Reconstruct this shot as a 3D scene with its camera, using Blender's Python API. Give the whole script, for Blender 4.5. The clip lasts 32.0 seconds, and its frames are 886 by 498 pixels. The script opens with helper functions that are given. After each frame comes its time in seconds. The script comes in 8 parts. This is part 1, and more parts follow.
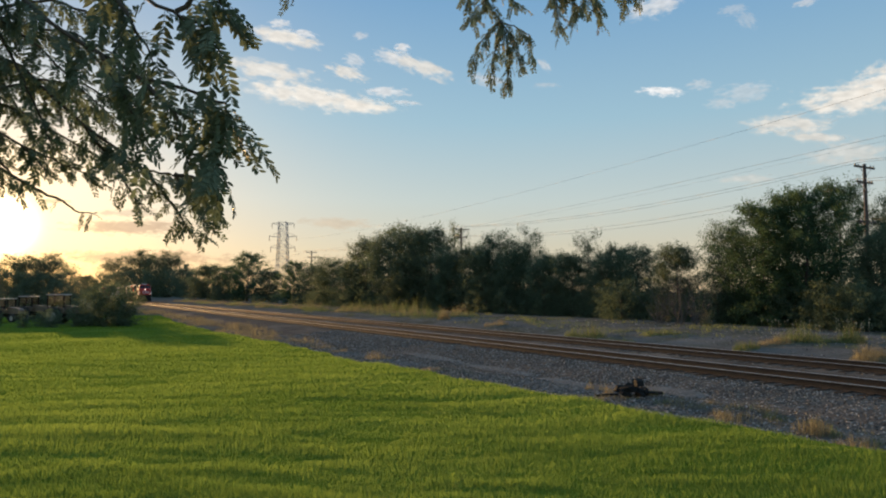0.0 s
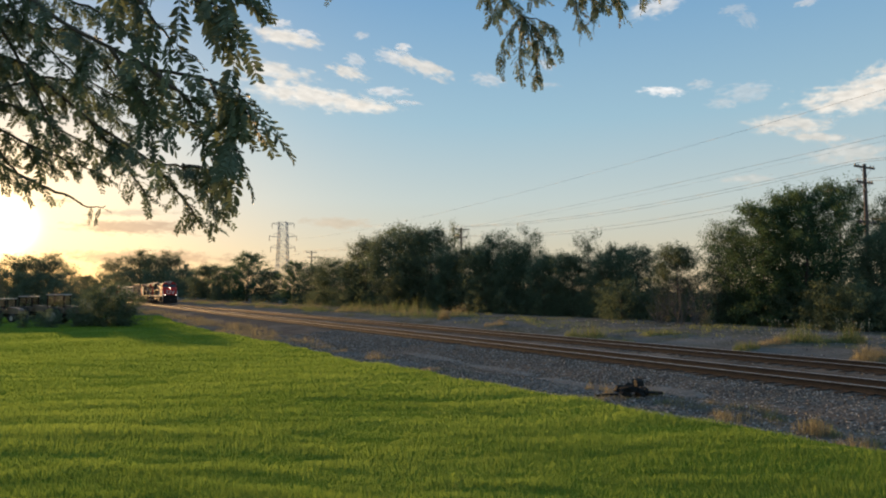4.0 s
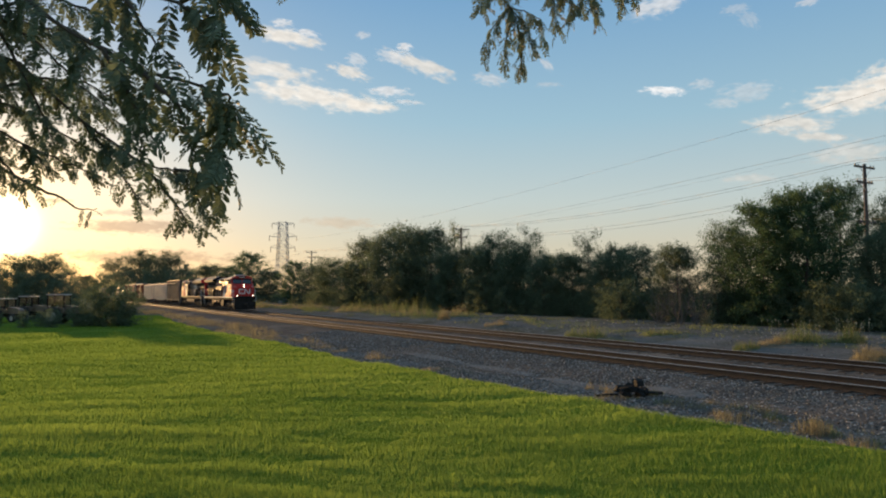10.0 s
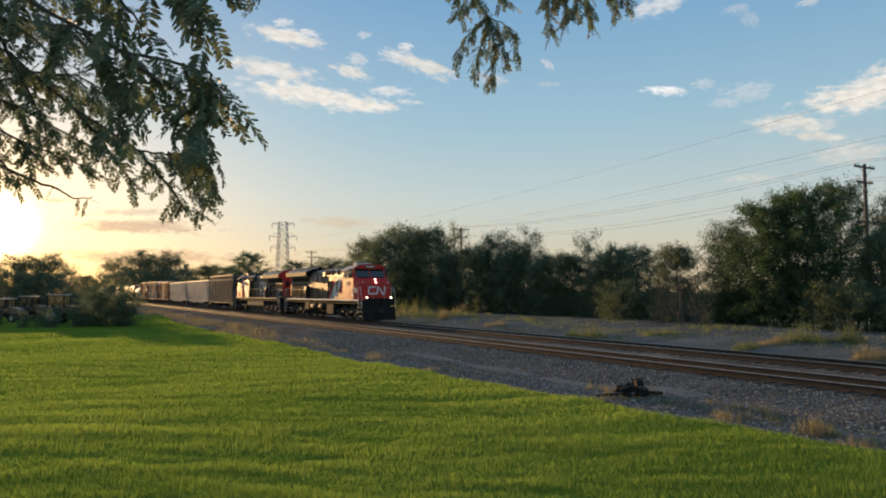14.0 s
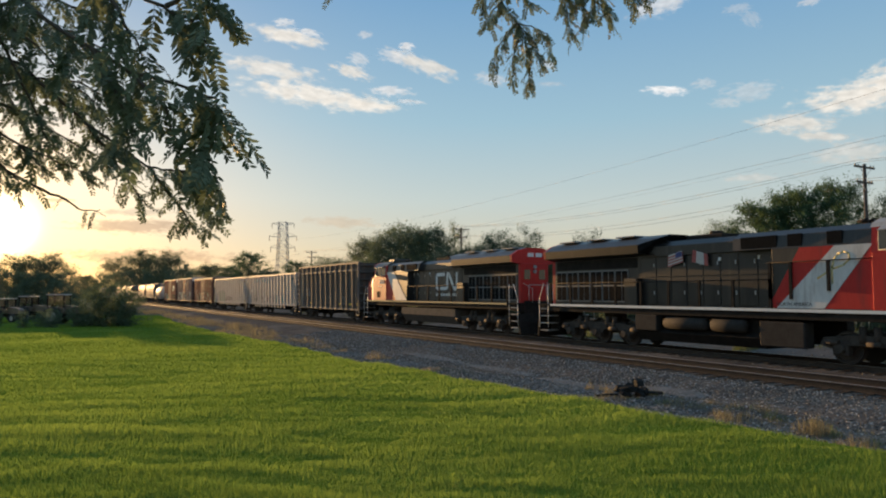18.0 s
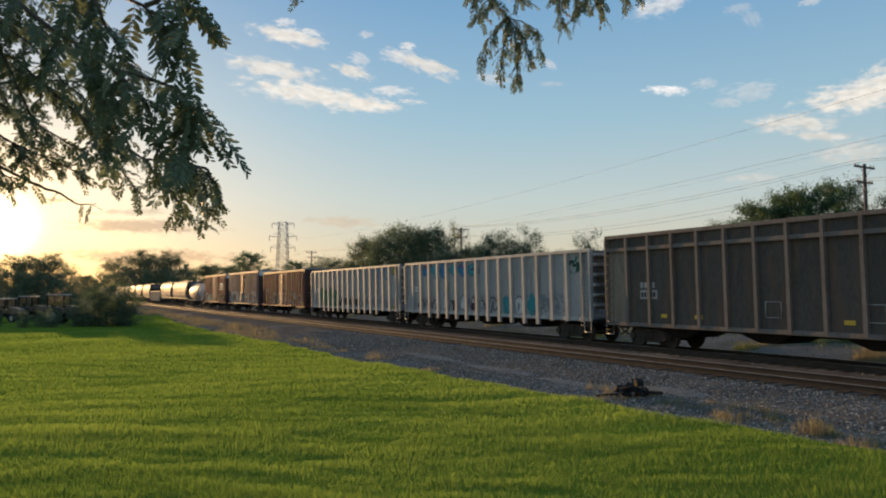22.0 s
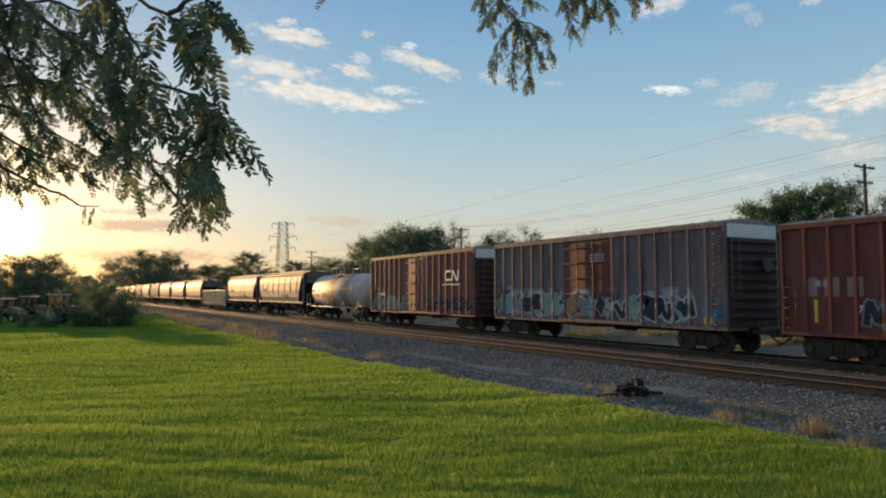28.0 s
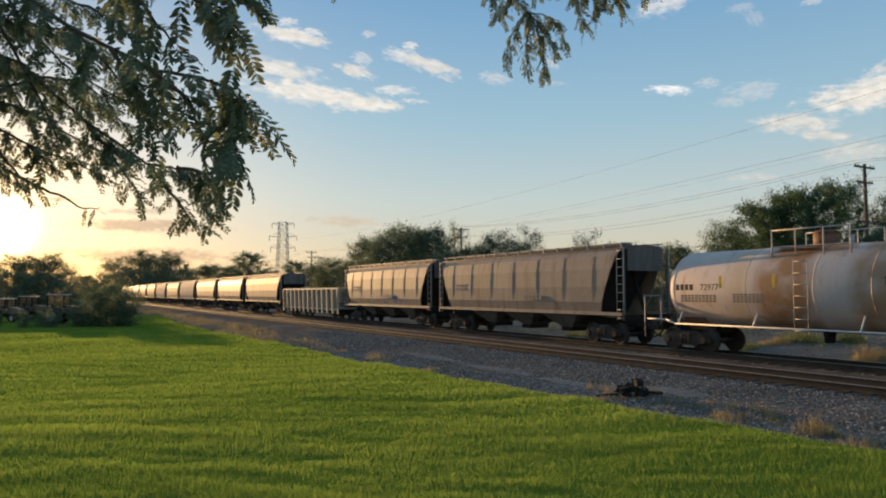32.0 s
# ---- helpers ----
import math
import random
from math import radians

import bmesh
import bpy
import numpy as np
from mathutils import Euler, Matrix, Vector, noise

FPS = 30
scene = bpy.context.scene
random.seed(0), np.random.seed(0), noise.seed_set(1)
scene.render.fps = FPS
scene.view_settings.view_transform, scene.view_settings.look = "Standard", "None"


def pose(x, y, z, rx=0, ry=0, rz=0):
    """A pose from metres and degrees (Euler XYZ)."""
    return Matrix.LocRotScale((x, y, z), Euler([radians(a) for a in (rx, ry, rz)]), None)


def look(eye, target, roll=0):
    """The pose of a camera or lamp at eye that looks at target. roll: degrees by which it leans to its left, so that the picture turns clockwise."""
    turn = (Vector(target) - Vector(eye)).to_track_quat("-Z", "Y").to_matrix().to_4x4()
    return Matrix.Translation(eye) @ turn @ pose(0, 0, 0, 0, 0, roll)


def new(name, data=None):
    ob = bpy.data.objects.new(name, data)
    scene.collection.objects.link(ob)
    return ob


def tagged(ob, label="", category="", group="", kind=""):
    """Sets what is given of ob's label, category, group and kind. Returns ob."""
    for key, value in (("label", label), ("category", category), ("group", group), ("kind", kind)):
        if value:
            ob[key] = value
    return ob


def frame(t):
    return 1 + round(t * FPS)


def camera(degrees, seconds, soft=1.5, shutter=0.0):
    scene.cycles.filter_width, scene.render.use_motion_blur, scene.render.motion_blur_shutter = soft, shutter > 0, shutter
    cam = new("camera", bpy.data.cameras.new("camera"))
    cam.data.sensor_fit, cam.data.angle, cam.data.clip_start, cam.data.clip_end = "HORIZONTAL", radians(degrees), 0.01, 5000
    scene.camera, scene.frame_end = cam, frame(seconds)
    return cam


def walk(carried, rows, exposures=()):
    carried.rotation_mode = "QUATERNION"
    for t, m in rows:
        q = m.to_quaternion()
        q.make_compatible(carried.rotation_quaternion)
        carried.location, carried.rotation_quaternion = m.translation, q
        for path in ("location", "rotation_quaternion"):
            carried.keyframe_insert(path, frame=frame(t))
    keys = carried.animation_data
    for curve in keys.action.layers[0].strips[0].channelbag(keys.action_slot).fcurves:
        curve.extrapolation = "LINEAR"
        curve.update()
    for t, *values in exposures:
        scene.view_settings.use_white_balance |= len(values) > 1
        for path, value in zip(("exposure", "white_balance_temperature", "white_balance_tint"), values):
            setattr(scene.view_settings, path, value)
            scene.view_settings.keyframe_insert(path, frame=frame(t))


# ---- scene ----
# Rails run along x with their tops at z = 0; the train comes from -x. The camera stands still on the lawn.
cam = camera(64.8, 32.0, soft=2.0)
VIEW = pose(0, 0, 2.31, 93.61, 0, 60.49)
walk(cam, [(0, VIEW), (32.0, VIEW)], exposures=[(0, 0.92), (32.0, 0.92)])

# ---- light: a low evening sun beside the track's vanishing point ----
SUN_ELEV, SUN_AZ = 4.7, 2.8
s_e, s_a = radians(SUN_ELEV), radians(SUN_AZ)
SUN_DIR = Vector((-math.cos(s_e) * math.cos(s_a), -math.cos(s_e) * math.sin(s_a), math.sin(s_e)))
sun = new("sun", bpy.data.lights.new("sun", "SUN"))
sun.data.energy, sun.data.angle, sun.data.color = 4.4, radians(0.6), (1.0, 0.58, 0.24)
sun.matrix_world = look((0, 0, 60), Vector((0, 0, 60)) - SUN_DIR)

world = bpy.data.worlds.new("world")
scene.world = world
world.use_nodes = True
wn, wl = world.node_tree.nodes, world.node_tree.links
wn.clear()
w_out, w_bg, w_sky = wn.new("ShaderNodeOutputWorld"), wn.new("ShaderNodeBackground"), wn.new("ShaderNodeTexSky")
w_sky.sky_type, w_sky.sun_disc = "NISHITA", False
w_sky.sun_elevation = s_e
w_sky.sun_rotation = math.atan2(SUN_DIR.x, SUN_DIR.y)
w_sky.air_density, w_sky.dust_density, w_sky.ozone_density, w_sky.altitude = 1.0, 0.6, 2.0, 200
w_bg.inputs["Strength"].default_value = 0.012
wl.new(w_sky.outputs[0], w_bg.inputs["Color"])
# the hazy evening air: pale towards the horizon, warm round the sun
w_tc, w_sep, w_ramp = wn.new("ShaderNodeTexCoord"), wn.new("ShaderNodeSeparateXYZ"), wn.new("ShaderNodeValToRGB")
wl.new(w_tc.outputs["Generated"], w_sep.inputs[0])
wl.new(w_sep.outputs["Z"], w_ramp.inputs["Fac"])
w_ramp.color_ramp.elements[0].position, w_ramp.color_ramp.elements[0].color = 0.0, (0.42, 0.32, 0.20, 1)
w_ramp.color_ramp.elements[1].position, w_ramp.color_ramp.elements[1].color = 1.0, (0.15, 0.235, 0.345, 1)
for at, colour in ((0.06, (0.46, 0.42, 0.33, 1)), (0.13, (0.39, 0.44, 0.43, 1)), (0.24, (0.25, 0.385, 0.465, 1)), (0.40, (0.135, 0.275, 0.44, 1))):
    w_ramp.color_ramp.elements.new(at).color = colour
w_air = wn.new("ShaderNodeBackground")
w_air.inputs["Strength"].default_value = 0.665
wl.new(w_ramp.outputs[0], w_air.inputs["Color"])
w_dot = wn.new("ShaderNodeVectorMath")
w_dot.operation = "DOT_PRODUCT"
w_dot.inputs[1].default_value = SUN_DIR
wl.new(w_tc.outputs["Generated"], w_dot.inputs[0])
w_pos = wn.new("ShaderNodeMath")
w_pos.operation = "MAXIMUM"
w_pos.inputs[1].default_value = 0.0
wl.new(w_dot.outputs["Value"], w_pos.inputs[0])
w_sum = wn.new("ShaderNodeAddShader")
wl.new(w_bg.outputs[0], w_sum.inputs[0]), wl.new(w_air.outputs[0], w_sum.inputs[1])
for power, colour, strength in ((22.0, (1.0, 0.47, 0.10, 1), 0.18), (150.0, (1.0, 0.56, 0.13, 1), 0.45), (4000.0, (1.0, 0.75, 0.38, 1), 6.0)):
    w_pow, w_halo, w_more = wn.new("ShaderNodeMath"), wn.new("ShaderNodeBackground"), wn.new("ShaderNodeAddShader")
    w_pow.operation = "POWER"
    w_pow.inputs[1].default_value = power
    wl.new(w_pos.outputs[0], w_pow.inputs[0])
    w_amt = wn.new("ShaderNodeMath")
    w_amt.operation = "MULTIPLY"
    w_amt.inputs[1].default_value = strength
    wl.new(w_pow.outputs[0], w_amt.inputs[0])
    w_halo.inputs["Color"].default_value = colour
    wl.new(w_amt.outputs[0], w_halo.inputs["Strength"])
    wl.new(w_sum.outputs[0], w_more.inputs[0]), wl.new(w_halo.outputs[0], w_more.inputs[1])
    w_sum = w_more
wl.new(w_sum.outputs[0], w_out.inputs["Surface"])


# ---- mesh code ----
class G:
    """Collects vertices and faces of one mesh."""

    def __init__(self):
        self.v, self.f, self.s = [], [], []

    def add(self, verts, faces, smooth=False):
        n = len(self.v)
        self.v += [tuple(p) for p in verts]
        self.f += [tuple(i + n for i in q) for q in faces]
        self.s += [smooth] * len(faces)
        return self

    def box(self, x0, y0, z0, x1, y1, z1, b=0.0, m=None):
        if b <= 0:
            vs = [(x, y, z) for x in (x0, x1) for y in (y0, y1) for z in (z0, z1)]
            fs = [(0, 1, 3, 2), (4, 6, 7, 5), (0, 4, 5, 1), (2, 3, 7, 6), (0, 2, 6, 4), (1, 5, 7, 3)]
        else:
            vs, ids = [], {}
            lo, hi = (x0, y0, z0), (x1, y1, z1)
            for k in range(8):
                sg = [(k >> i) & 1 for i in range(3)]
                for ax in range(3):
                    p = []
                    for i in range(3):
                        e = hi[i] if sg[i] else lo[i]
                        p.append(e if i == ax else e + (-b if sg[i] else b))
                    ids[k, ax] = len(vs)
                    vs.append(p)
            fs = []
            for ax in range(3):
                o, u = [i for i in range(3) if i != ax]
                for sd in (0, 1):
                    base = sd << ax
                    fs.append(tuple(ids[base | q, ax] for q in (0, 1 << o, (1 << o) | (1 << u), 1 << u)))
                for c in range(4):
                    k0 = ((c & 1) << o) | ((c >> 1) << u)
                    k1 = k0 | (1 << ax)
                    fs.append((ids[k0, o], ids[k1, o], ids[k1, u], ids[k0, u]))
            for k in range(8):
                fs.append((ids[k, 0], ids[k, 1], ids[k, 2]))
        if m is not None:
            vs = [m @ Vector(p) for p in vs]
        return self.add(vs, fs)

    def prism(self, poly, axis, lo, hi):
        """A 2D polygon drawn out along an axis: 'x' takes (y, z), 'y' takes (x, z), 'z' takes (x, y)."""
        put = {"x": lambda p, e: (e, p[0], p[1]), "y": lambda p, e: (p[0], e, p[1]), "z": lambda p, e: (p[0], p[1], e)}[axis]
        n = len(poly)
        vs = [put(p, lo) for p in poly] + [put(p, hi) for p in poly]
        fs = [tuple(range(n)), tuple(range(2 * n - 1, n - 1, -1))] + [(i, i + n, (i + 1) % n + n, (i + 1) % n) for i in range(n)]
        return self.add(vs, fs)

    def cyl(self, p0, p1, r0, r1=None, n=10, caps=True):
        r1 = r0 if r1 is None else r1
        p0, p1 = Vector(p0), Vector(p1)
        d = (p1 - p0).normalized()
        u = d.orthogonal().normalized()
        w = d.cross(u)
        ring = [(math.cos(2 * math.pi * i / n), math.sin(2 * math.pi * i / n)) for i in range(n)]
        vs = [p0 + (u * c + w * s) * r0 for c, s in ring] + [p1 + (u * c + w * s) * r1 for c, s in ring]
        self.add(vs, [(i, (i + 1) % n, (i + 1) % n + n, i + n) for i in range(n)], True)
        if caps:
            k = len(self.v) - 2 * n
            self.f += [tuple(range(k + n - 1, k - 1, -1)), tuple(range(k + n, k + 2 * n))]
            self.s += [False, False]
        return self

    def tube(self, pts, r, n=6):
        for a, b in zip(pts, pts[1:]):
            self.cyl(a, b, r, r, n)
        return self

    def lathe(self, profile, y, z, n=24):
        """Turned round a line along x: the profile holds (x, radius)."""
        vs = []
        for x, r in profile:
            vs += [(x, y + r * math.cos(2 * math.pi * i / n), z + r * math.sin(2 * math.pi * i / n)) for i in range(n)]
        fs = [(j * n + i, j * n + (i + 1) % n, (j + 1) * n + (i + 1) % n, (j + 1) * n + i) for j in range(len(profile) - 1) for i in range(n)]
        return self.add(vs, fs, True)

    def wheel(self, x, y0, y1, z, prof, n=20):
        """Turned round a line along y: prof holds (y, radius)."""
        vs = []
        for yy, r in prof:
            vs += [(x + r * math.cos(2 * math.pi * i / n), yy, z + r * math.sin(2 * math.pi * i / n)) for i in range(n)]
        fs = [(j * n + i, j * n + (i + 1) % n, (j + 1) * n + (i + 1) % n, (j + 1) * n + i) for j in range(len(prof) - 1) for i in range(n)]
        return self.add(vs, fs)


def mesh_of(name, g, material):
    me = bpy.data.meshes.new(name)
    me.from_pydata(g.v, [], g.f)
    me.polygons.foreach_set("use_smooth", g.s)
    me.materials.append(material)
    me.update()
    return me


def part(name, g, material, parent, label="", at=None):
    ob = new(name, g if isinstance(g, bpy.types.Mesh) else mesh_of(name, g, material))
    ob.parent = parent
    if at is not None:
        ob.matrix_basis = at
    return tagged(ob, label)


def thing(name, g, material, label, category, group="", kind="", at=None):
    ob = new(name, None if g is None else g if isinstance(g, bpy.types.Mesh) else mesh_of(name, g, material))
    if at is not None:
        ob.matrix_basis = at
    return tagged(ob, label, category, group, kind)


def fast_mesh(name, verts, faces, material, smooth=False):
    """A mesh from numpy arrays; all faces have the same number of corners."""
    me = bpy.data.meshes.new(name)
    nf, k = faces.shape
    me.vertices.add(len(verts))
    me.vertices.foreach_set("co", np.ascontiguousarray(verts, dtype=np.float32).ravel())
    me.loops.add(nf * k)
    me.loops.foreach_set("vertex_index", np.ascontiguousarray(faces, dtype=np.int32).ravel())
    me.polygons.add(nf)
    me.polygons.foreach_set("loop_start", np.arange(0, nf * k, k, dtype=np.int32))
    me.polygons.foreach_set("use_smooth", np.full(nf, smooth))
    me.update(calc_edges=True)
    me.materials.append(material)
    return me


# ---- materials ----
def lin(r, g, b):
    return tuple((c / 255 / 12.92) if c <= 10 else ((c / 255 + 0.055) / 1.055) ** 2.4 for c in (r, g, b)) + (1,)


def mat(name, a, b, scale=4.0, rough=0.7, metal=0.0, bump=0.0, stretch=(1, 1, 1), fine=8.0, dirt=None, dirt_amount=0.5,
        dirt_scale=1.0, dirt_stretch=(1, 1, 1), vary=0.0, island=False, translucent=0.0, spec=0.5):
    """Two colours mixed by noise at two scales, with an optional layer of dirt, bump and per-piece variation."""
    m = bpy.data.materials.new(name)
    m.use_nodes = True
    n, l = m.node_tree.nodes, m.node_tree.links
    bs = n["Principled BSDF"]
    tc = n.new("ShaderNodeTexCoord")
    mp = n.new("ShaderNodeMapping")
    mp.inputs["Scale"].default_value = stretch
    l.new(tc.outputs["Object"], mp.inputs[0])
    big = n.new("ShaderNodeTexNoise")
    big.inputs["Scale"].default_value, big.inputs["Detail"].default_value, big.inputs["Roughness"].default_value = scale, 5, 0.6
    l.new(mp.outputs[0], big.inputs["Vector"])
    small = n.new("ShaderNodeTexNoise")
    small.inputs["Scale"].default_value, small.inputs["Detail"].default_value = scale * fine, 3
    l.new(mp.outputs[0], small.inputs["Vector"])
    av = n.new("ShaderNodeMath")
    av.operation = "MULTIPLY_ADD"
    av.inputs[1].default_value = 0.45
    l.new(small.outputs["Fac"], av.inputs[0])
    h = n.new("ShaderNodeMath")
    h.operation = "MULTIPLY"
    h.inputs[1].default_value = 0.55
    l.new(big.outputs["Fac"], h.inputs[0])
    l.new(h.outputs[0], av.inputs[2])
    ramp = n.new("ShaderNodeMapRange")
    ramp.inputs["From Min"].default_value, ramp.inputs["From Max"].default_value = 0.35, 0.65
    l.new(av.outputs[0], ramp.inputs["Value"])
    mix = n.new("ShaderNodeMix")
    mix.data_type = "RGBA"
    mix.inputs["A"].default_value, mix.inputs["B"].default_value = a, b
    l.new(ramp.outputs[0], mix.inputs["Factor"])
    col = mix.outputs["Result"]
    if dirt is not None:
        dm = n.new("ShaderNodeMapping")
        dm.inputs["Scale"].default_value = dirt_stretch
        l.new(tc.outputs["Object"], dm.inputs[0])
        dn = n.new("ShaderNodeTexNoise")
        dn.inputs["Scale"].default_value, dn.inputs["Detail"].default_value, dn.inputs["Roughness"].default_value = dirt_scale, 6, 0.65
        l.new(dm.outputs[0], dn.inputs["Vector"])
        dr = n.new("ShaderNodeMapRange")
        dr.inputs["From Min"].default_value, dr.inputs["From Max"].default_value = 0.62 - 0.3 * dirt_amount, 0.85 - 0.3 * dirt_amount
        l.new(dn.outputs["Fac"], dr.inputs["Value"])
        d2 = n.new("ShaderNodeMix")
        d2.data_type = "RGBA"
        d2.inputs["B"].default_value = dirt
        l.new(dr.outputs[0], d2.inputs["Factor"])
        l.new(col, d2.inputs["A"])
        col = d2.outputs["Result"]
    if vary > 0:
        src = n.new("ShaderNodeNewGeometry").outputs["Random Per Island"] if island else n.new("ShaderNodeObjectInfo").outputs["Random"]
        vr = n.new("ShaderNodeMapRange")
        vr.inputs["To Min"].default_value, vr.inputs["To Max"].default_value = 1 - vary, 1 + vary
        l.new(src, vr.inputs["Value"])
        hs = n.new("ShaderNodeHueSaturation")
        l.new(vr.outputs[0], hs.inputs["Value"])
        l.new(col, hs.inputs["Color"])
        col = hs.outputs[0]
    l.new(col, bs.inputs["Base Color"])
    bs.inputs["Roughness"].default_value, bs.inputs["Metallic"].default_value = rough, metal
    bs.inputs["Specular IOR Level"].default_value = spec
    if bump > 0:
        bp = n.new("ShaderNodeBump")
        bp.inputs["Strength"].default_value, bp.inputs["Distance"].default_value = min(1, bump), 0.02 * max(1, bump)
        l.new(av.outputs[0], bp.inputs["Height"])
        l.new(bp.outputs[0], bs.inputs["Normal"])
    if translucent > 0:
        tr = n.new("ShaderNodeBsdfTranslucent")
        ms = n.new("ShaderNodeMixShader")
        ms.inputs[0].default_value = translucent
        l.new(col, tr.inputs["Color"])
        l.new(bs.outputs[0], ms.inputs[1])
        l.new(tr.outputs[0], ms.inputs[2])
        l.new(ms.outputs[0], n["Material Output"].inputs["Surface"])
    return m


def glow(name, colour, strength):
    m = bpy.data.materials.new(name)
    m.use_nodes = True
    bs = m.node_tree.nodes["Principled BSDF"]
    bs.inputs["Base Color"].default_value = colour
    bs.inputs["Emission Color"].default_value, bs.inputs["Emission Strength"].default_value = colour, strength
    return m


def rgb(r, g, b):
    return (r, g, b, 1)


M_LAWN = mat("lawn_soil", rgb(0.085, 0.14, 0.014), rgb(0.14, 0.20, 0.024), 0.35, 0.9, fine=12, bump=0.6, spec=0.0)
M_BLADE = mat("grass_blade", rgb(0.115, 0.198, 0.036), rgb(0.222, 0.318, 0.066), 0.25, 0.7, fine=30, vary=0.2, island=True, translucent=0.62, spec=0.2)
M_DIRT = mat("dusty_ground", rgb(0.105, 0.099, 0.09), rgb(0.19, 0.18, 0.166), 0.25, 0.95, fine=30, bump=0.8, dirt=rgb(0.07, 0.072, 0.04), dirt_amount=0.55, dirt_scale=0.3, spec=0.0)
M_BALLAST = mat("ballast_bed", rgb(0.085, 0.07, 0.058), rgb(0.17, 0.143, 0.12), 1.2, 0.9, fine=14, bump=1.0, dirt=rgb(0.26, 0.22, 0.18), dirt_amount=0.35, dirt_scale=0.3, dirt_stretch=(0.3, 1, 1), spec=0.0)
M_STONE = mat("ballast_stone", rgb(0.075, 0.069, 0.063), rgb(0.35, 0.322, 0.292), 6, 0.85, fine=6, vary=0.85, island=True, spec=0.1)
M_CRIB = mat("oil_stained_stone", rgb(0.05, 0.044, 0.038), rgb(0.2, 0.178, 0.155), 6, 0.85, fine=6, vary=0.8, island=True, spec=0.1)
M_TIE = mat("weathered_tie", rgb(0.028, 0.022, 0.018), rgb(0.065, 0.05, 0.038), 3, 0.9, stretch=(6, 0.6, 2), bump=0.6, vary=0.25, spec=0.05)
M_RAIL = mat("rusty_rail", rgb(0.042, 0.031, 0.024), rgb(0.08, 0.059, 0.044), 3, 0.8, metal=0.0, bump=0.2, spec=0.15)
M_RAILTOP = mat("worn_rail_head", rgb(0.45, 0.40, 0.36), rgb(0.6, 0.55, 0.5), 2, 0.4, metal=1.0, stretch=(0.2, 3, 1))
M_BARK = mat("bark", rgb(0.055, 0.042, 0.032), rgb(0.12, 0.095, 0.075), 6, 0.9, stretch=(1, 1, 0.25), bump=0.8)
M_DEAD = mat("dead_twig", rgb(0.085, 0.078, 0.07), rgb(0.135, 0.125, 0.115), 8, 0.9)
M_LEAF = mat("tree_leaf", rgb(0.088, 0.122, 0.076), rgb(0.14, 0.186, 0.112), 0.5, 0.7, fine=10, vary=0.3, island=True, translucent=0.45, spec=0.05)
M_LEAF2 = mat("olive_leaf", rgb(0.096, 0.124, 0.074), rgb(0.15, 0.186, 0.11), 0.5, 0.7, fine=10, vary=0.3, island=True, translucent=0.45, spec=0.05)
M_LEAF3 = mat("bright_leaf", rgb(0.052, 0.092, 0.048), rgb(0.092, 0.15, 0.074), 0.5, 0.7, fine=10, vary=0.3, island=True, translucent=0.45, spec=0.05)
M_STRAW = mat("dry_grass", rgb(0.17, 0.15, 0.085), rgb(0.28, 0.255, 0.16), 0.8, 0.7, vary=0.35, island=True, translucent=0.4, spec=0.2)
M_WEED = mat("weed_green", rgb(0.1, 0.14, 0.05), rgb(0.21, 0.24, 0.1), 0.8, 0.7, vary=0.4, island=True, translucent=0.4, spec=0.2)
M_POLE = mat("creosote_pole", rgb(0.06, 0.045, 0.035), rgb(0.13, 0.10, 0.08), 4, 0.9, stretch=(3, 3, 0.3), bump=0.4)
M_WIRE = mat("cable_black", rgb(0.02, 0.02, 0.022), rgb(0.035, 0.035, 0.04), 3, 0.6)
M_STEEL = mat("galvanised_steel", rgb(0.28, 0.28, 0.28), rgb(0.40, 0.40, 0.40), 5, 0.55, metal=0.5)
M_BLACK = mat("black_underframe", rgb(0.012, 0.011, 0.010), rgb(0.032, 0.027, 0.023), 2.5, 0.85, bump=0.2, spec=0.15)
M_WHEEL = mat("wheel_steel", rgb(0.03, 0.024, 0.02), rgb(0.07, 0.054, 0.044), 4, 0.7, metal=0.1)


# ---- ground, lawn, ballast, tracks ----
Y_NEAR, Y_FAR = 18.6, 23.4          # centre lines of the two tracks
rng = np.random.default_rng(7)


def lawn_edge(x):
    """Where the lawn ends towards the track."""
    a = -x
    return float(np.interp(a, [-30, 0, 8, 16, 28, 53, 70, 90], [8.2, 7.5, 7.3, 7.5, 8.4, 9.7, 10.5, 12])) + 0.12 * math.sin(a * 0.9) + 0.1 * math.sin(a * 2.3 + 1)


def lawn_z(x, y):
    """The lawn falls gently away from the camera."""
    a = -x
    z = np.interp(a, [-40, 5, 30, 55, 75, 100], [0.75, 0.71, 0.2, -0.28, -0.4, -0.42])
    return float(z) + 0.03 * math.sin(x * 0.5 + y * 0.31) + 0.02 * math.sin(y * 0.9 - x * 0.2)


def ground_z(x, y):
    prof = np.interp(y, [-60, 4, 12, 14.6, 27.4, 30, 34, 60, 140], [-0.6, -0.55, -0.5, -0.5, -0.5, -0.15, 0.0, 0.05, 0.3])
    return float(prof) + 0.04 * math.sin(x * 0.23 + y * 0.4)


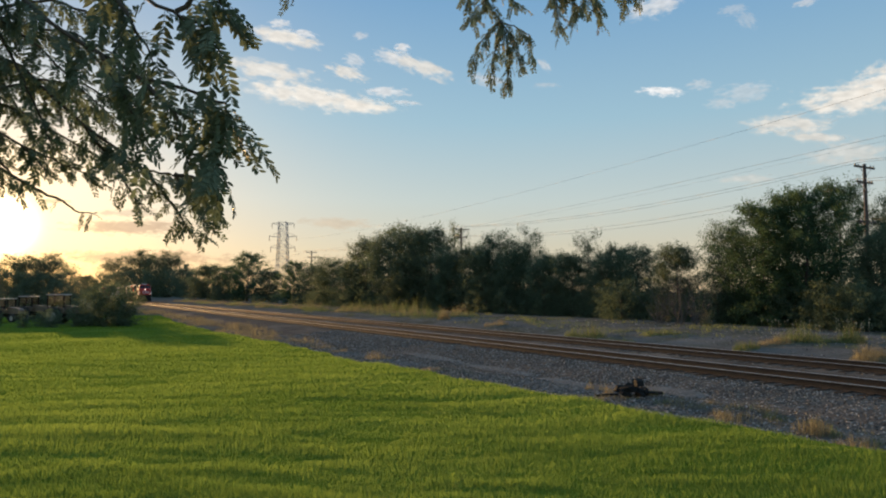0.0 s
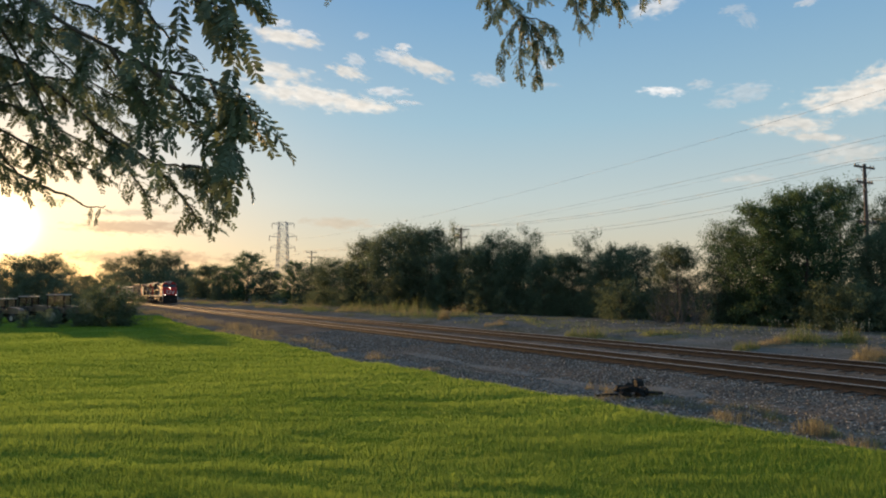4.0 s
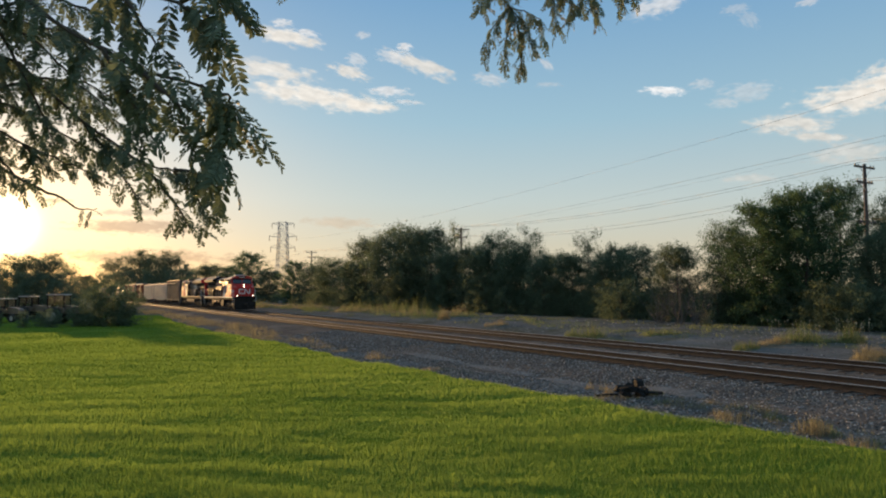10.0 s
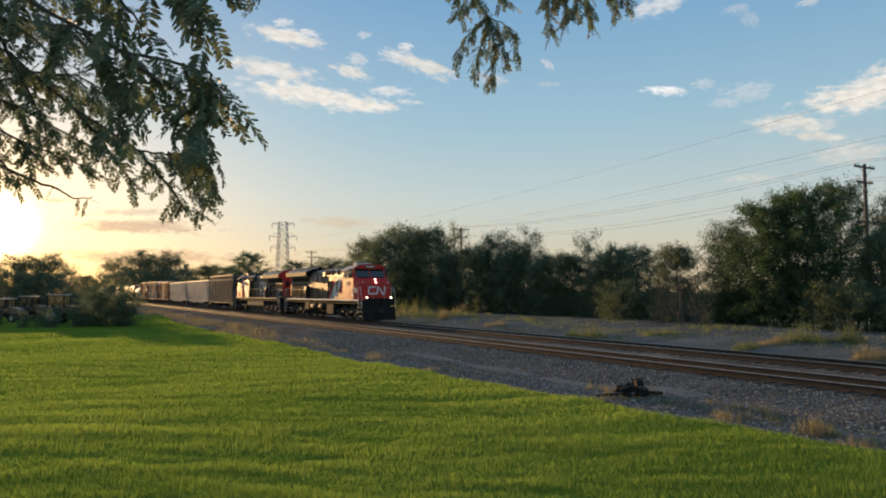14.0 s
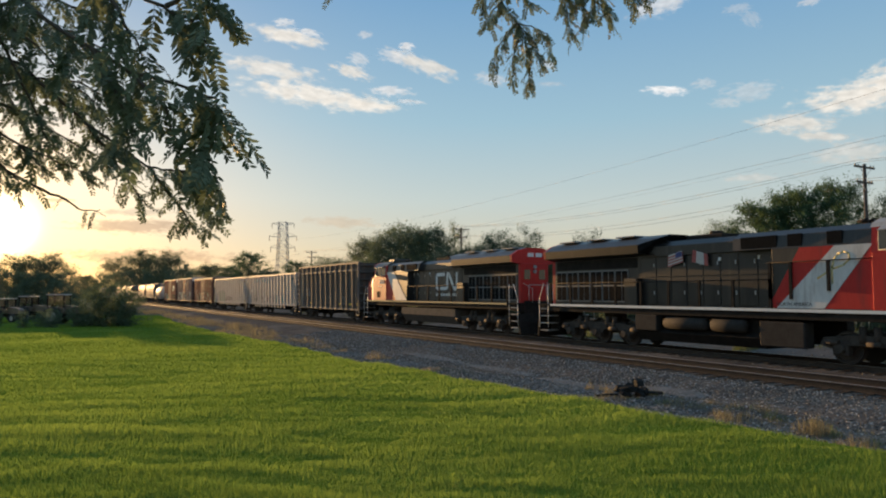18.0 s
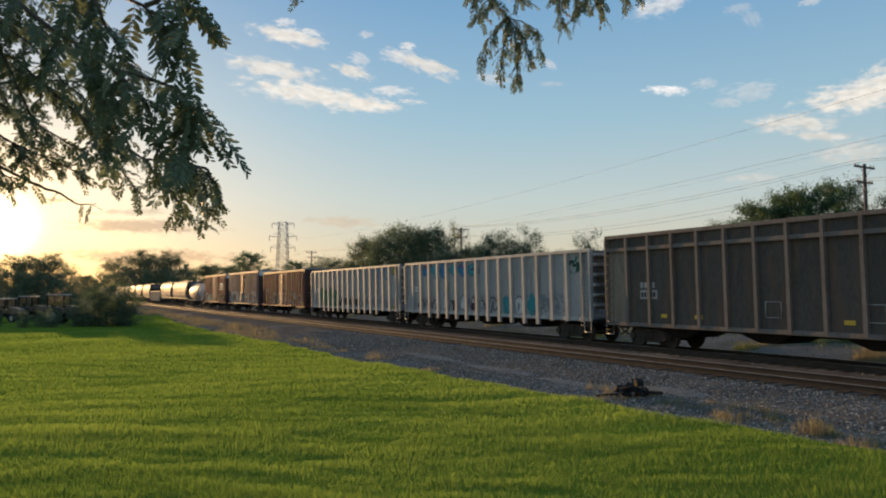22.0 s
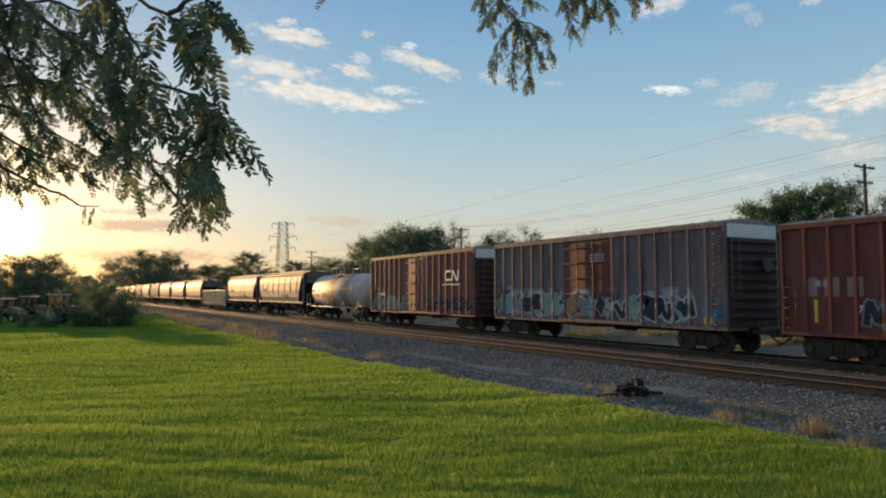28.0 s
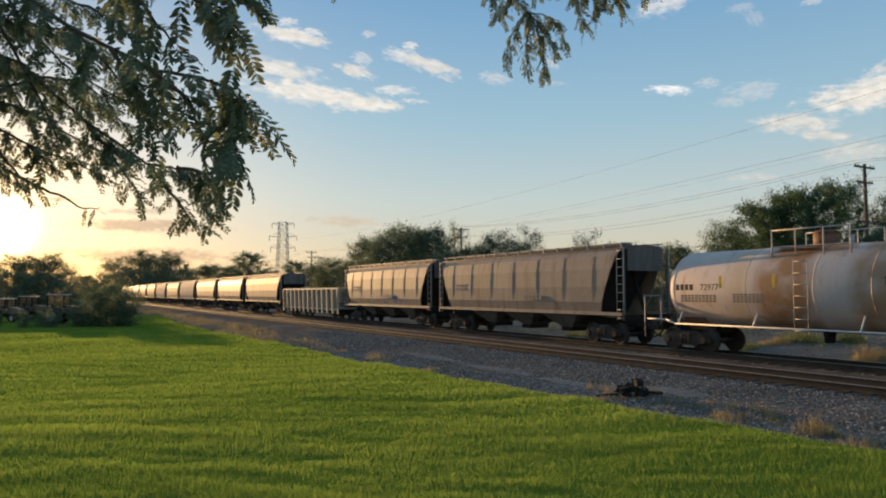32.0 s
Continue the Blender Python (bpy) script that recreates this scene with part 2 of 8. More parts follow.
def sheet(name, xs, ys, zf, material, label, category):
    nx, ny = len(xs), len(ys)
    vs = np.array([(x, y, zf(x, y)) for x in xs for y in ys])
    i, j = np.meshgrid(np.arange(nx - 1), np.arange(ny - 1), indexing="ij")
    k = (i * ny + j).ravel()
    me = fast_mesh(name, vs, np.stack([k, k + ny, k + ny + 1, k + 1], 1), material, True)
    return tagged(new(name, me), label, category, kind="structure")


gx = np.concatenate([[-4000, -2000, -1000, -600], np.arange(-400, 41, 4.0), [80, 200, 600, 2000, 4000]])
gy = np.concatenate([[-4000, -1500, -500, -150, -60], np.arange(-40, 70, 2.0), [80, 110, 140, 300, 1000, 4000]])
sheet("ground", gx, gy, ground_z, M_DIRT, "dusty grey-brown gravelly ground with sparse weeds", "ground")

# lawn: a sheet with its own edge, laid over the ground
lx = np.arange(-92, 24, 0.8)
lt = np.concatenate([np.linspace(0, 0.8, 30), np.linspace(0.82, 1, 16)])
lv, ly0 = [], -70.0
for x in lx:
    e = lawn_edge(x)
    for k in lt:
        y = ly0 + (e - ly0) * k
        lv.append((x, y, lawn_z(x, y)))
    lv.append((x, e + 0.5, lawn_z(x, e) - 0.28))
    lv.append((x, e + 2.2, ground_z(x, e + 2.2) - 0.06))
nr = len(lt) + 2
i, j = np.meshgrid(np.arange(len(lx) - 1), np.arange(nr - 1), indexing="ij")
k = (i * nr + j).ravel()
tagged(new("lawn", fast_mesh("lawn", np.array(lv), np.stack([k, k + nr, k + nr + 1, k + 1], 1), M_LAWN, True)),
       "mown green lawn sloping gently towards the railway", "lawn", kind="structure")

# ballast bed of both tracks
prof = [(12.6, -0.56), (13.8, -0.46), (14.8, -0.40), (16.5, -0.22), (17.4, -0.20), (19.8, -0.20), (20.6, -0.26), (21.4, -0.26), (22.1, -0.20), (24.7, -0.20), (25.4, -0.22), (27.0, -0.48), (28.2, -0.56)]
bx = np.concatenate([[-900, -600], np.arange(-400, 60, 1.0)])
bv = np.array([(x, y + (0.1 * math.sin(x * 0.7) if q < 3 else 0), z + 0.02 * noise.noise((x * 0.8, y, 0))) for x in bx for q, (y, z) in enumerate(prof)])
n = len(prof)
i, j = np.meshgrid(np.arange(len(bx) - 1), np.arange(n - 1), indexing="ij")
k = (i * n + j).ravel()
tagged(new("ballast", fast_mesh("ballast", bv, np.stack([k, k + n, k + n + 1, k + 1], 1), M_BALLAST, True)),
       "grey crushed-stone ballast bed under two tracks", "ballast", kind="structure")


def track(y, name, label):
    top = new(name)
    tagged(top, label, "railway track", "tracks", "structure")
    for side in (-1, 1):
        g = G()
        c = y + side * 0.755
        sec = [(-0.075, -0.185), (0.075, -0.185), (0.075, -0.172), (0.012, -0.150), (0.012, -0.045), (0.037, -0.035), (0.037, -0.006), (0.028, -0.001),
               (-0.028, -0.001), (-0.037, -0.006), (-0.037, -0.035), (-0.012, -0.045), (-0.012, -0.150), (-0.075, -0.172)]
        g.prism([(c + p, q) for p, q in sec], "x", -900, 60)
        r = part("rail", g, M_RAIL, top, "rust-brown steel rail")
        h = G().box(-900, c - 0.0385, -0.007, 60, c + 0.0385, 0.001, 0.003)
        part("rail_head", h, M_RAILTOP, r, "polished running surface of the rail")
    tie = mesh_of("tie", G().box(-0.11, -1.3, -0.36, 0.11, 1.3, -0.185, 0.012), M_TIE)
    plate = mesh_of("tie_plate", G().box(-0.09, -0.17, -0.186, 0.09, 0.17, -0.168, 0.004), M_RAIL)
    r2 = random.Random(int(y * 10))
    for q in range(100):
        x = 6 - q * 0.55
        t = part("tie", tie, None, top, at=pose(x + r2.uniform(-0.03, 0.03), y + r2.uniform(-0.06, 0.06), r2.uniform(-0.01, 0.01), 0, 0, r2.uniform(-1.5, 1.5)))
        for side in (-1, 1):
            part("tie_plate", plate, None, t, at=pose(0, side * 0.755, 0))
    far = G()
    for q in range(500):
        x = 6 - (100 + q) * 0.55
        far.box(x - 0.11, y - 1.3, -0.36, x + 0.11, y + 1.3, -0.19)
    tagged(part("far_ties", far, M_TIE, top), kind="stuff")
    return top


track(Y_NEAR, "track_near", "near railway track with rusty rails on timber ties")
track(Y_FAR, "track_far", "far railway track with rusty rails on timber ties")


# ---- grass ----
def blades(name, pts, h, w, lean, material, label, category, parent=None):
    """Upright tapering blades standing at pts; h, w and lean are arrays."""
    n = len(pts)
    ang = rng.uniform(0, 2 * math.pi, n)
    bend = rng.uniform(0, 2 * math.pi, n)
    u = np.stack([np.cos(ang), np.sin(ang), np.zeros(n)], 1) * (w / 2)[:, None]
    tip = np.stack([np.cos(bend) * lean * h, np.sin(bend) * lean * h, h], 1)
    mid = tip * np.array([0.35, 0.35, 0.6])
    v = np.empty((n, 5, 3))
    v[:, 0], v[:, 1], v[:, 2], v[:, 3], v[:, 4] = pts - u, pts + u, pts + mid + u * 0.7, pts + mid - u * 0.7, pts + tip
    b = np.arange(n)[:, None] * 5
    f = np.concatenate([b + [0, 1, 2], b + [0, 2, 3], b + [3, 2, 4]])
    ob = new(name, fast_mesh(name, v.reshape(-1, 3), f, material))
    if parent is not None:
        ob.parent = parent
    return tagged(ob, label, category, kind="stuff")


def lawn_points(count, r0, r1, power):
    r = r0 * (r1 / r0) ** (rng.uniform(0, 1, count) ** power)
    az = np.radians(rng.uniform(-48, 48, count) + 60.49 + 90)
    x, y = np.cos(az) * r, np.sin(az) * r
    e = np.array([lawn_edge(q) for q in x])
    ok = (y < e + rng.uniform(-0.1, 0.35, count)) & (x > -90)
    x, y, r = x[ok], y[ok], r[ok]
    z = np.array([lawn_z(p, q) for p, q in zip(x, y)])
    z -= np.clip(y - e[ok], 0, 1) * 0.55
    return np.stack([x, y, z - 0.005], 1), r


def short_grass(count, r0, r1, power, width, grow, label):
    pts, r = lawn_points(count, r0, r1, power)
    n = len(pts)
    # mowing lines and tufts: longer and shorter grass, leaning together
    ca, sa = math.cos(radians(60.49)), math.sin(radians(60.49))
    along, over = pts[:, 0] * ca + pts[:, 1] * sa, -pts[:, 0] * sa + pts[:, 1] * ca
    tuft = np.array([noise.noise((p * 0.55, q * 1.5, 0)) + 0.6 * noise.noise((p * 1.7, q * 4.5, 3)) + 0.18 * noise.noise((p * 5.5, q * 9, 6)) for p, q in zip(along, over)])
    lean = np.array([noise.noise((p * 0.9, q * 2.6, 9)) for p, q in zip(along, over)])
    ang = rng.uniform(0, 2 * math.pi, n)
    side = np.stack([np.cos(ang), np.sin(ang), np.zeros(n)], 1) * ((width + grow * r) / 2)[:, None]
    tip = np.stack([rng.normal(0, 0.014, n) + sa * 0.05 * lean, rng.normal(0, 0.014, n) - ca * 0.05 * lean, np.maximum(0.016, 0.042 + 0.022 * rng.uniform(0, 1, n) + 0.044 * tuft)], 1)
    tagged(new("lawn_grass", fast_mesh("lawn_grass", np.stack([pts - side, pts + side, pts + tip], 1).reshape(-1, 3), np.arange(3 * n).reshape(n, 3), M_BLADE)),
           label, "grass", kind="stuff")


def all_round(count, r0, r1):
    """Grass on the rest of the lawn."""
    r, az = r0 + (r1 - r0) * np.sqrt(rng.uniform(0, 1, count)), rng.uniform(0, 2 * math.pi, count)
    x, y = np.cos(az) * r, np.sin(az) * r
    behind = np.abs((np.degrees(az) - 150.49 + 180) % 360 - 180) > 47
    ok = behind & (y < np.array([lawn_edge(q) for q in x]))
    x, y = x[ok], y[ok]
    pts = np.stack([x, y, np.array([lawn_z(p, q) for p, q in zip(x, y)]) - 0.005], 1)
    blades("lawn_grass", pts, rng.uniform(0.03, 0.065, len(x)), np.full(len(x), 0.009), rng.uniform(0.1, 0.5, len(x)), M_BLADE, "short mown green grass blades of the lawn", "grass")


all_round(70000, 0.3, 14)
short_grass(800000, 3.0, 78, 1.0, 0.0022, 0.00066, "short mown green grass blades of the lawn")


def weed_patch(name, cx, cy, rx, ry, count, height, material, label, category, zf=None):
    a, q = rng.uniform(0, 2 * math.pi, count), np.sqrt(rng.uniform(0, 1, count))
    x, y = cx + np.cos(a) * q * rx, cy + np.sin(a) * q * ry
    z = np.array([(zf or ground_z)(p, s) for p, s in zip(x, y)]) - 0.02
    h = height * (1.15 - 0.7 * q ** 2) * rng.uniform(0.2, 1.35, count) * (0.75 + 0.5 * np.sin(3.1 * x + 1.7 * y) * np.sin(2.3 * y - x))
    return blades(name, np.stack([x, y, z], 1), h, 0.008 + 0.016 * rng.uniform(0, 1, count) * height, rng.uniform(0.1, 0.6, count), material, label, category)


def at_column(x, y_line, ground=0.0):
    """Depth and place along the direction of column x where it meets the line y = y_line."""
    th = radians(29.51)
    k = (x - 784) / 1235
    depth = y_line / (math.sin(th) + k * math.cos(th))
    return depth, Vector((-(depth * math.cos(th) - k * depth * math.sin(th)), y_line, ground))


def at_depth(x, depth, ground=0.0):
    th = radians(29.51)
    k = (x - 784) / 1235
    return Vector((-(depth * math.cos(th) - k * depth * math.sin(th)), depth * math.sin(th) + k * depth * math.cos(th), ground))


def bed_z(x, y):
    return max(ground_z(x, y), float(np.interp(y, [p[0] for p in prof], [p[1] for p in prof])) if prof[0][0] < y < prof[-1][0] else -9)


# ---- trees ----
def leaf_cloud(r2, centres, radii, per, size, squash=0.75):
    """Small bent leaf-clump faces scattered round the centres."""
    out = []
    for c, rad in zip(centres, radii):
        n = int(per * (rad ** 2))
        d = r2.normal(size=(n, 3))
        d /= np.linalg.norm(d, axis=1)[:, None]
        p = c + d * (rad * r2.uniform(0.35, 1.08, n) ** 0.6)[:, None] * np.array([1, 1, squash])
        out.append(p)
    p = np.concatenate(out)
    n = len(p)
    a = r2.normal(size=(n, 3))
    a /= np.linalg.norm(a, axis=1)[:, None]
    b = np.cross(a, r2.normal(size=(n, 3)))
    b /= np.linalg.norm(b, axis=1)[:, None] + 1e-9
    s = size * r2.uniform(0.5, 1.25, n)[:, None]
    v = np.empty((n, 4, 3))
    v[:, 0], v[:, 1], v[:, 2], v[:, 3] = p - a * s, p - b * s * 0.45 + a * s * 0.1, p + a * s, p + b * s * 0.45 + a * s * 0.1
    return v.reshape(-1, 3), np.arange(n * 4).reshape(n, 4)


def unit(v):
    return v / (np.linalg.norm(v, axis=-1, keepdims=True) + 1e-9)


def tree_meshes(seed, h, rad, low, boughs, sprays, leaves, size, material, trunk=0.85, droop=0.25, spread=1.0, puff=0.62):
    """Wood and crown of a tree h high: boughs leave the trunk, carry side sprays, and each spray carries loose leaves."""
    r2 = np.random.default_rng(seed)
    g = G()
    lean = r2.uniform(-0.05, 0.05, 2) * h
    r0 = 0.022 * h
    knots = [Vector((lean[0] * t * t, lean[1] * t * t, t * h * trunk)) for t in np.linspace(0, 1, 6)]
    for i in range(5):
        g.cyl(knots[i], knots[i + 1], r0 * (1 - i * 0.18), r0 * (1 - (i + 1) * 0.18), 7, False)
    lobes = r2.uniform(0, 2 * math.pi, 4)
    centres, dirs, sizes = [], [], []
    for i in range(boughs):
        t = (i + 0.5) / boughs
        az = i * 2.39996 + r2.uniform(-0.5, 0.5)
        lobe = 0.86 + 0.2 * math.sin(3 * az + lobes[0]) + 0.16 * math.sin(5 * az + lobes[1] + 6 * t)
        length = rad * math.sqrt(max(0.04, 1 - ((t - 0.40) / 0.62) ** 2)) * lobe * r2.uniform(0.7, 1.08)     # a dome, widest below the middle
        z1 = low + (h * (0.97 + 0.05 * math.sin(2 * az + lobes[2])) - low) * t
        z0 = max(0.06 * h, z1 - length * r2.uniform(0.35, 0.75))
        a = np.array([0, 0, z0]) + np.array([lean[0], lean[1], 0]) * (z0 / h) ** 2
        b = np.array([math.cos(az) * length, math.sin(az) * length, z1]) + np.array([lean[0], lean[1], 0]) * t ** 2
        m = (a + b) / 2 + np.array([0, 0, 0.14 * length])
        g.cyl(Vector(a), Vector(m), r0 * 0.26 * (1.1 - t), r0 * 0.15 * (1.1 - t), 5, False).cyl(Vector(m), Vector(b), r0 * 0.15 * (1.1 - t), r0 * 0.04, 4, False)
        for q in range(sprays):
            f = 0.2 + 0.84 * ((q + r2.uniform(0, 1)) / sprays)
            p = a * (1 - f) ** 2 + 2 * m * f * (1 - f) + b * f ** 2
            out = unit(b - a + r2.normal(0, 0.75, 3) * length * np.array([1, 1, 0.7]))
            far = rad * r2.uniform(0.06, 0.26) * spread
            c = p + out * far + np.array([0, 0, -droop * far])
            if q % 3 == 0:
                g.cyl(Vector(p), Vector(c), r0 * 0.06, r0 * 0.02, 3, False)
            centres.append(c), dirs.append(out), sizes.append(rad * r2.uniform(0.07, 0.15) * spread)
    c, d, w = np.repeat(np.array(centres), leaves, 0), np.repeat(np.array(dirs), leaves, 0), np.repeat(np.array(sizes), leaves)[:, None]
    n = len(c)
    p = c + d * w * r2.normal(0, 0.85, (n, 1)).clip(-1.5, 1.5) + r2.normal(0, 1, (n, 3)).clip(-1.7, 1.7) * w * np.array([0.62, 0.62, puff])
    p[:, 2] = np.clip(p[:, 2], 0.05, None)
    u = unit(r2.normal(size=(n, 3)) + np.array([0, 0, -0.4]))
    v = unit(np.cross(u, r2.normal(size=(n, 3)) * 0.8 + np.array([0, 0, 1.0])))
    s = size * r2.uniform(0.55, 1.3, (n, 1))
    tri = np.stack([p - u * s * 0.5, p + u * s * 0.2 + v * s * 0.33, p + u * s * 0.6 - v * s * 0.25], 1)
    return mesh_of("trunk", g, M_BARK), fast_mesh("crown", tri.reshape(-1, 3), np.arange(3 * n).reshape(n, 3), material)


KINDS = [tree_meshes(11, 12, 4.6, 0.3, 60, 14, 34, 0.235, M_LEAF, spread=1.1), tree_meshes(12, 12, 4.0, 0.3, 56, 14, 34, 0.235, M_LEAF2, spread=1.1),
         tree_meshes(13, 12, 5.2, 0.2, 58, 13, 56, 0.19, M_LEAF3, spread=0.82, puff=0.36), tree_meshes(14, 12, 4.2, 1.0, 34, 11, 22, 0.22, M_LEAF2, 0.92, 0.1),
         tree_meshes(15, 4, 2.6, 0.1, 26, 9, 26, 0.16, M_LEAF, 0.6), tree_meshes(16, 4, 2.6, 0.1, 24, 9, 26, 0.17, M_LEAF2, 0.6),
         tree_meshes(17, 12, 5.0, 0.1, 44, 12, 34, 0.28, M_LEAF2, spread=1.1)]


def tree(kind, place, h, r, label, category="tree", group="trees along the railway", name="tree"):
    wood, crown = KINDS[kind]
    top = thing(name, None, None, label, category, group)
    base_h, base_r = (12, 12, 12, 12, 4, 4, 12)[kind], (4.6, 4.0, 5.2, 4.2, 2.6, 2.6, 5.0)[kind]
    top.matrix_basis = Matrix.LocRotScale(place, Euler((0, 0, random.uniform(0, 6.28))), Vector((0.92 * r / base_r, 0.92 * r / base_r, 0.965 * h / base_h)))
    part("trunk", wood, None, top)
    part("crown", crown, None, top)
    return top


random.seed(5)
# column, line along the track, top row, half width, kind
ROW = [(1590, 57, 330, 70, 0), (1488, 57, 304, 80, 2), (1560, 47, 400, 70, 0), (1425, 46, 318, 100, 2), (1350, 45, 344, 92, 2), (1392, 47, 326, 84, 2), (1290, 46, 392, 56, 0), (1200, 46, 428, 60, 1), (1130, 48, 434, 62, 0), (1090, 50, 430, 45, 1), (1042, 48, 408, 50, 3),
       (985, 48, 444, 48, 1), (938, 49, 400, 50, 3), (925, 47, 428, 50, 0), (875, 47, 412, 55, 0), (806, 53, 393, 36, 3), (830, 48, 432, 48, 1), (765, 47, 396, 60, 1), (735, 48, 400, 60, 0), (692, 46, 402, 66, 0), (648, 46, 418, 52, 1), (592, 46, 456, 55, 0), (555, 48, 468, 40, 1),
       (520, 47, 458, 36, 2), (478, 50, 476, 36, 1), (438, 48, 442, 46, 2), (368, 46, 466, 44, 1), (405, 47, 470, 40, 0), (795, 46, 440, 46, 0), (855, 45, 446, 46, 1), (905, 46, 442, 46, 0), (962, 46, 452, 46, 0), (1015, 46, 446, 46, 1), (1066, 46, 448, 46, 0), (725, 45, 448, 50, 1), (625, 45, 462, 44, 0)]
LBL = ["dense dark green tree in the hedgerow", "olive green bushy tree in the hedgerow", "large leafy green tree beside the railway", "thin airy tree showing sky through its crown"]
for cx, yl, top_y, hw, kd in ROW:
    depth, p = at_column(cx, yl)
    tree(kd, p, 2.31 + (519 - top_y) / 1235 * depth, hw / 1235 * depth, LBL[kd])
for cx, depth, top_y, hw, kd in [(300, 412, 447, 42, 6), (250, 420, 446, 50, 6), (205, 432, 458, 40, 6), (330, 396, 470, 30, 6), (95, 165, 452, 50, 6), (25, 160, 454, 55, 6), (60, 170, 456, 50, 6), (-40, 158, 455, 50, 6), (275, 445, 452, 50, 6),
                                 (125, 190, 470, 28, 3), (155, 300, 486, 26, 1)]:
    tree(kd, at_depth(cx, depth, -0.4), 2.7 + (519 - top_y) / 1235 * depth, hw / 1235 * depth, "distant tree in evening backlight", group="distant trees")
for cx in range(385, 1640, 34):
    depth, p = at_column(cx, random.uniform(43.0, 45.5))
    hh = random.choice((1.5, 1.9, 2.4, 2.9, 3.3)) * random.uniform(0.85, 1.15)
    tree(random.choice((4, 4, 5)), p, hh, hh * random.uniform(0.6, 0.85), "low dark green shrub under the trees", "shrub", "shrubs along the hedgerow", "shrub")

for cx, depth, hpx in [(-30, 120, 40), (15, 118, 46), (60, 122, 44), (100, 126, 42), (140, 150, 26), (165, 330, 26), (190, 346, 36), (225, 355, 40), (262, 355, 44), (300, 355, 44), (335, 346, 42), (365, 330, 44)]:
    hh = hpx / 1235 * depth + 2.3
    tree(4, at_depth(cx, depth, -0.4), hh, hh * 0.75, "distant bushy thicket in evening backlight", "shrub", "distant thickets", "shrub")


def bare_shrub(place, h, seed):
    """A leafless bush of forking grey stems."""
    r2 = random.Random(seed)
    g = G()
    for _ in range(16):
        p, d, rad = Vector((r2.uniform(-0.3, 0.3), r2.uniform(-0.3, 0.3), 0)), Vector((r2.uniform(-0.7, 0.7), r2.uniform(-0.7, 0.7), 1)).normalized(), 0.03
        for k in range(5):
            q = p + d * h * r2.uniform(0.16, 0.24)
            g.cyl(p, q, rad, rad * 0.7, 5, False)
            for _ in range(2):
                e = (d + Vector((r2.uniform(-0.8, 0.8), r2.uniform(-0.8, 0.8), r2.uniform(-0.2, 0.5)))).normalized()
                g.cyl(q, q + e * h * r2.uniform(0.08, 0.2), rad * 0.45, rad * 0.15, 4, False)
            p, rad = q, rad * 0.68
            d = (d + Vector((r2.uniform(-0.35, 0.35), r2.uniform(-0.35, 0.35), 0.1))).normalized()
    thing("bare_shrub", g, M_DEAD, "leafless grey shrub of forking stems before the hedgerow", "shrub", at=Matrix.Translation(place))


for cx, yl, hh in ((1200, 39.6, 3.9), (1168, 40.0, 3.3), (1228, 40.2, 3.5)):
    bare_shrub(at_column(cx, yl)[1], hh, cx)


# ---- poles, pylon and wires ----
def pole(place, h, arms):
    top = thing("utility_pole", None, None, "dark creosoted wooden utility pole with crossarms", "utility pole", "utility poles", at=Matrix.Translation(place))
    part("shaft", G().cyl((0, 0, 0), (0, 0, h), 0.19, 0.12, 12), M_POLE, top)
    for z, w in arms:
        arm = part("crossarm", G().box(-0.06, -w / 2, z - 0.07, 0.06, w / 2, z + 0.07, 0.01), M_POLE, top)
        part("brace", G().cyl((0.08, -w * 0.3, z - 0.06), (0.08, 0, z - 0.7), 0.02).cyl((0.08, w * 0.3, z - 0.06), (0.08, 0, z - 0.7), 0.02), M_STEEL, arm)
        for q in (-0.46, -0.3, 0.3, 0.46):
            part("insulator", G().cyl((0, q * w, z + 0.07), (0, q * w, z + 0.2), 0.04, 0.055, 8), M_STEEL, arm)
    return top


POLES = [(30.5, 0), (-29.65, 0), (-88.5, 0), (-156, 0), (-226, 0)]
for x, _ in POLES:
    pole((x, 53.2, 0), 12.0, [(11.75, 2.6), (10.6, 2.0), (7.6, 2.4)])
for q, (off, z) in enumerate([(-1.2, 12.14), (-0.5, 12.1), (-0.9, 10.8), (0.9, 10.8), (-1.1, 7.8), (1.1, 7.8)]):
    g = G()
    for (xa, _), (xb, _) in zip(POLES, POLES[1:]):
        pts = [Vector((xa + (xb - xa) * t, 53.2 + off, z - 4 * (1.1 + 0.12 * q) * t * (1 - t))) for t in np.linspace(0, 1, 13)]
        g.tube(pts, 0.012, 5)
    thing("overhead_wire", g, M_WIRE, "thin black overhead wire slung between utility poles", "wire", "overhead wires")
# a higher power line behind, on its lattice tower
TOWER = at_depth(500, 420)


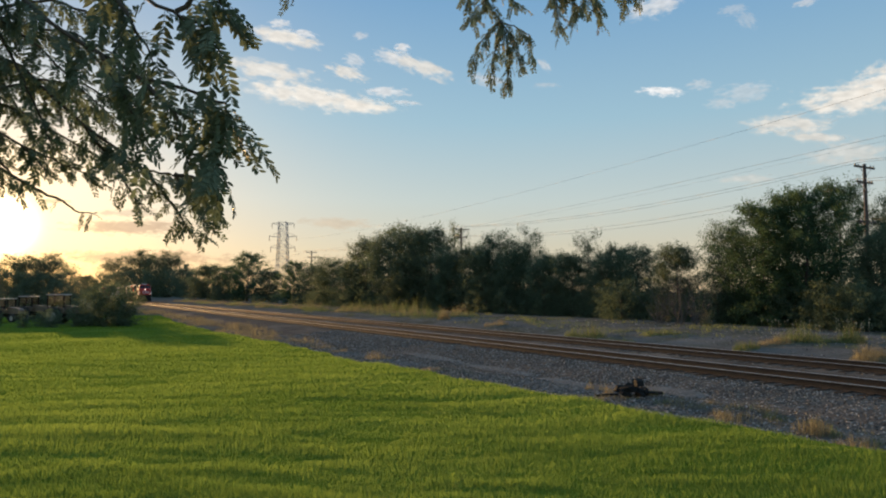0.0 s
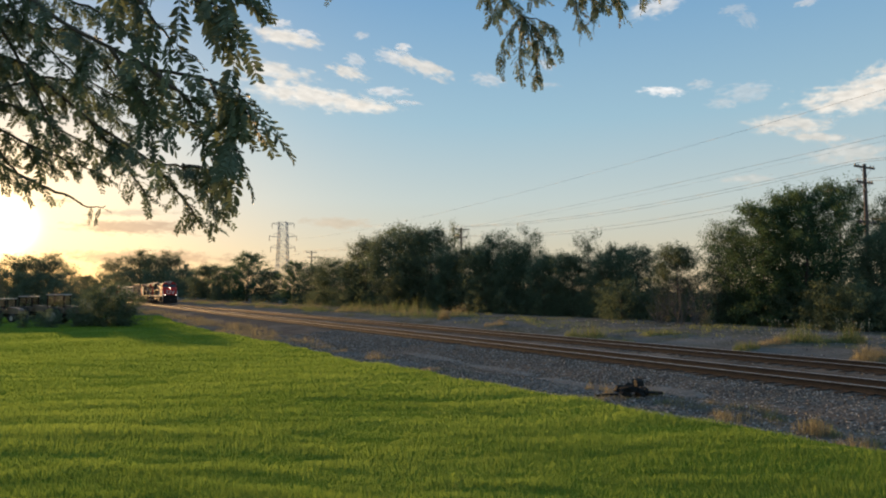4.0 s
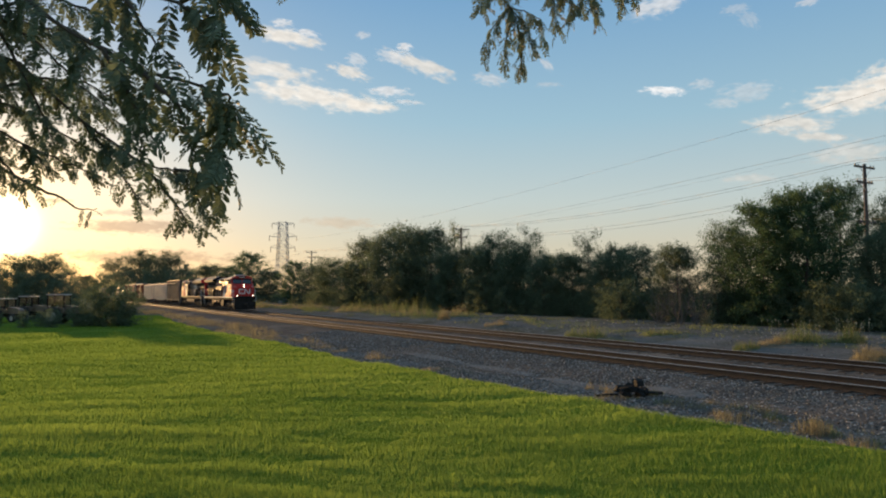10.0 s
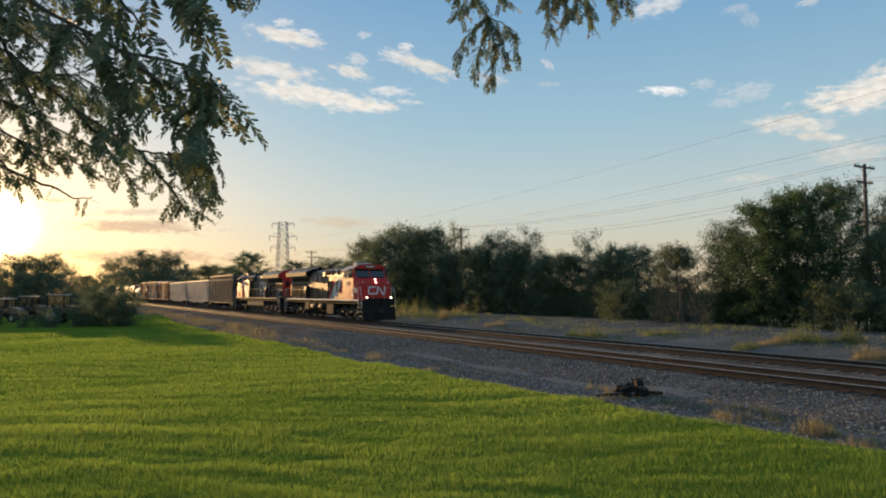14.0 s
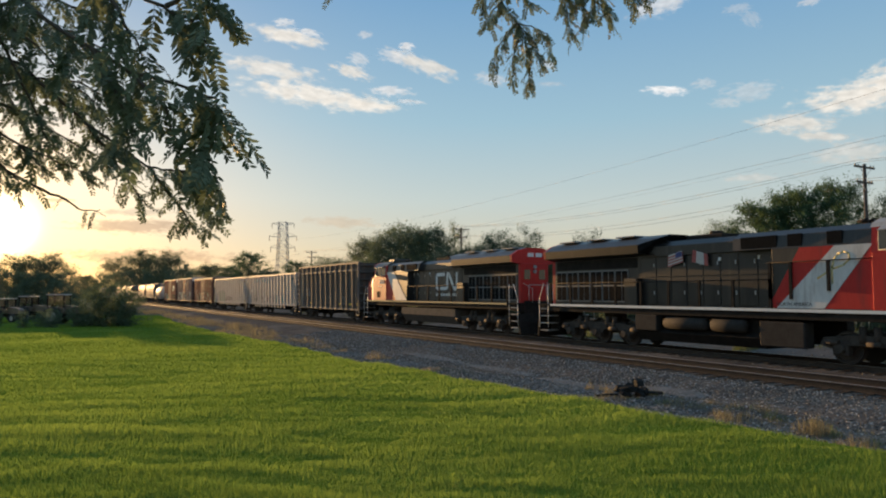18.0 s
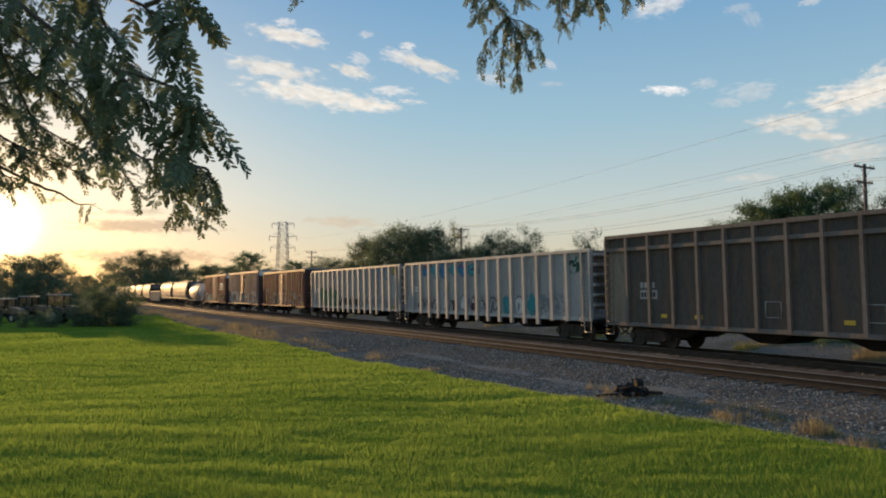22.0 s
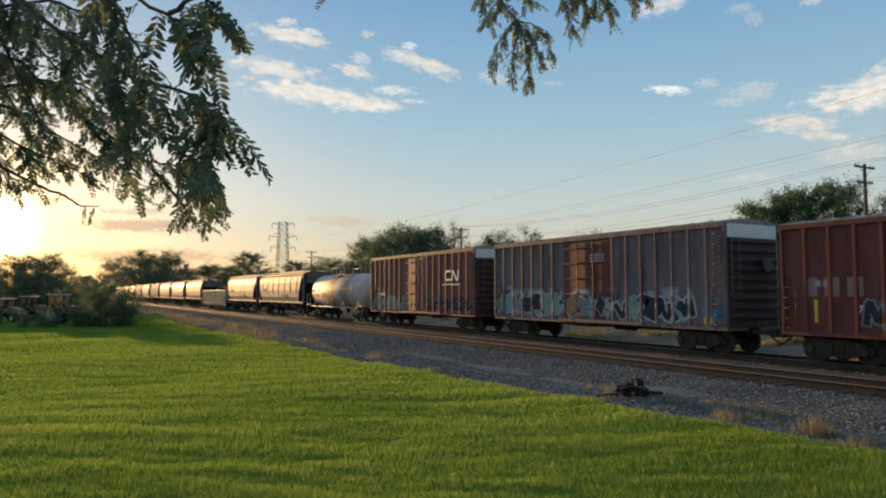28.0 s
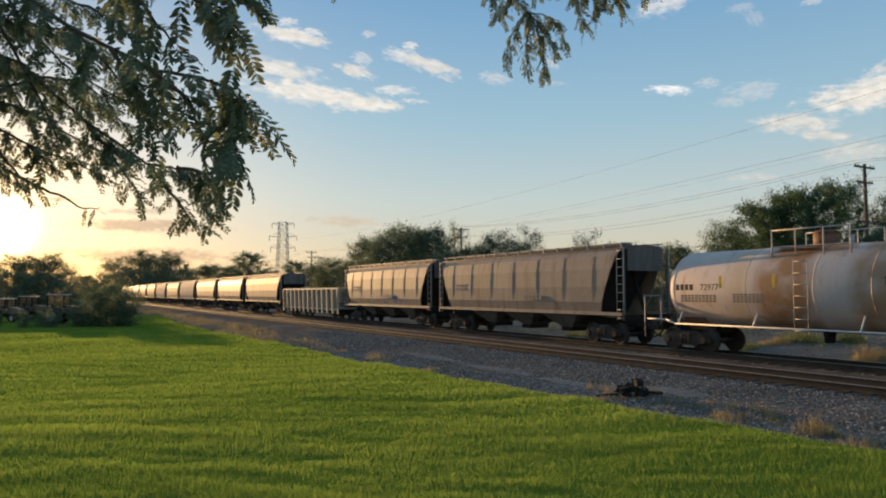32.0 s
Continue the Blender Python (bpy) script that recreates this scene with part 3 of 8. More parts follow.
def pylon(place, h):
    top = thing("pylon", None, None, "tall grey lattice steel transmission tower with three pairs of arms", "pylon", at=Matrix.LocRotScale(place, Euler((0, 0, radians(60.49))), None))
    lv = [(0, 4.6), (h * 0.5, 3.0), (h, 2.3)]

    def half(z):
        return float(np.interp(z, [a for a, _ in lv], [b for _, b in lv]))
    for sx in (-1, 1):
        for sy in (-1, 1):
            g = G()
            for (z0, w0), (z1, w1) in zip(lv, lv[1:]):
                g.cyl((sx * w0, sy * w0, z0), (sx * w1, sy * w1, z1), 0.22, 0.2, 5)
            part("leg", g, M_STEEL, top)
    zs = list(np.linspace(0, h, 13))
    g = G()
    for a, b in zip(zs, zs[1:]):
        p, q = half(a), half(b)
        for sx, sy, ux, uy in ((-1, -1, 1, -1), (1, -1, 1, 1), (1, 1, -1, 1), (-1, 1, -1, -1)):
            g.cyl((sx * p, sy * p, a), (ux * q, uy * q, b), 0.1, 0.1, 4).cyl((ux * p, uy * p, a), (sx * q, sy * q, b), 0.1, 0.1, 4)
            g.cyl((sx * q, sy * q, b), (ux * q, uy * q, b), 0.1, 0.1, 4)
    part("lattice", g, M_STEEL, top)
    for z, w in ((h * 0.97, 6.6), (h * 0.80, 8.2), (h * 0.65, 7.4)):
        for s in (-1, 1):
            q = half(z)
            g = G().cyl((s * q, -q, z), (s * w, 0, z + 0.6), 0.14, 0.1, 4).cyl((s * q, q, z), (s * w, 0, z + 0.6), 0.14, 0.1, 4).cyl((s * q, 0, min(h, z + 2.6)), (s * w, 0, z + 0.7), 0.14, 0.1, 4)
            a = part("arm", g, M_STEEL, top)
            part("insulator_string", G().cyl((s * w, 0, z + 0.5), (s * w, 0, z - 2.2), 0.16, 0.16, 6), M_WIRE, a)
    return top


NEXT_TOWER = at_depth(2300, 60)
pylon(TOWER, 45.0), pylon(NEXT_TOWER, 38.0)
across = Vector((math.cos(radians(60.49)), math.sin(radians(60.49)), 0))
for share, w, sag, thick in ((0.80, -8.2, 5.4, 0.018), (0.65, -4.5, 4.8, 0.009), (0.65, -7.4, 4.6, 0.018)):
    a, b = TOWER + across * w + Vector((0, 0, 45 * share - 2)), NEXT_TOWER + across * w * 0.9 + Vector((0, 0, 38 * share - 2))
    g = G().tube([a.lerp(b, t) - Vector((0, 0, 4 * sag * t * (1 - t))) for t in [0] + [1 - 0.86 ** k for k in range(1, 26)] + [1]], thick, 5)
    thing("transmission_wire", g, M_WIRE, "thin high-voltage wire slung from lattice towers", "wire", "transmission wires")


# ---- rolling stock: shared parts ----
def paint(name, a, b, rust=None, rust_amount=0.35, rough=0.5, marks=(), streak=True, band=None, metal=0.0):
    """Weathered vehicle paint: streaked dirt, and sprayed marks (x0, x1, z0, z1, colour, size, share) in the vehicle's own space.
    band: a stain across the body (x0, x1, colour)."""
    m = mat(name, a, b, 0.9, rough, metal, bump=0.12, stretch=(1, 1, 0.35), fine=14, dirt=rust, dirt_amount=rust_amount, dirt_scale=1.6,
            dirt_stretch=(1.6, 1, 0.22) if streak else (1, 1, 1), spec=0.2)
    n, l = m.node_tree.nodes, m.node_tree.links
    bs = n["Principled BSDF"]
    col = bs.inputs["Base Color"].links[0].from_socket
    tc = n.new("ShaderNodeTexCoord")
    sep = n.new("ShaderNodeSeparateXYZ")
    l.new(tc.outputs["Object"], sep.inputs[0])

    def window(sock, lo, hi, soft):
        a1, a2, mu = n.new("ShaderNodeMapRange"), n.new("ShaderNodeMapRange"), n.new("ShaderNodeMath")
        a1.inputs["From Min"].default_value, a1.inputs["From Max"].default_value = lo - soft, lo + soft
        a2.inputs["From Min"].default_value, a2.inputs["From Max"].default_value = hi + soft, hi - soft
        l.new(sock, a1.inputs["Value"]), l.new(sock, a2.inputs["Value"])
        mu.operation = "MULTIPLY"
        l.new(a1.outputs[0], mu.inputs[0]), l.new(a2.outputs[0], mu.inputs[1])
        return mu.outputs[0]

    def over(fac, colour, c):
        mx = n.new("ShaderNodeMix")
        mx.data_type = "RGBA"
        mx.inputs["B"].default_value = colour
        l.new(fac, mx.inputs["Factor"]), l.new(c, mx.inputs["A"])
        return mx.outputs["Result"]

    def times(p, q):
        mu = n.new("ShaderNodeMath")
        mu.operation = "MULTIPLY"
        l.new(p, mu.inputs[0]), l.new(q, mu.inputs[1])
        return mu.outputs[0]
    for k, (x0, x1, z0, z1, colour, size, share) in enumerate(marks):
        nz = n.new("ShaderNodeTexNoise")
        nz.noise_dimensions = "4D"
        nz.inputs["W"].default_value = 3.7 * k + x0
        nz.inputs["Scale"].default_value, nz.inputs["Detail"].default_value, nz.inputs["Distortion"].default_value = size, 1.2, 1.6
        l.new(tc.outputs["Object"], nz.inputs["Vector"])
        th = n.new("ShaderNodeMapRange")
        if share < 0:                # brush strokes along the noise's contour
            away, size_ = n.new("ShaderNodeMath"), n.new("ShaderNodeMath")
            away.operation, size_.operation = "SUBTRACT", "ABSOLUTE"
            away.inputs[1].default_value = 0.5
            l.new(nz.outputs["Fac"], away.inputs[0]), l.new(away.outputs[0], size_.inputs[0])
            th.inputs["From Min"].default_value, th.inputs["From Max"].default_value = -share, -share * 0.6
            l.new(size_.outputs[0], th.inputs["Value"])
        else:
            t0 = 0.72 - 0.44 * share
            th.inputs["From Min"].default_value, th.inputs["From Max"].default_value = t0, t0 + 0.035
            l.new(nz.outputs["Fac"], th.inputs["Value"])
        fac = times(th.outputs[0], times(window(sep.outputs["X"], x0, x1, 0.15), window(sep.outputs["Z"], z0, z1, 0.12)))
        col = over(fac, colour, col)
    if band is not None:
        for x0, x1, colour in band:
            nz = n.new("ShaderNodeTexNoise")
            nz.inputs["Scale"].default_value, nz.inputs["Detail"].default_value = 1.3, 5
            l.new(tc.outputs["Object"], nz.inputs["Vector"])
            rg = n.new("ShaderNodeMapRange")
            rg.inputs["From Min"].default_value, rg.inputs["From Max"].default_value = 0.15, 0.55
            l.new(nz.outputs["Fac"], rg.inputs["Value"])
            col = over(times(window(sep.outputs["X"], x0, x1, 0.25), rg.outputs[0]), colour, col)
    l.new(col, bs.inputs["Base Color"])
    return m


M_GLASS = mat("dark_window", rgb(0.015, 0.02, 0.025), rgb(0.03, 0.035, 0.04), 1, 0.06, spec=0.8)
M_WHITE = mat("white_lettering", rgb(0.62, 0.61, 0.58), rgb(0.76, 0.75, 0.72), 3, 0.6)
M_YELLOW = mat("yellow_marking", rgb(0.6, 0.36, 0.03), rgb(0.75, 0.48, 0.06), 3, 0.6)
M_LAMP = glow("headlight_glow", (1.0, 0.84, 0.62, 1), 5.0)
M_GRAB = mat("worn_grab_iron", rgb(0.30, 0.28, 0.26), rgb(0.45, 0.43, 0.40), 6, 0.6)
M_TRUCK = mat("dusty_truck_steel", rgb(0.032, 0.027, 0.023), rgb(0.085, 0.068, 0.054), 3, 0.85, bump=0.3, spec=0.2)
M_SILVER = mat("air_tank_steel", rgb(0.022, 0.02, 0.018), rgb(0.048, 0.042, 0.037), 3, 0.8, metal=0.0, spec=0.2)
M_TANKB = mat("dusty_fuel_tank", rgb(0.075, 0.064, 0.054), rgb(0.13, 0.11, 0.092), 3, 0.85, spec=0.15)


def loft(g, low, z0, high, z1, shut=True):
    """Joins two outlines (x, y) with the same number of corners, at two heights; z may be a list."""
    n = len(low)
    za = z0 if isinstance(z0, (list, tuple)) else [z0] * n
    zb = z1 if isinstance(z1, (list, tuple)) else [z1] * n
    vs = [(p[0], p[1], z) for p, z in zip(low, za)] + [(p[0], p[1], z) for p, z in zip(high, zb)]
    fs = [(i, (i + 1) % n, (i + 1) % n + n, i + n) for i in range(n)]
    if shut:
        fs += [tuple(range(n)), tuple(range(2 * n - 1, n - 1, -1))]
    return g.add(vs, fs)


def wheelset_mesh(r):
    g = G()
    for s in (-1, 1):
        g.wheel(0, 0, 0, 0, [(s * 0.66, r * 0.18), (s * 0.67, r * 0.5), (s * 0.685, r * 0.84), (s * 0.69, r + 0.028), (s * 0.715, r + 0.028), (s * 0.72, r),
                             (s * 0.815, r * 0.985), (s * 0.815, r * 0.86), (s * 0.765, r * 0.8), (s * 0.775, r * 0.45), (s * 0.83, r * 0.26), (s * 0.84, 0.001)], 24)
        for q in range(4):
            a = q * math.pi / 2 + 0.4
            g.cyl((math.cos(a) * r * 0.62, s * 0.76, math.sin(a) * r * 0.62), (math.cos(a) * r * 0.62, s * 0.785, math.sin(a) * r * 0.62), r * 0.09, r * 0.07, 8)
    g.cyl((0, -0.66, 0), (0, 0.66, 0), 0.085, 0.085, 10)
    return mesh_of("wheelset", g, M_WHEEL)


WHEEL_S, WHEEL_L = wheelset_mesh(0.46), wheelset_mesh(0.53)
SPIN = []                            # wheelsets with their radius and place in the truck


def freight_truck_mesh():
    g = G()
    for s in (-1, 1):
        y = s * 0.98
        top = [(-1.15, 0.52), (-0.98, 0.66), (-0.42, 0.80), (0.42, 0.80), (0.98, 0.66), (1.15, 0.52), (1.12, 0.36), (0.9, 0.38), (0.52, 0.24), (-0.52, 0.24), (-0.9, 0.38), (-1.12, 0.36)]
        g.prism(top, "y", y - 0.09, y + 0.09)
        for q in (-0.89, 0.89):
            g.cyl((q, y - 0.1, 0.46), (q, y + s * 0.2, 0.46), 0.15, 0.13, 12)
        for q in (-0.18, 0, 0.18):
            g.cyl((q, y + s * 0.1, 0.32), (q, y + s * 0.1, 0.68), 0.07, 0.07, 8)
        g.box(-0.3, y - 0.14, 0.66, 0.3, y + 0.14, 0.78, 0.01)
    g.box(-0.2, -1.1, 0.55, 0.2, 1.1, 0.80, 0.02)
    g.cyl((0, 0, 0.8), (0, 0, 0.98), 0.3, 0.3, 12)
    for q in (-0.42, 0.42):
        g.cyl((q, -0.8, 0.42), (q, 0.8, 0.42), 0.05, 0.05, 6)
    return mesh_of("truck", g, M_TRUCK)


def loco_truck_mesh():
    g = G()
    for s in (-1, 1):
        y = s * 1.1
        side = [(-2.55, 0.62), (-2.4, 0.88), (-1.3, 0.98), (1.3, 0.98), (2.4, 0.88), (2.55, 0.62), (2.2, 0.52), (1.4, 0.66), (0.5, 0.66), (0.4, 0.5), (-0.4, 0.5), (-0.5, 0.66), (-1.4, 0.66), (-2.2, 0.52)]
        g.prism(side, "y", y - 0.1, y + 0.1)
        for q in (-1.85, 0, 1.85):
            g.box(q - 0.26, y - 0.12, 0.30, q + 0.26, y + s * 0.0 + 0.16, 0.74, 0.03)
            g.cyl((q, y, 0.53), (q, y + s * 0.26, 0.53), 0.19, 0.15, 12)
        for q in (-1.15, -0.7, 0.7, 1.15):
            g.cyl((q, y + s * 0.05, 0.74), (q, y + s * 0.05, 1.25), 0.12, 0.12, 8)
        for q in (-2.3, 0.95, -0.95, 2.3):
            g.cyl((q, y + s * 0.2, 0.72), (q + 0.45, y + s * 0.2, 0.72), 0.09, 0.09, 8)
    g.box(-1.6, -1.0, 0.6, 1.6, 1.0, 1.0, 0.05)
    g.cyl((0, 0, 1.0), (0, 0, 1.45), 0.5, 0.5, 12)
    return mesh_of("truck", g, M_TRUCK)


TRUCK_S, TRUCK_L = freight_truck_mesh(), loco_truck_mesh()


def truck(parent, x, big=False):
    t = part("truck", TRUCK_L if big else TRUCK_S, None, parent, "dusty dark steel truck", at=pose(x, 0, 0))
    for q in ((-1.85, 0, 1.85) if big else (-0.89, 0.89)):
        w = part("wheelset", WHEEL_L if big else WHEEL_S, None, t, at=pose(q, 0, 0.53 if big else 0.46))
        SPIN.append((w, 0.53 if big else 0.46, q))
    return t


def coupler_mesh():
    g = G().box(-1.5, -0.09, 0.76, -0.22, 0.09, 0.94, 0.02).prism([(-0.24, -0.16), (-0.24, 0.16), (-0.02, 0.2), (0.0, 0.06), (-0.1, 0.02), (-0.06, -0.16)], "z", 0.7, 1.0)
    g.tube([(-0.7, 0.25, 0.85), (-0.4, 0.28, 0.55), (-0.1, 0.25, 0.42), (0.0, 0.24, 0.42)], 0.035, 6)
    return mesh_of("coupler", g, M_TRUCK)


COUPLER = coupler_mesh()


def couplers(parent, length):
    part("coupler", COUPLER, None, parent)
    part("coupler", COUPLER, None, parent, at=pose(-length, 0, 0, 0, 0, 180))


def ladder(x, y, z0, z1, w=0.42, step=0.38, along="x", r=0.016):
    g = G()
    n = int((z1 - z0) / step)
    for s in (0, 1):
        p = (x + s * w, y) if along == "x" else (x, y + s * w)
        g.cyl((*p, z0), (*p, z1), r, r, 5)
    for k in range(n + 1):
        z = z0 + 0.1 + k * (z1 - z0 - 0.2) / max(1, n)
        q = (x + w, y) if along == "x" else (x, y + w)
        g.cyl((x, y, z), (*q, z), r, r, 5)
    return g


def lettering(body, size, x, y, z, material, parent, face=-1, name="number", label="", stretch=1.0):
    """Raised lettering on a vehicle's side, read from outside."""
    cu = bpy.data.curves.new("text", "FONT")
    cu.body, cu.size, cu.extrude, cu.align_x = body, size, 0.004, "CENTER"
    tmp = bpy.data.objects.new("text", cu)
    me = bpy.data.meshes.new_from_object(tmp)
    bpy.data.objects.remove(tmp)
    me.materials.clear()
    me.materials.append(material)
    ob = part(name, me, None, parent, label)
    ob.matrix_basis = Matrix.LocRotScale((x, y, z), Euler((radians(90), 0, 0 if face < 0 else radians(180))), Vector((stretch, 1, 1)))
    return ob


def bars(g, x0, x1, y, z0, z1, count, share=0.7, rows=1):
    """Plain bars that stand for lettering that cannot be read."""
    dx, dz = (x1 - x0) / count, (z1 - z0) / rows
    for r_ in range(rows):
        for k in range(count):
            g.box(x0 + k * dx, y - 0.006, z0 + r_ * dz, x0 + (k + share) * dx, y + 0.006, z0 + (r_ + 0.7) * dz)
    return g


def emblem(u0, u1, z0, z1, place, w=0.18):
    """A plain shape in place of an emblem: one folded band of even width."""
    h, n = z1 - z0, u1 - u0
    t = w * h
    run = [(0.42, 1 - w / 2), (0.2, 1 - w / 2), (0.03, 1 - w / 2), (0.03, 0.7), (0.03, 0.3), (0.03, w / 2), (0.2, w / 2), (0.4, w / 2), (0.53, w / 2), (0.53, 0.35), (0.53, 0.75), (0.56, 1.0), (0.64, 0.8), (0.78, 0.32), (0.87, -0.02), (0.96, 0.2), (0.96, 0.5), (0.96, 1.0)]
    run = [(u0 + p * n, z0 + q * h) for p, q in run]
    for _ in range(2):
        run = run[:1] + [(a[0] + (b[0] - a[0]) * f_, a[1] + (b[1] - a[1]) * f_) for a, b in zip(run, run[1:]) for f_ in (0.25, 0.75)] + run[-1:]
    a, b = [], []
    for k, (p, q) in enumerate(run):
        (pa, qa), (pb, qb) = run[max(k - 1, 0)], run[min(k + 1, len(run) - 1)]
        ln = math.hypot(pb - pa, qb - qa)
        du, dz = -(qb - qa) / ln * t / 2, (pb - pa) / ln * t / 2
        a.append((p + du, q + dz)), b.append((p - du, q - dz))
    m = len(run)
    fs = []
    for k in range(m - 1):
        fs += [(k, k + 1, m + k + 1, m + k), (2 * m + k, 2 * m + k + 1, 3 * m + k + 1, 3 * m + k), (k, k + 1, 2 * m + k + 1, 2 * m + k), (m + k, m + k + 1, 3 * m + k + 1, 3 * m + k)]
    return G().add([place(p, q, d) for d in (0, 1) for p, q in a + b], fs)


# ---- locomotives ----
def locomotive(label, m_nose, m_hood, m_roof, m_end, m_flash, m_stripe, number, sides, lead):
    L = 22.3
    lamp, lamp_label = (M_LAMP, "lit headlamp") if lead else (M_STEEL, "unlit headlamp")
    top = thing("locomotive", None, None, label, "locomotive", "locomotives of the train")
    part("underframe", G().prism([(-0.75, 1.3), (-0.75, 1.70), (-21.55, 1.70), (-21.55, 1.3), (-20.6, 1.42), (-1.6, 1.42)], "y", -1.44, 1.44), M_BLACK, top)
    part("walkway", G().box(-21.6, -1.52, 1.70, -0.72, 1.52, 1.77, 0.01), M_BLACK, top)
    for s in (-1, 1):
        part("edge_stripe", G().box(-20.6, min(s * 1.522, s * 1.534), 1.67, -1.3, max(s * 1.522, s * 1.534), 1.775), m_stripe, top, "painted stripe along the walkway edge")
    # nose and cab
    lo = [(-1.25, -1.05), (-1.25, 1.05), (-1.45, 1.4), (-2.5, 1.5), (-2.5, -1.5), (-1.45, -1.4)]
    mid = [(-1.25, -1.05), (-1.25, 1.05), (-1.45, 1.4), (-2.5, 1.5), (-2.5, -1.5), (-1.45, -1.4)]
    hi = [(-1.6, -0.85), (-1.6, 0.85), (-1.75, 1.25), (-2.5, 1.46), (-2.5, -1.46), (-1.75, -1.25)]
    g = loft(G(), lo, 1.77, mid, 3.0)
    loft(g, mid, 3.0, hi, [3.5, 3.5, 3.52, 3.66, 3.66, 3.52])
    nose = part("nose", g, m_nose, top)
    part("nose_door", G().box(-1.25, -0.36, 1.85, -1.215, 0.36, 2.95, 0.012), m_nose, nose)
    part("cab_lower", G().box(-4.92, -1.5, 1.77, -2.5, 1.5, 3.55, 0.02), m_nose, top)
    c0 = [(-2.42, -1.46), (-2.42, 1.46), (-4.92, 1.5), (-4.92, -1.5)]
    c1 = [(-2.78, -1.34), (-2.78, 1.34), (-4.92, 1.42), (-4.92, -1.42)]
    cab = part("cab_upper", loft(G(), c0, 3.55, c1, 4.35), m_nose, top)
    roof = [(-1.44, 4.33), (-1.3, 4.48), (-0.9, 4.64), (0, 4.72), (0.9, 4.64), (1.3, 4.48), (1.44, 4.33)]
    part("cab_roof", G().prism(roof, "x", -4.96, -2.7), m_roof, top, "pale cab roof")
    brow = part("roof_brow", G().prism([(p * 0.99, q + 0.012) for p, q in roof], "x", -2.7, -2.5), m_nose, top)
    part("number_board", G().box(-2.52, -0.5, 4.42, -2.47, 0.5, 4.62, 0.01), M_GLASS, brow)
    part("number_bars", bars(G(), -0.36, 0.3, 0, 0, 0.14, 4), M_WHITE, brow, at=pose(-2.465, 0, 4.45, 0, 0, 90))
    for s in (-1, 1):
        g = G()
        d = Vector((-0.36, 0, 0.8))
        q = []
        for yy, tt in ((0.06, 0.1), (1.3, 0.1), (1.24, 0.92), (0.06, 0.92)):
            p = Vector((-2.42, s * yy, 3.55)) + d * tt
            q.append((p.x + 0.02, p.y, p.z))
        q += [(p[0] - 0.03, p[1], p[2]) for p in q]
        g.add(q, [(0, 1, 2, 3), (0, 4, 5, 1), (1, 5, 6, 2), (2, 6, 7, 3), (3, 7, 4, 0)])
        part("windscreen", g, M_GLASS, cab, "dark windscreen pane")
        part("nose_shade", G().prism([(-2.42, 3.56), (-2.3, 3.62), (-1.95, 3.58), (-2.3, 3.66)], "y", min(s * 0.1, s * 1.2), max(s * 0.1, s * 1.2)), M_BLACK, cab)
        for a, b in ((-3.28, -2.98), (-3.98, -3.36), (-4.7, -4.06)):
            w = part("side_window", G().box(a, min(s * 1.45, s * 1.492), 3.62, b, max(s * 1.45, s * 1.492), 4.22, 0.01), M_GLASS, cab)
            part("window_frame", G().tube([(a, s * 1.49, 3.62), (b, s * 1.49, 3.62), (b, s * 1.46, 4.22), (a, s * 1.46, 4.22), (a, s * 1.49, 3.62)], 0.022, 5), M_GRAB, w)
        part("sun_visor", G().prism([(s * 1.42, 4.36), (s * 1.74, 4.22), (s * 1.74, 4.19), (s * 1.42, 4.31)], "x", -4.6, -3.2), m_roof, cab)
        part("mirror", G().box(-2.95, min(s * 1.55, s * 1.72), 3.6, -2.9, max(s * 1.55, s * 1.72), 3.95, 0.01), M_BLACK, cab)
        part("marker_light", G().cyl((-1.42, s * 1.12, 3.2), (-1.36, s * 1.12, 3.2), 0.05, 0.05, 10), M_WHITE, nose)
        part("ditch_light", G().cyl((-0.74, s * 1.05, 1.95), (-0.62, s * 1.05, 1.95), 0.048, 0.048, 14), lamp, top, lamp_label)
    for z in (3.2, 3.44):
        part("headlight", G().cyl((-1.7, 0, z), (-1.42 if z > 3.3 else -1.3, 0, z), 0.052, 0.052, 14), lamp, nose, lamp_label)
    part("roof_unit", G().box(-4.6, -0.7, 4.66, -3.7, 0.7, 4.88, 0.04), m_roof, top)
    part("horn", G().cyl((-6.1, 0.2, 4.66), (-5.7, 0.2, 4.7), 0.03, 0.08, 8).cyl((-6.1, -0.1, 4.66), (-5.75, -0.1, 4.7), 0.03, 0.08, 8).cyl((-6.0, 0.05, 4.45), (-6.0, 0.05, 4.68), 0.03, 0.03, 6), M_BLACK, top)
    # full-width cabinets behind the cab, with a dark upper band of vents
    part("cabinet", G().box(-8.35, -1.44, 1.77, -4.92, 1.44, 3.86, 0.02), m_hood, top)
    part("upper_cabinet", G().prism([(-1.42, 3.86), (-1.36, 4.3), (-1.0, 4.5), (1.0, 4.5), (1.36, 4.3), (1.42, 3.86)], "x", -9.95, -4.96), m_hood, top)
    for s in (-1, 1):
        for a, b in ((-6.36, -5.85), (-7.75, -7.22), (-9.6, -8.15)):
            part("vent_grille", G().box(a, min(s * 1.36, s * 1.43), 3.9, b, max(s * 1.36, s * 1.43), 4.32, 0.01), M_VOID, top, "black intake opening")
        if lead:
            part("rear_paint_band", G().prism([(-6.1, 3.84), (-7.3, 3.84), (-8.34, 2.1), (-8.34, 1.8), (-8.2, 1.8)], "y", min(s * 1.438, s * 1.448), max(s * 1.438, s * 1.448)), m_nose, top, "red diagonal paint band")
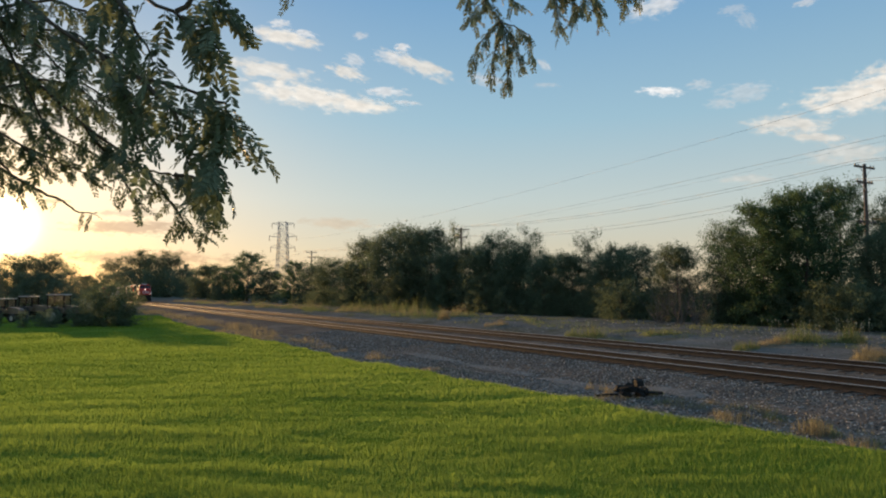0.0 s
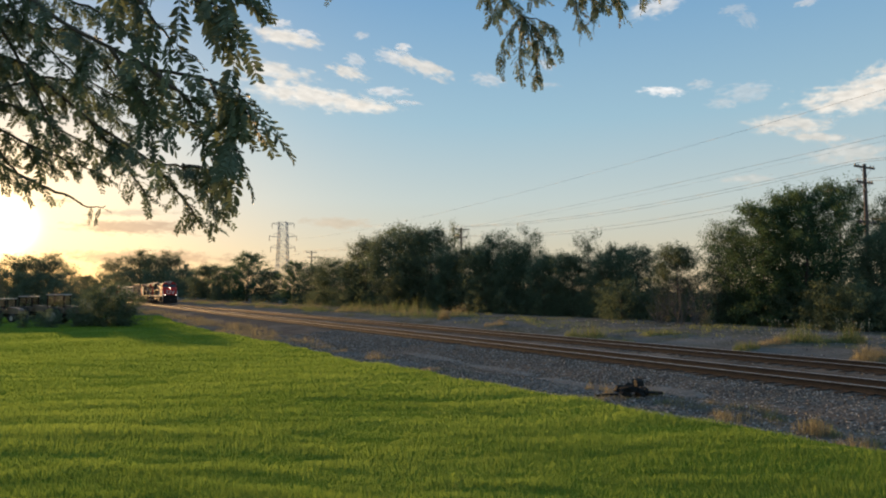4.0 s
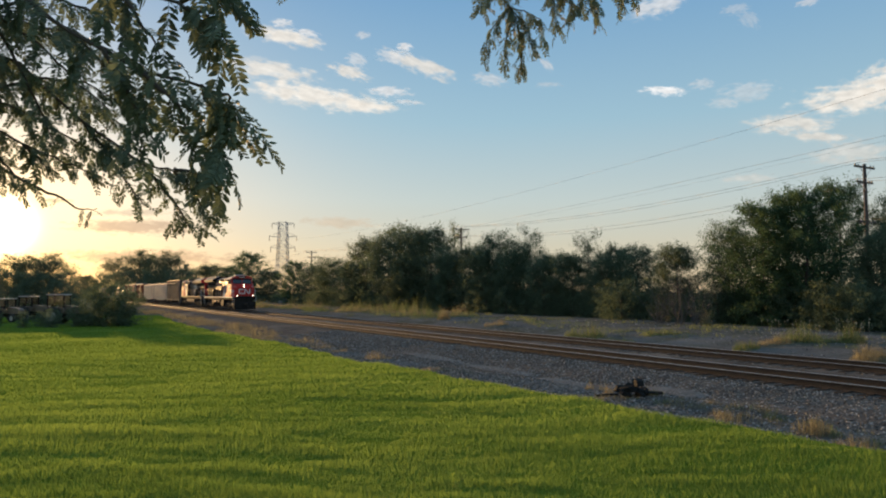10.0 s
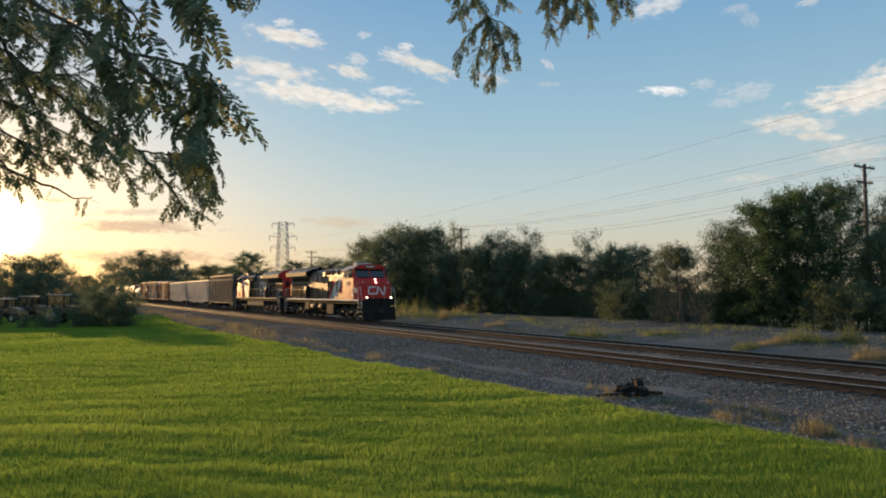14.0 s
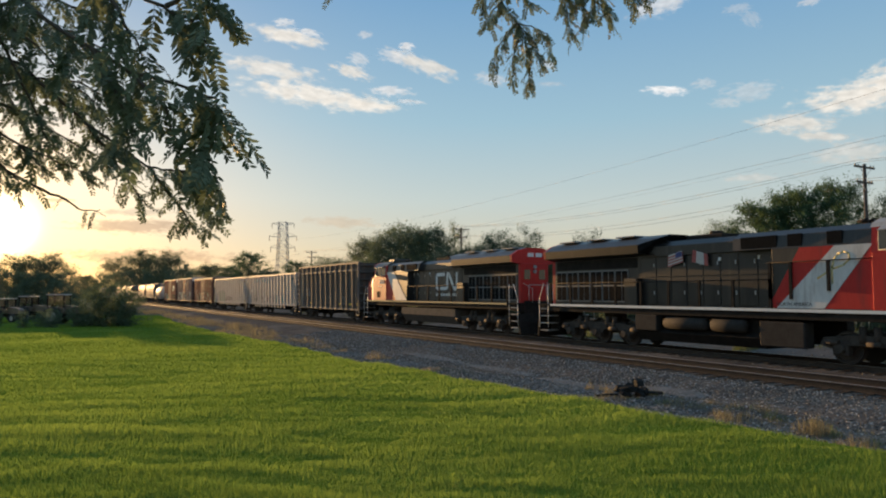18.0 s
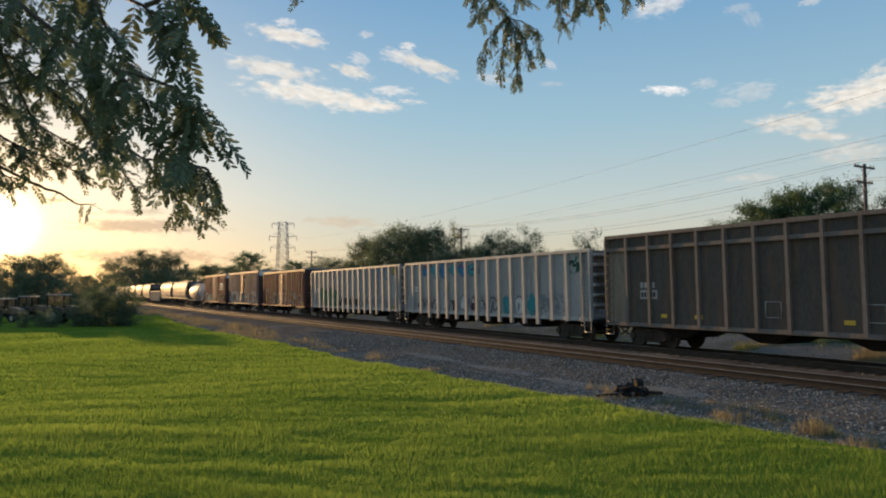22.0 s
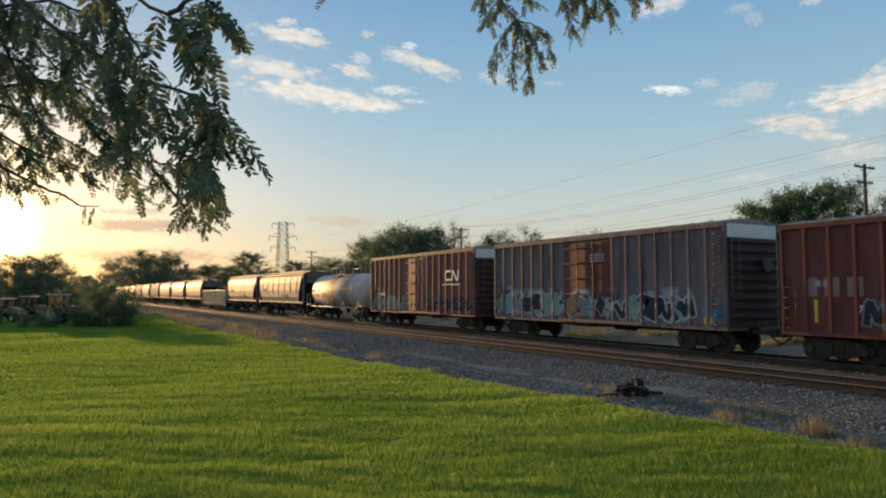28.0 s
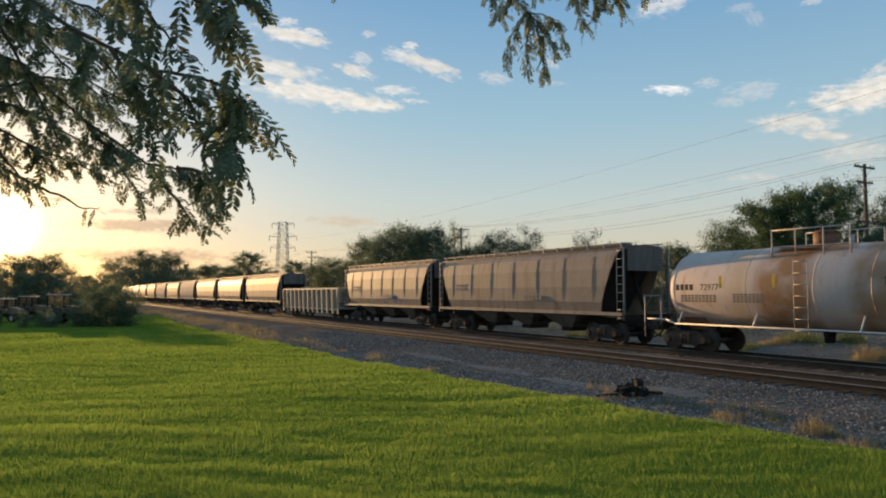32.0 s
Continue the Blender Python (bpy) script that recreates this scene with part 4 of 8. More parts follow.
        flash = part("flash", G().prism([(-4.9, 3.84), (-6.1, 3.84), (-8.2, 1.8), (-6.5, 1.8)], "y", min(s * 1.438, s * 1.45), max(s * 1.438, s * 1.45)), m_flash, top, "white slanting paint flash")
        part("front_paint", G().prism([(-4.93, 1.8), (-4.93, 3.78), (-6.48, 1.8)], "y", min(s * 1.438, s * 1.446), max(s * 1.438, s * 1.446)), m_nose, top)
        if lead:
            for name, wide, lift, m_ in (("ribbon_edge", 0.1, 0.0, M_OLIVE), ("ribbon", 0.07, 0.006, M_CREAMY)):
                loop = [(-6.7, 2.78), (-6.2, 3.08), (-5.82, 3.2), (-5.62, 3.38), (-5.64, 3.56), (-5.8, 3.62), (-6.0, 3.56), (-6.12, 3.4), (-6.2, 3.1), (-6.2, 2.62)]
                part(name, G().tube([(p, s * (1.456 + lift - wide), q) for p, q in loop], wide, 10), m_, flash, "painted yellow ribbon" if lift else "olive outline of the ribbon")
            lettering("NORTH AMERICA", 0.17, -7.55, s * 1.452, 1.88, M_BLACKMARK, flash, s, "slogan", "dark lettering on the white flash", 0.95)
            high = part("raised_handrail", G().tube([(-8.5, s * 1.5, 3.36), (-4.9, s * 1.5, 3.38)], 0.016, 6), M_BLACK, top)
            for x in (-8.4, -7.62, -6.3):
                part("post", G().box(x - 0.05, min(s * 1.44, s * 1.52), 2.1 if x < -7 else 2.38, x + 0.05, max(s * 1.44, s * 1.52), 3.36), M_BLACK, high)
    part("engine_hood", G().box(-15.0, -0.98, 1.77, -8.35, 0.98, 3.9, 0.02).prism([(-1.1, 3.86), (-1.1, 4.25), (-0.8, 4.46), (0.8, 4.46), (1.1, 4.25), (1.1, 3.86)], "x", -15.0, -9.95), m_hood, top)
    part("exhaust_housing", G().box(-12.8, -0.6, 4.44, -11.0, 0.6, 4.66, 0.05).cyl((-11.8, 0, 4.6), (-11.8, 0, 4.8), 0.25, 0.25, 12), M_BLACK, top)
    for s in (-1, 1):
        for k in range(8):
            x = -14.85 + k * 0.81
            for z0, z1 in ((1.85, 2.95), (3.0, 3.8)):
                d = part("hood_door", G().box(x, min(s * 0.98, s * 1.006), z0, x + 0.76, max(s * 0.98, s * 1.006), z1, 0.008), m_hood, top)
                part("latch", G().box(x + 0.64, min(s * 1.0, s * 1.03), z0 + 0.4, x + 0.69, max(s * 1.0, s * 1.03), z0 + 0.55), M_GRAB, d)
        part("side_cabinet", G().box(-15.65, min(s * 0.9, s * 1.34), 1.77, -14.9, max(s * 0.9, s * 1.34), 2.95, 0.02), m_hood, top)
        for x in (-9.2, -10.9, -8.6):
            part("step_light", G().box(x, min(s * 1.0, s * 1.03), 3.55, x + 0.1, max(s * 1.0, s * 1.03), 3.68), M_WHITE, top)
    # radiator end with overhanging wings
    part("radiator_base", G().box(-20.9, -0.96, 1.77, -15.0, 0.96, 3.95, 0.02), m_hood, top)
    wing = [(-0.96, 3.88), (-1.5, 4.0), (-1.55, 4.36), (-1.1, 4.64), (-0.5, 4.8), (0.5, 4.8), (1.1, 4.64), (1.55, 4.36), (1.5, 4.0), (0.96, 3.88)]
    n = len(wing)
    slant = [(-14.6 if abs(p[0]) > 1.2 else -13.7, p[0], p[1]) for p in wing]
    g = G().add(slant + [(-20.95, p[0], p[1]) for p in wing], [(i, (i + 1) % n, (i + 1) % n + n, i + n) for i in range(n)] + [tuple(range(2 * n - 1, n - 1, -1))])
    wings = part("radiator_housing", g, m_hood, top)
    # end face coloured near-black so the low sun does not brighten it
    part("housing_end", G().add(slant, [tuple(range(n))]), M_VOID, wings, "end of the radiator housing, blackened in place of shade")
    for k in range(3):
        x = -20.5 + k * 2.0
        part("roof_fan_grille", G().box(x, -1.0, 4.78, x + 1.2, 1.0, 4.84, 0.02), M_STEEL, wings)
    for s in (-1, 1):
        part("intake_screen", G().box(-20.7, min(s * 0.96, s * 0.985), 3.42, -15.2, max(s * 0.96, s * 0.985), 3.86), M_BLACK, top)
        for k in range(6):
            x = -20.75 + k * 0.84
            d = part("radiator_door", G().box(x, min(s * 0.96, s * 0.985), 1.9, x + 0.8, max(s * 0.96, s * 0.985), 3.36, 0.006), M_FRAME, top, "pale-framed radiator door")
            for xa in (0.04, 0.42):
                for za, zb in ((1.96, 2.62), (2.68, 3.3)):
                    part("screen", G().box(x + xa, min(s * 0.985, s * 0.992), za, x + xa + 0.34, max(s * 0.985, s * 0.992), zb), M_VOID, d)
    end = G().box(-21.12, -0.95, 1.77, -20.9, 0.95, 3.95, 0.02).prism(wing, "x", -21.1, -20.93)
    e = part("rear_end", end, m_end, top)
    for s in (-1, 1):
        part("end_window", G().box(-21.14, min(s * 0.3, s * 0.72), 3.05, -21.11, max(s * 0.3, s * 0.72), 3.6, 0.01), M_GLASS, e)
    part("rear_headlight", G().cyl((-21.1, 0.0, 3.75), (-21.2, 0.0, 3.75), 0.1, 0.1, 12).cyl((-21.1, 0, 3.5), (-21.2, 0, 3.5), 0.1, 0.1, 12), M_STEEL, e)
    part("end_emblem", G().box(-21.125, -0.5, 4.3, -21.1, -0.08, 4.52).box(-21.125, 0.06, 4.3, -21.1, 0.46, 4.52), M_WHITE, e, "white emblem block")
    part("rear_end_handrail", G().tube([(-21.4, -0.6, 1.8), (-21.4, -0.6, 2.75), (-21.4, 0.6, 2.75), (-21.4, 0.6, 1.8)], 0.02, 6), M_GRAB, top)
    # fuel tank, air tanks, boxes
    if lead:
        part("fuel_tank", G().prism([(-1.0, 1.35), (-1.0, 0.85), (-1.35, 0.7), (-1.0, 0.32), (1.0, 0.32), (1.35, 0.7), (1.0, 0.85), (1.0, 1.35)], "x", -15.0, -8.9), M_BLACK, top)
        for s in (-1, 1):
            for x0, x1 in ((-13.4, -11.25), (-11.1, -9.5)):
                part("air_tank", G().lathe([(x0, 0.01), (x0 + 0.03, 0.18), (x0 + 0.14, 0.26), (x1 - 0.14, 0.26), (x1 - 0.03, 0.18), (x1, 0.01)], s * 1.25, 1.1, 16), M_SILVER, top, "dusty steel air reservoir")
            part("battery_box", G().box(-14.9, min(s * 1.1, s * 1.46), 0.75, -13.7, max(s * 1.1, s * 1.46), 1.4, 0.03), M_SILVER, top)
            part("fuel_box", G().box(-8.9, min(s * 0.9, s * 1.46), 0.45, -7.2, max(s * 0.9, s * 1.46), 1.32, 0.04), M_SILVER, top)
    else:
        part("fuel_tank", G().prism([(-1.42, 1.32), (-1.42, 0.85), (-1.05, 0.36), (1.05, 0.36), (1.42, 0.85), (1.42, 1.32)], "x", -14.85, -7.4), M_TANKB, top, "dusty brown fuel tank")
    # trucks, plough, steps, rails
    truck(top, -4.3, True), truck(top, -17.6, True)
    for x, d in ((-0.72, 1), (-21.58, -1)):
        part("plough", G().prism([(x, 1.2), (x + d * 0.12, 0.75), (x + d * 0.2, 0.12), (x + d * 0.1, 0.12), (x - d * 0.1, 0.8), (x - d * 0.1, 1.2)], "y", -1.45, 1.45), M_BLACK, top)
        part("end_plate", G().box(min(x, x - d * 0.05), -1.05, 1.15, max(x, x - d * 0.05), 1.05, 1.9, 0.01), M_BLACK, top)
        for s in (-1, 1):
            well = part("step_well", G().box(min(x - d * 0.05, x - d * 0.75), min(s * 0.7, s * 0.76), 0.4, max(x - d * 0.05, x - d * 0.75), max(s * 0.7, s * 0.76), 1.75), M_BLACK, top)
            for k in range(4):
                part("step", G().box(min(x - d * 0.1, x - d * 0.7), min(s * 0.78, s * 1.46), 0.42 + k * 0.36, max(x - d * 0.1, x - d * 0.7), max(s * 0.78, s * 1.46), 0.46 + k * 0.36, 0.005), M_GRAB, well)
            part("grab_rail", G().tube([(x - d * 0.03, s * 1.46, 0.6), (x - d * 0.03, s * 1.48, 2.0), (x - d * 0.4, s * 1.48, 2.8)], 0.018, 6), M_WHITE, top, "white painted end handrail")
            part("grab_rail", G().tube([(x - d * 0.78, s * 1.5, 0.6), (x - d * 0.78, s * 1.5, 2.8)], 0.018, 6), M_WHITE, top, "white painted end handrail")
            part("front_rail", G().tube([(x, s * 0.5, 1.8), (x, s * 0.5, 2.55), (x - d * 0.1, s * 1.05, 2.85)], 0.015, 6), M_GRAB, top, "pale grey front handrail")
    for s in (-1, 1):
        rail = part("side_handrail", G().tube([(-20.6, s * 1.48, 2.78), (-8.4, s * 1.48, 2.78)], 0.02, 6), M_BLACK, top)
        for k in range(9):
            x = -20.6 + k * 1.525
            part("post", G().box(x - 0.05, min(s * 1.45, s * 1.52), 1.75, x + 0.05, max(s * 1.45, s * 1.52), 2.8), M_BLACK, rail)
        lettering(number, 0.44, -3.75 if lead else -4.1, s * 1.512, 3.0, M_WHITE, top, s)
        part("builder_plate", bars(G(), -4.1, -3.4, s * 1.508, 2.8, 2.86, 7), M_WHITE, top)
        part("nose_hatch", G().box(-3.75, min(s * 1.5, s * 1.508), 1.98, -3.28, max(s * 1.5, s * 1.508), 2.45), M_BLACK if not lead else m_nose, top)
    part("emblem", emblem(-0.72, 0.8, 2.2, 2.86, lambda u, z, d: (-1.215 + 0.012 * d, u, z)), M_WHITE, nose, "white emblem shape")
    sides(top)
    couplers(top, L)
    return top, L


M_OLIVE = mat("ribbon_olive", rgb(0.13, 0.12, 0.04), rgb(0.18, 0.16, 0.06), 4, 0.7)
M_CREAMY = mat("ribbon_yellow", rgb(0.42, 0.36, 0.16), rgb(0.5, 0.44, 0.22), 4, 0.6)
M_FRAME = mat("pale_door_frame", rgb(0.14, 0.135, 0.13), rgb(0.26, 0.25, 0.235), 3, 0.6)
M_VOID = mat("matte_black", rgb(0.008, 0.008, 0.008), rgb(0.014, 0.014, 0.014), 4, 0.9, spec=0.05)


def side_front(top):
    # white emblem on the cab, and two small flag panels on the hood
    for s in (-1, 1):
        part("emblem", emblem(0, 0.95, 2.32, 2.72, lambda u, z, d: ((-2.78 + u) if s < 0 else (-1.83 - u), s * (1.45 + 0.06 * d), z)), M_WHITE, top, "white emblem on red paint")
        part("plain_block", G().box(-2.75, min(s * 1.45, s * 1.51), 2.04, -2.48, max(s * 1.45, s * 1.51), 2.2), M_WHITE, top, "small white painted block")
        a, b = s * 1.12, s * 1.128

        def slab(pts, lift, m, parent, name, label=""):
            return part(name, G().prism(pts, "y", min(a + s * lift, b + s * lift), max(a + s * lift, b + s * lift)), m, parent, label)
        x = -12.9
        flag = slab([(x - 0.42, 3.36), (x + 0.38, 3.55), (x + 0.32, 4.02), (x - 0.38, 3.86)], 0, M_FLAGPALE, top, "striped_flag_panel", "faded panel with red stripes and blue corner")
        for k in range(4):
            z = 3.37 + k * 0.115
            slab([(x - 0.42, z), (x + 0.38, z + 0.19), (x + 0.38, z + 0.245), (x - 0.42, z + 0.055)], 0.006, M_FLAGRED, flag, "stripe")
        slab([(x + 0.0, 3.72), (x + 0.34, 3.8), (x + 0.31, 4.0), (x + 0.0, 3.93)], 0.012, M_FLAGBLUE, flag, "corner")
        x = -11.72
        flag = slab([(x - 0.36, 3.55), (x + 0.42, 3.36), (x + 0.4, 3.82), (x - 0.3, 4.02)], 0, M_FLAGPALE, top, "three_band_flag_panel", "faded panel with red bands")
        slab([(x - 0.36, 3.55), (x - 0.17, 3.5), (x - 0.12, 3.97), (x - 0.3, 4.02)], 0.006, M_FLAGRED, flag, "band")
        slab([(x + 0.24, 3.4), (x + 0.42, 3.36), (x + 0.4, 3.82), (x + 0.22, 3.87)], 0.006, M_FLAGRED, flag, "band")


def side_rear(top):
    for s in (-1, 1):
        part("emblem", emblem(0, 2.8, 2.5, 3.62, lambda u, z, d: ((-14.5 + u) if s < 0 else (-11.7 - u), s * (1.002 + 0.02 * d), z), 0.19), M_WHITE, top, "large white emblem on the black hood")
        part("lettering", bars(G(), -14.5, -11.6, s * 1.012, 2.12, 2.36, 9), M_WHITE, top)


M_FLAGPALE = mat("flag_pale", rgb(0.42, 0.39, 0.36), rgb(0.5, 0.47, 0.44), 3, 0.6)
M_FLAGRED = mat("flag_red", rgb(0.3, 0.06, 0.05), rgb(0.36, 0.09, 0.08), 3, 0.6)
M_FLAGBLUE = mat("flag_blue", rgb(0.03, 0.04, 0.14), rgb(0.05, 0.06, 0.18), 3, 0.6)


# ---- freight cars ----
def boxcar(label, L, m_body, m_door, m_end, marks, band=True, front=1.1, back=1.1, zt=4.95):
    top = thing("boxcar", None, None, label, "boxcar", "freight cars of the train")
    x0, x1, zb = -L + back, -front, 1.02
    body = part("body", G().box(x0, -1.44, zb, x1, 1.44, zt, 0.02), m_body, top)
    part("roof", G().prism([(-1.52, zt), (-1.52, zt + 0.05), (-0.7, zt + 0.17), (0.7, zt + 0.17), (1.52, zt + 0.05), (1.52, zt)], "x", x0 - 0.03, x1 + 0.03), M_ROOF, top)
    g = G()
    for k in range(17):
        x = x0 + 0.3 + k * (x1 - x0 - 0.6) / 16
        g.prism([(-1.5, zt + 0.03), (-1.5, zt + 0.075), (-0.7, zt + 0.195), (0.7, zt + 0.195), (1.5, zt + 0.075), (1.5, zt + 0.03)], "x", x - 0.03, x + 0.03)
    part("roof_seams", g, M_ROOF, top)
    part("side_sill", G().box(x0, -1.5, zb - 0.12, x1, 1.5, zb + 0.06, 0.01), m_body, top)
    mid = (x0 + x1) / 2 - 0.1
    for s in (-1, 1):
        y0 = s * 1.44
        part("top_chord", G().box(x0, min(y0, y0 + s * 0.1), zt - 0.16, x1, max(y0, y0 + s * 0.1), zt - 0.01, 0.01), m_body, top)
        n = 18
        for k in range(n + 1):
            x = x0 + 0.06 + k * (x1 - x0 - 0.12) / n
            if abs(x - mid) > 1.75:
                part("side_post", G().prism([(x - 0.075, y0), (x - 0.045, y0 + s * 0.095), (x + 0.045, y0 + s * 0.095), (x + 0.075, y0)], "z", zb, zt - 0.16), m_body, top)
        door = part("door", G().box(mid - 1.6, min(y0 - s * 0.02, y0 + s * 0.03), zb + 0.1, mid + 1.6, max(y0 - s * 0.02, y0 + s * 0.03), zt - 0.22, 0.01), m_door, top, "sliding steel plug door")
        for q in range(5):
            z = zb + 0.5 + q * 0.72
            part("door_rib", G().box(mid - 1.5, min(y0 + s * 0.03, y0 + s * 0.06), z, mid + 1.5, max(y0 + s * 0.03, y0 + s * 0.06), z + 0.07, 0.008), m_door, door)
        g = G()
        for q in (-0.55, 0.55):
            g.cyl((mid + q, y0 + s * 0.08, zb + 0.1), (mid + q, y0 + s * 0.08, zt - 0.25), 0.025, 0.025, 6)
        part("lock_rod", g, m_door, door)
        part("door_track", G().box(mid - 1.8, min(y0, y0 + s * 0.12), zb - 0.06, mid + 3.6, max(y0, y0 + s * 0.12), zb + 0.05), m_body, top)
        for xa in (x0 + 0.15, x1 - 0.6):
            part("ladder", ladder(xa, s * 1.555, zb, zt - 0.3 if xa > mid else 2.6, r=0.012), m_end, top)
        tagged(part("data_panel", bars(G(), x1 - 2.4, x1 - 1.5, s * 1.447, 3.1, 3.4, 7, rows=4), M_GREYMARK, top), kind="stuff")
        tagged(part("data_lines", bars(G(), x0 + 1.2, x0 + 1.75, s * 1.447, 2.52, 2.8, 2), M_PALEMARK, top), kind="stuff")
        part("yellow_plate", G().box(x1 - 1.1, min(y0, y0 + s * 0.012), zb + 0.1, x1 - 0.65, max(y0, y0 + s * 0.012), zb + 0.36), M_YELLOW, top)
    for x, d in ((x1, 1), (x0, -1)):
        e = part("end_wall", G().box(min(x, x + d * 0.03), -1.42, zb, max(x, x + d * 0.03), 1.42, zt - 0.55, 0.01), m_end, top)
        g = G()
        for k in range(9):
            z = zb + 0.25 + k * 0.36
            g.prism([(x + d * 0.03, z), (x + d * 0.1, z + 0.08), (x + d * 0.1, z + 0.16), (x + d * 0.03, z + 0.24)], "y", -1.35, 1.35)
        part("end_corrugation", g, m_end, e)
        part("upper_end_panel", G().box(min(x, x + d * 0.035), -1.42, zt - 0.55, max(x, x + d * 0.035), 1.42, zt - 0.02, 0.01), M_WHITE if band else m_end, top, "white upper end band" if band else "dark upper end panel")
        part("end_ladder", ladder(x + d * 0.16, -1.36, zb, zt - 0.6, along="y"), M_GRABD, top)
    part("underframe", G().box(x0, -0.35, 0.72, x1, 0.35, zb, 0.02).box(mid - 1.2, -1.2, 0.75, mid + 0.2, -0.6, zb).cyl((mid + 1.2, -0.7, 0.85), (mid + 2.4, -0.7, 0.85), 0.2, 0.2, 10), M_BLACK, top)
    part("brake_wheel", G().cyl((x1 + 0.2, 0.6, 3.4), (x1 + 0.26, 0.6, 3.4), 0.28, 0.28, 16), M_GRABD, top)
    marks(top, x0, x1, mid)
    truck(top, -2.75), truck(top, -L + 2.75)
    couplers(top, L)
    return top, L


def side_plates(g, x0, x1, s, y, zb, zt, bot_y):
    """A side sheet that leans in towards the bottom."""
    return g.add([(x0, s * bot_y, zb), (x1, s * bot_y, zb), (x1, s * y, zt), (x0, s * y, zt), (x0, s * (bot_y - 0.04), zb), (x1, s * (bot_y - 0.04), zb), (x1, s * (y - 0.04), zt), (x0, s * (y - 0.04), zt)],
                 [(0, 1, 2, 3), (7, 6, 5, 4), (0, 4, 5, 1), (1, 5, 6, 2), (2, 6, 7, 3), (3, 7, 4, 0)])


def open_hopper(label, L, m_body, m_rib, m_end, zb, zt, posts, tall, name="open_hopper_car", cat="hopper car", inset=0.68, bays=None):
    """A high-sided open car with outside posts; tall: a raised top extension with short posts."""
    top = thing(name, None, None, label, cat, "freight cars of the train")
    x0, x1 = -L + inset, -inset
    for s in (-1, 1):
        part("side_sheet", side_plates(G(), x0, x1, s, 1.44, zb, zt, 1.40), m_body, top)
        part("top_chord", G().box(x0, min(s * 1.4, s * 1.55), zt - 0.08, x1, max(s * 1.4, s * 1.55), zt + 0.08, 0.015), m_rib, top)
        part("sill", G().box(x0, min(s * 1.36, s * 1.5), zb - 0.06, x1, max(s * 1.36, s * 1.5), zb + 0.1, 0.01), m_rib, top)
        if tall:
            part("waist_chord", G().box(x0, min(s * 1.42, s * 1.58), zt - 0.66, x1, max(s * 1.42, s * 1.58), zt - 0.5, 0.015), m_rib, top)
        xa, xb = (x0 + bays[0], x1 - bays[1]) if bays else (x0 + 0.1, x1 - 0.1)
        spots = [(xa + k * (xb - xa) / (posts - 1), 0.07 if tall else 0.115, zb - (0.0 if tall else 0.34 if not bays or 1 < k < posts - 2 else 0.1)) for k in range(posts)]
        if bays:                # corner posts, and the thin post behind the ladder
            spots += [(x0 + 0.08, 0.075, zb - 0.05), (x1 - 0.06, 0.055, zb - 0.05), (x1 - 0.63, 0.05, zb - 0.1)]
        for x, w, low in spots:
            g = G().add([(x - w, s * 1.40, low), (x + w, s * 1.40, low), (x + w * 0.8, s * 1.62, zt - 0.06), (x - w * 0.8, s * 1.62, zt - 0.06), (x - w, s * 1.53, low), (x + w, s * 1.53, low),
                         (x + w, s * 1.43, zt - 0.06), (x - w, s * 1.43, zt - 0.06)],
                        [(0, 1, 6, 7), (4, 5, 2, 3), (0, 4, 3, 7), (1, 5, 2, 6), (7, 6, 2, 3), (0, 1, 5, 4)])
            part("side_post", g, m_rib, top)
        part("ladder", ladder(x1 - 0.62, s * 1.585, zb - 0.35, zt, 0.45, r=0.012), m_end, top)
        part("ladder", ladder(x0 + 0.15, s * 1.585, zb - 0.35, zt, 0.45, r=0.012), m_end, top)
        if not tall:
            part("data_bars", bars(G(), x0 + 1.25, x0 + 2.0, s * 1.455, 2.4, 2.8, 4, rows=2), M_WHITE, top, "faded white lettering bars")
        else:
            part("data_bars", bars(G(), x0 + 2.08, x0 + 2.95, s * 1.45, 2.52, 2.86, 4), M_PALEMARK, top, "faded white lettering bars")
            plate = part("stencil_plate", G().box(x0 + 2.05, min(s * 1.42, s * 1.446), 2.06, x0 + 3.0, max(s * 1.42, s * 1.446), 2.44), M_PALEMARK, top, "white stencil plate")
            part("stencil_bars", bars(G(), x0 + 2.12, x0 + 2.95, s * 1.45, 2.14, 2.42, 5), M_BLACKMARK, plate)
            part("rusty_end_bay", side_plates(G(), x0 + 0.2, x0 + 1.15, s, 1.455, zb + 0.1, zt - 0.66, 1.415), GON, top, "tan rust-coated end bay")
            part("wide_plate", G().box(x1 - 0.62, min(s * 1.41, s * 1.44), zb + 0.32, x1 - 0.2, max(s * 1.41, s * 1.44), zb + 0.54), M_YELLOW, top, "yellow reflective plate")
            for xp, wp in ((x1 - 2.3, 0.5), (x1 - 4.6, 0.35), (x0 + 4.9, 0.35), (x0 + 3.2, 0.3)):
                part("yellow_plate", G().box(xp, min(s * 1.41, s * 1.44), zb + 0.35, xp + wp, max(s * 1.41, s * 1.44), zb + 0.5), M_YELLOW, top)
            for xf, zf in ((x0 + 8.0, 1.45), (x1 - 3.9, 1.4)):
                part("stencil_frame", G().tube([(xf, s * 1.43, zf), (xf + 0.6, s * 1.43, zf), (xf + 0.6, s * 1.44, zf + 0.55), (xf, s * 1.44, zf + 0.55), (xf, s * 1.43, zf)], 0.02, 4), M_PALEMARK, top)
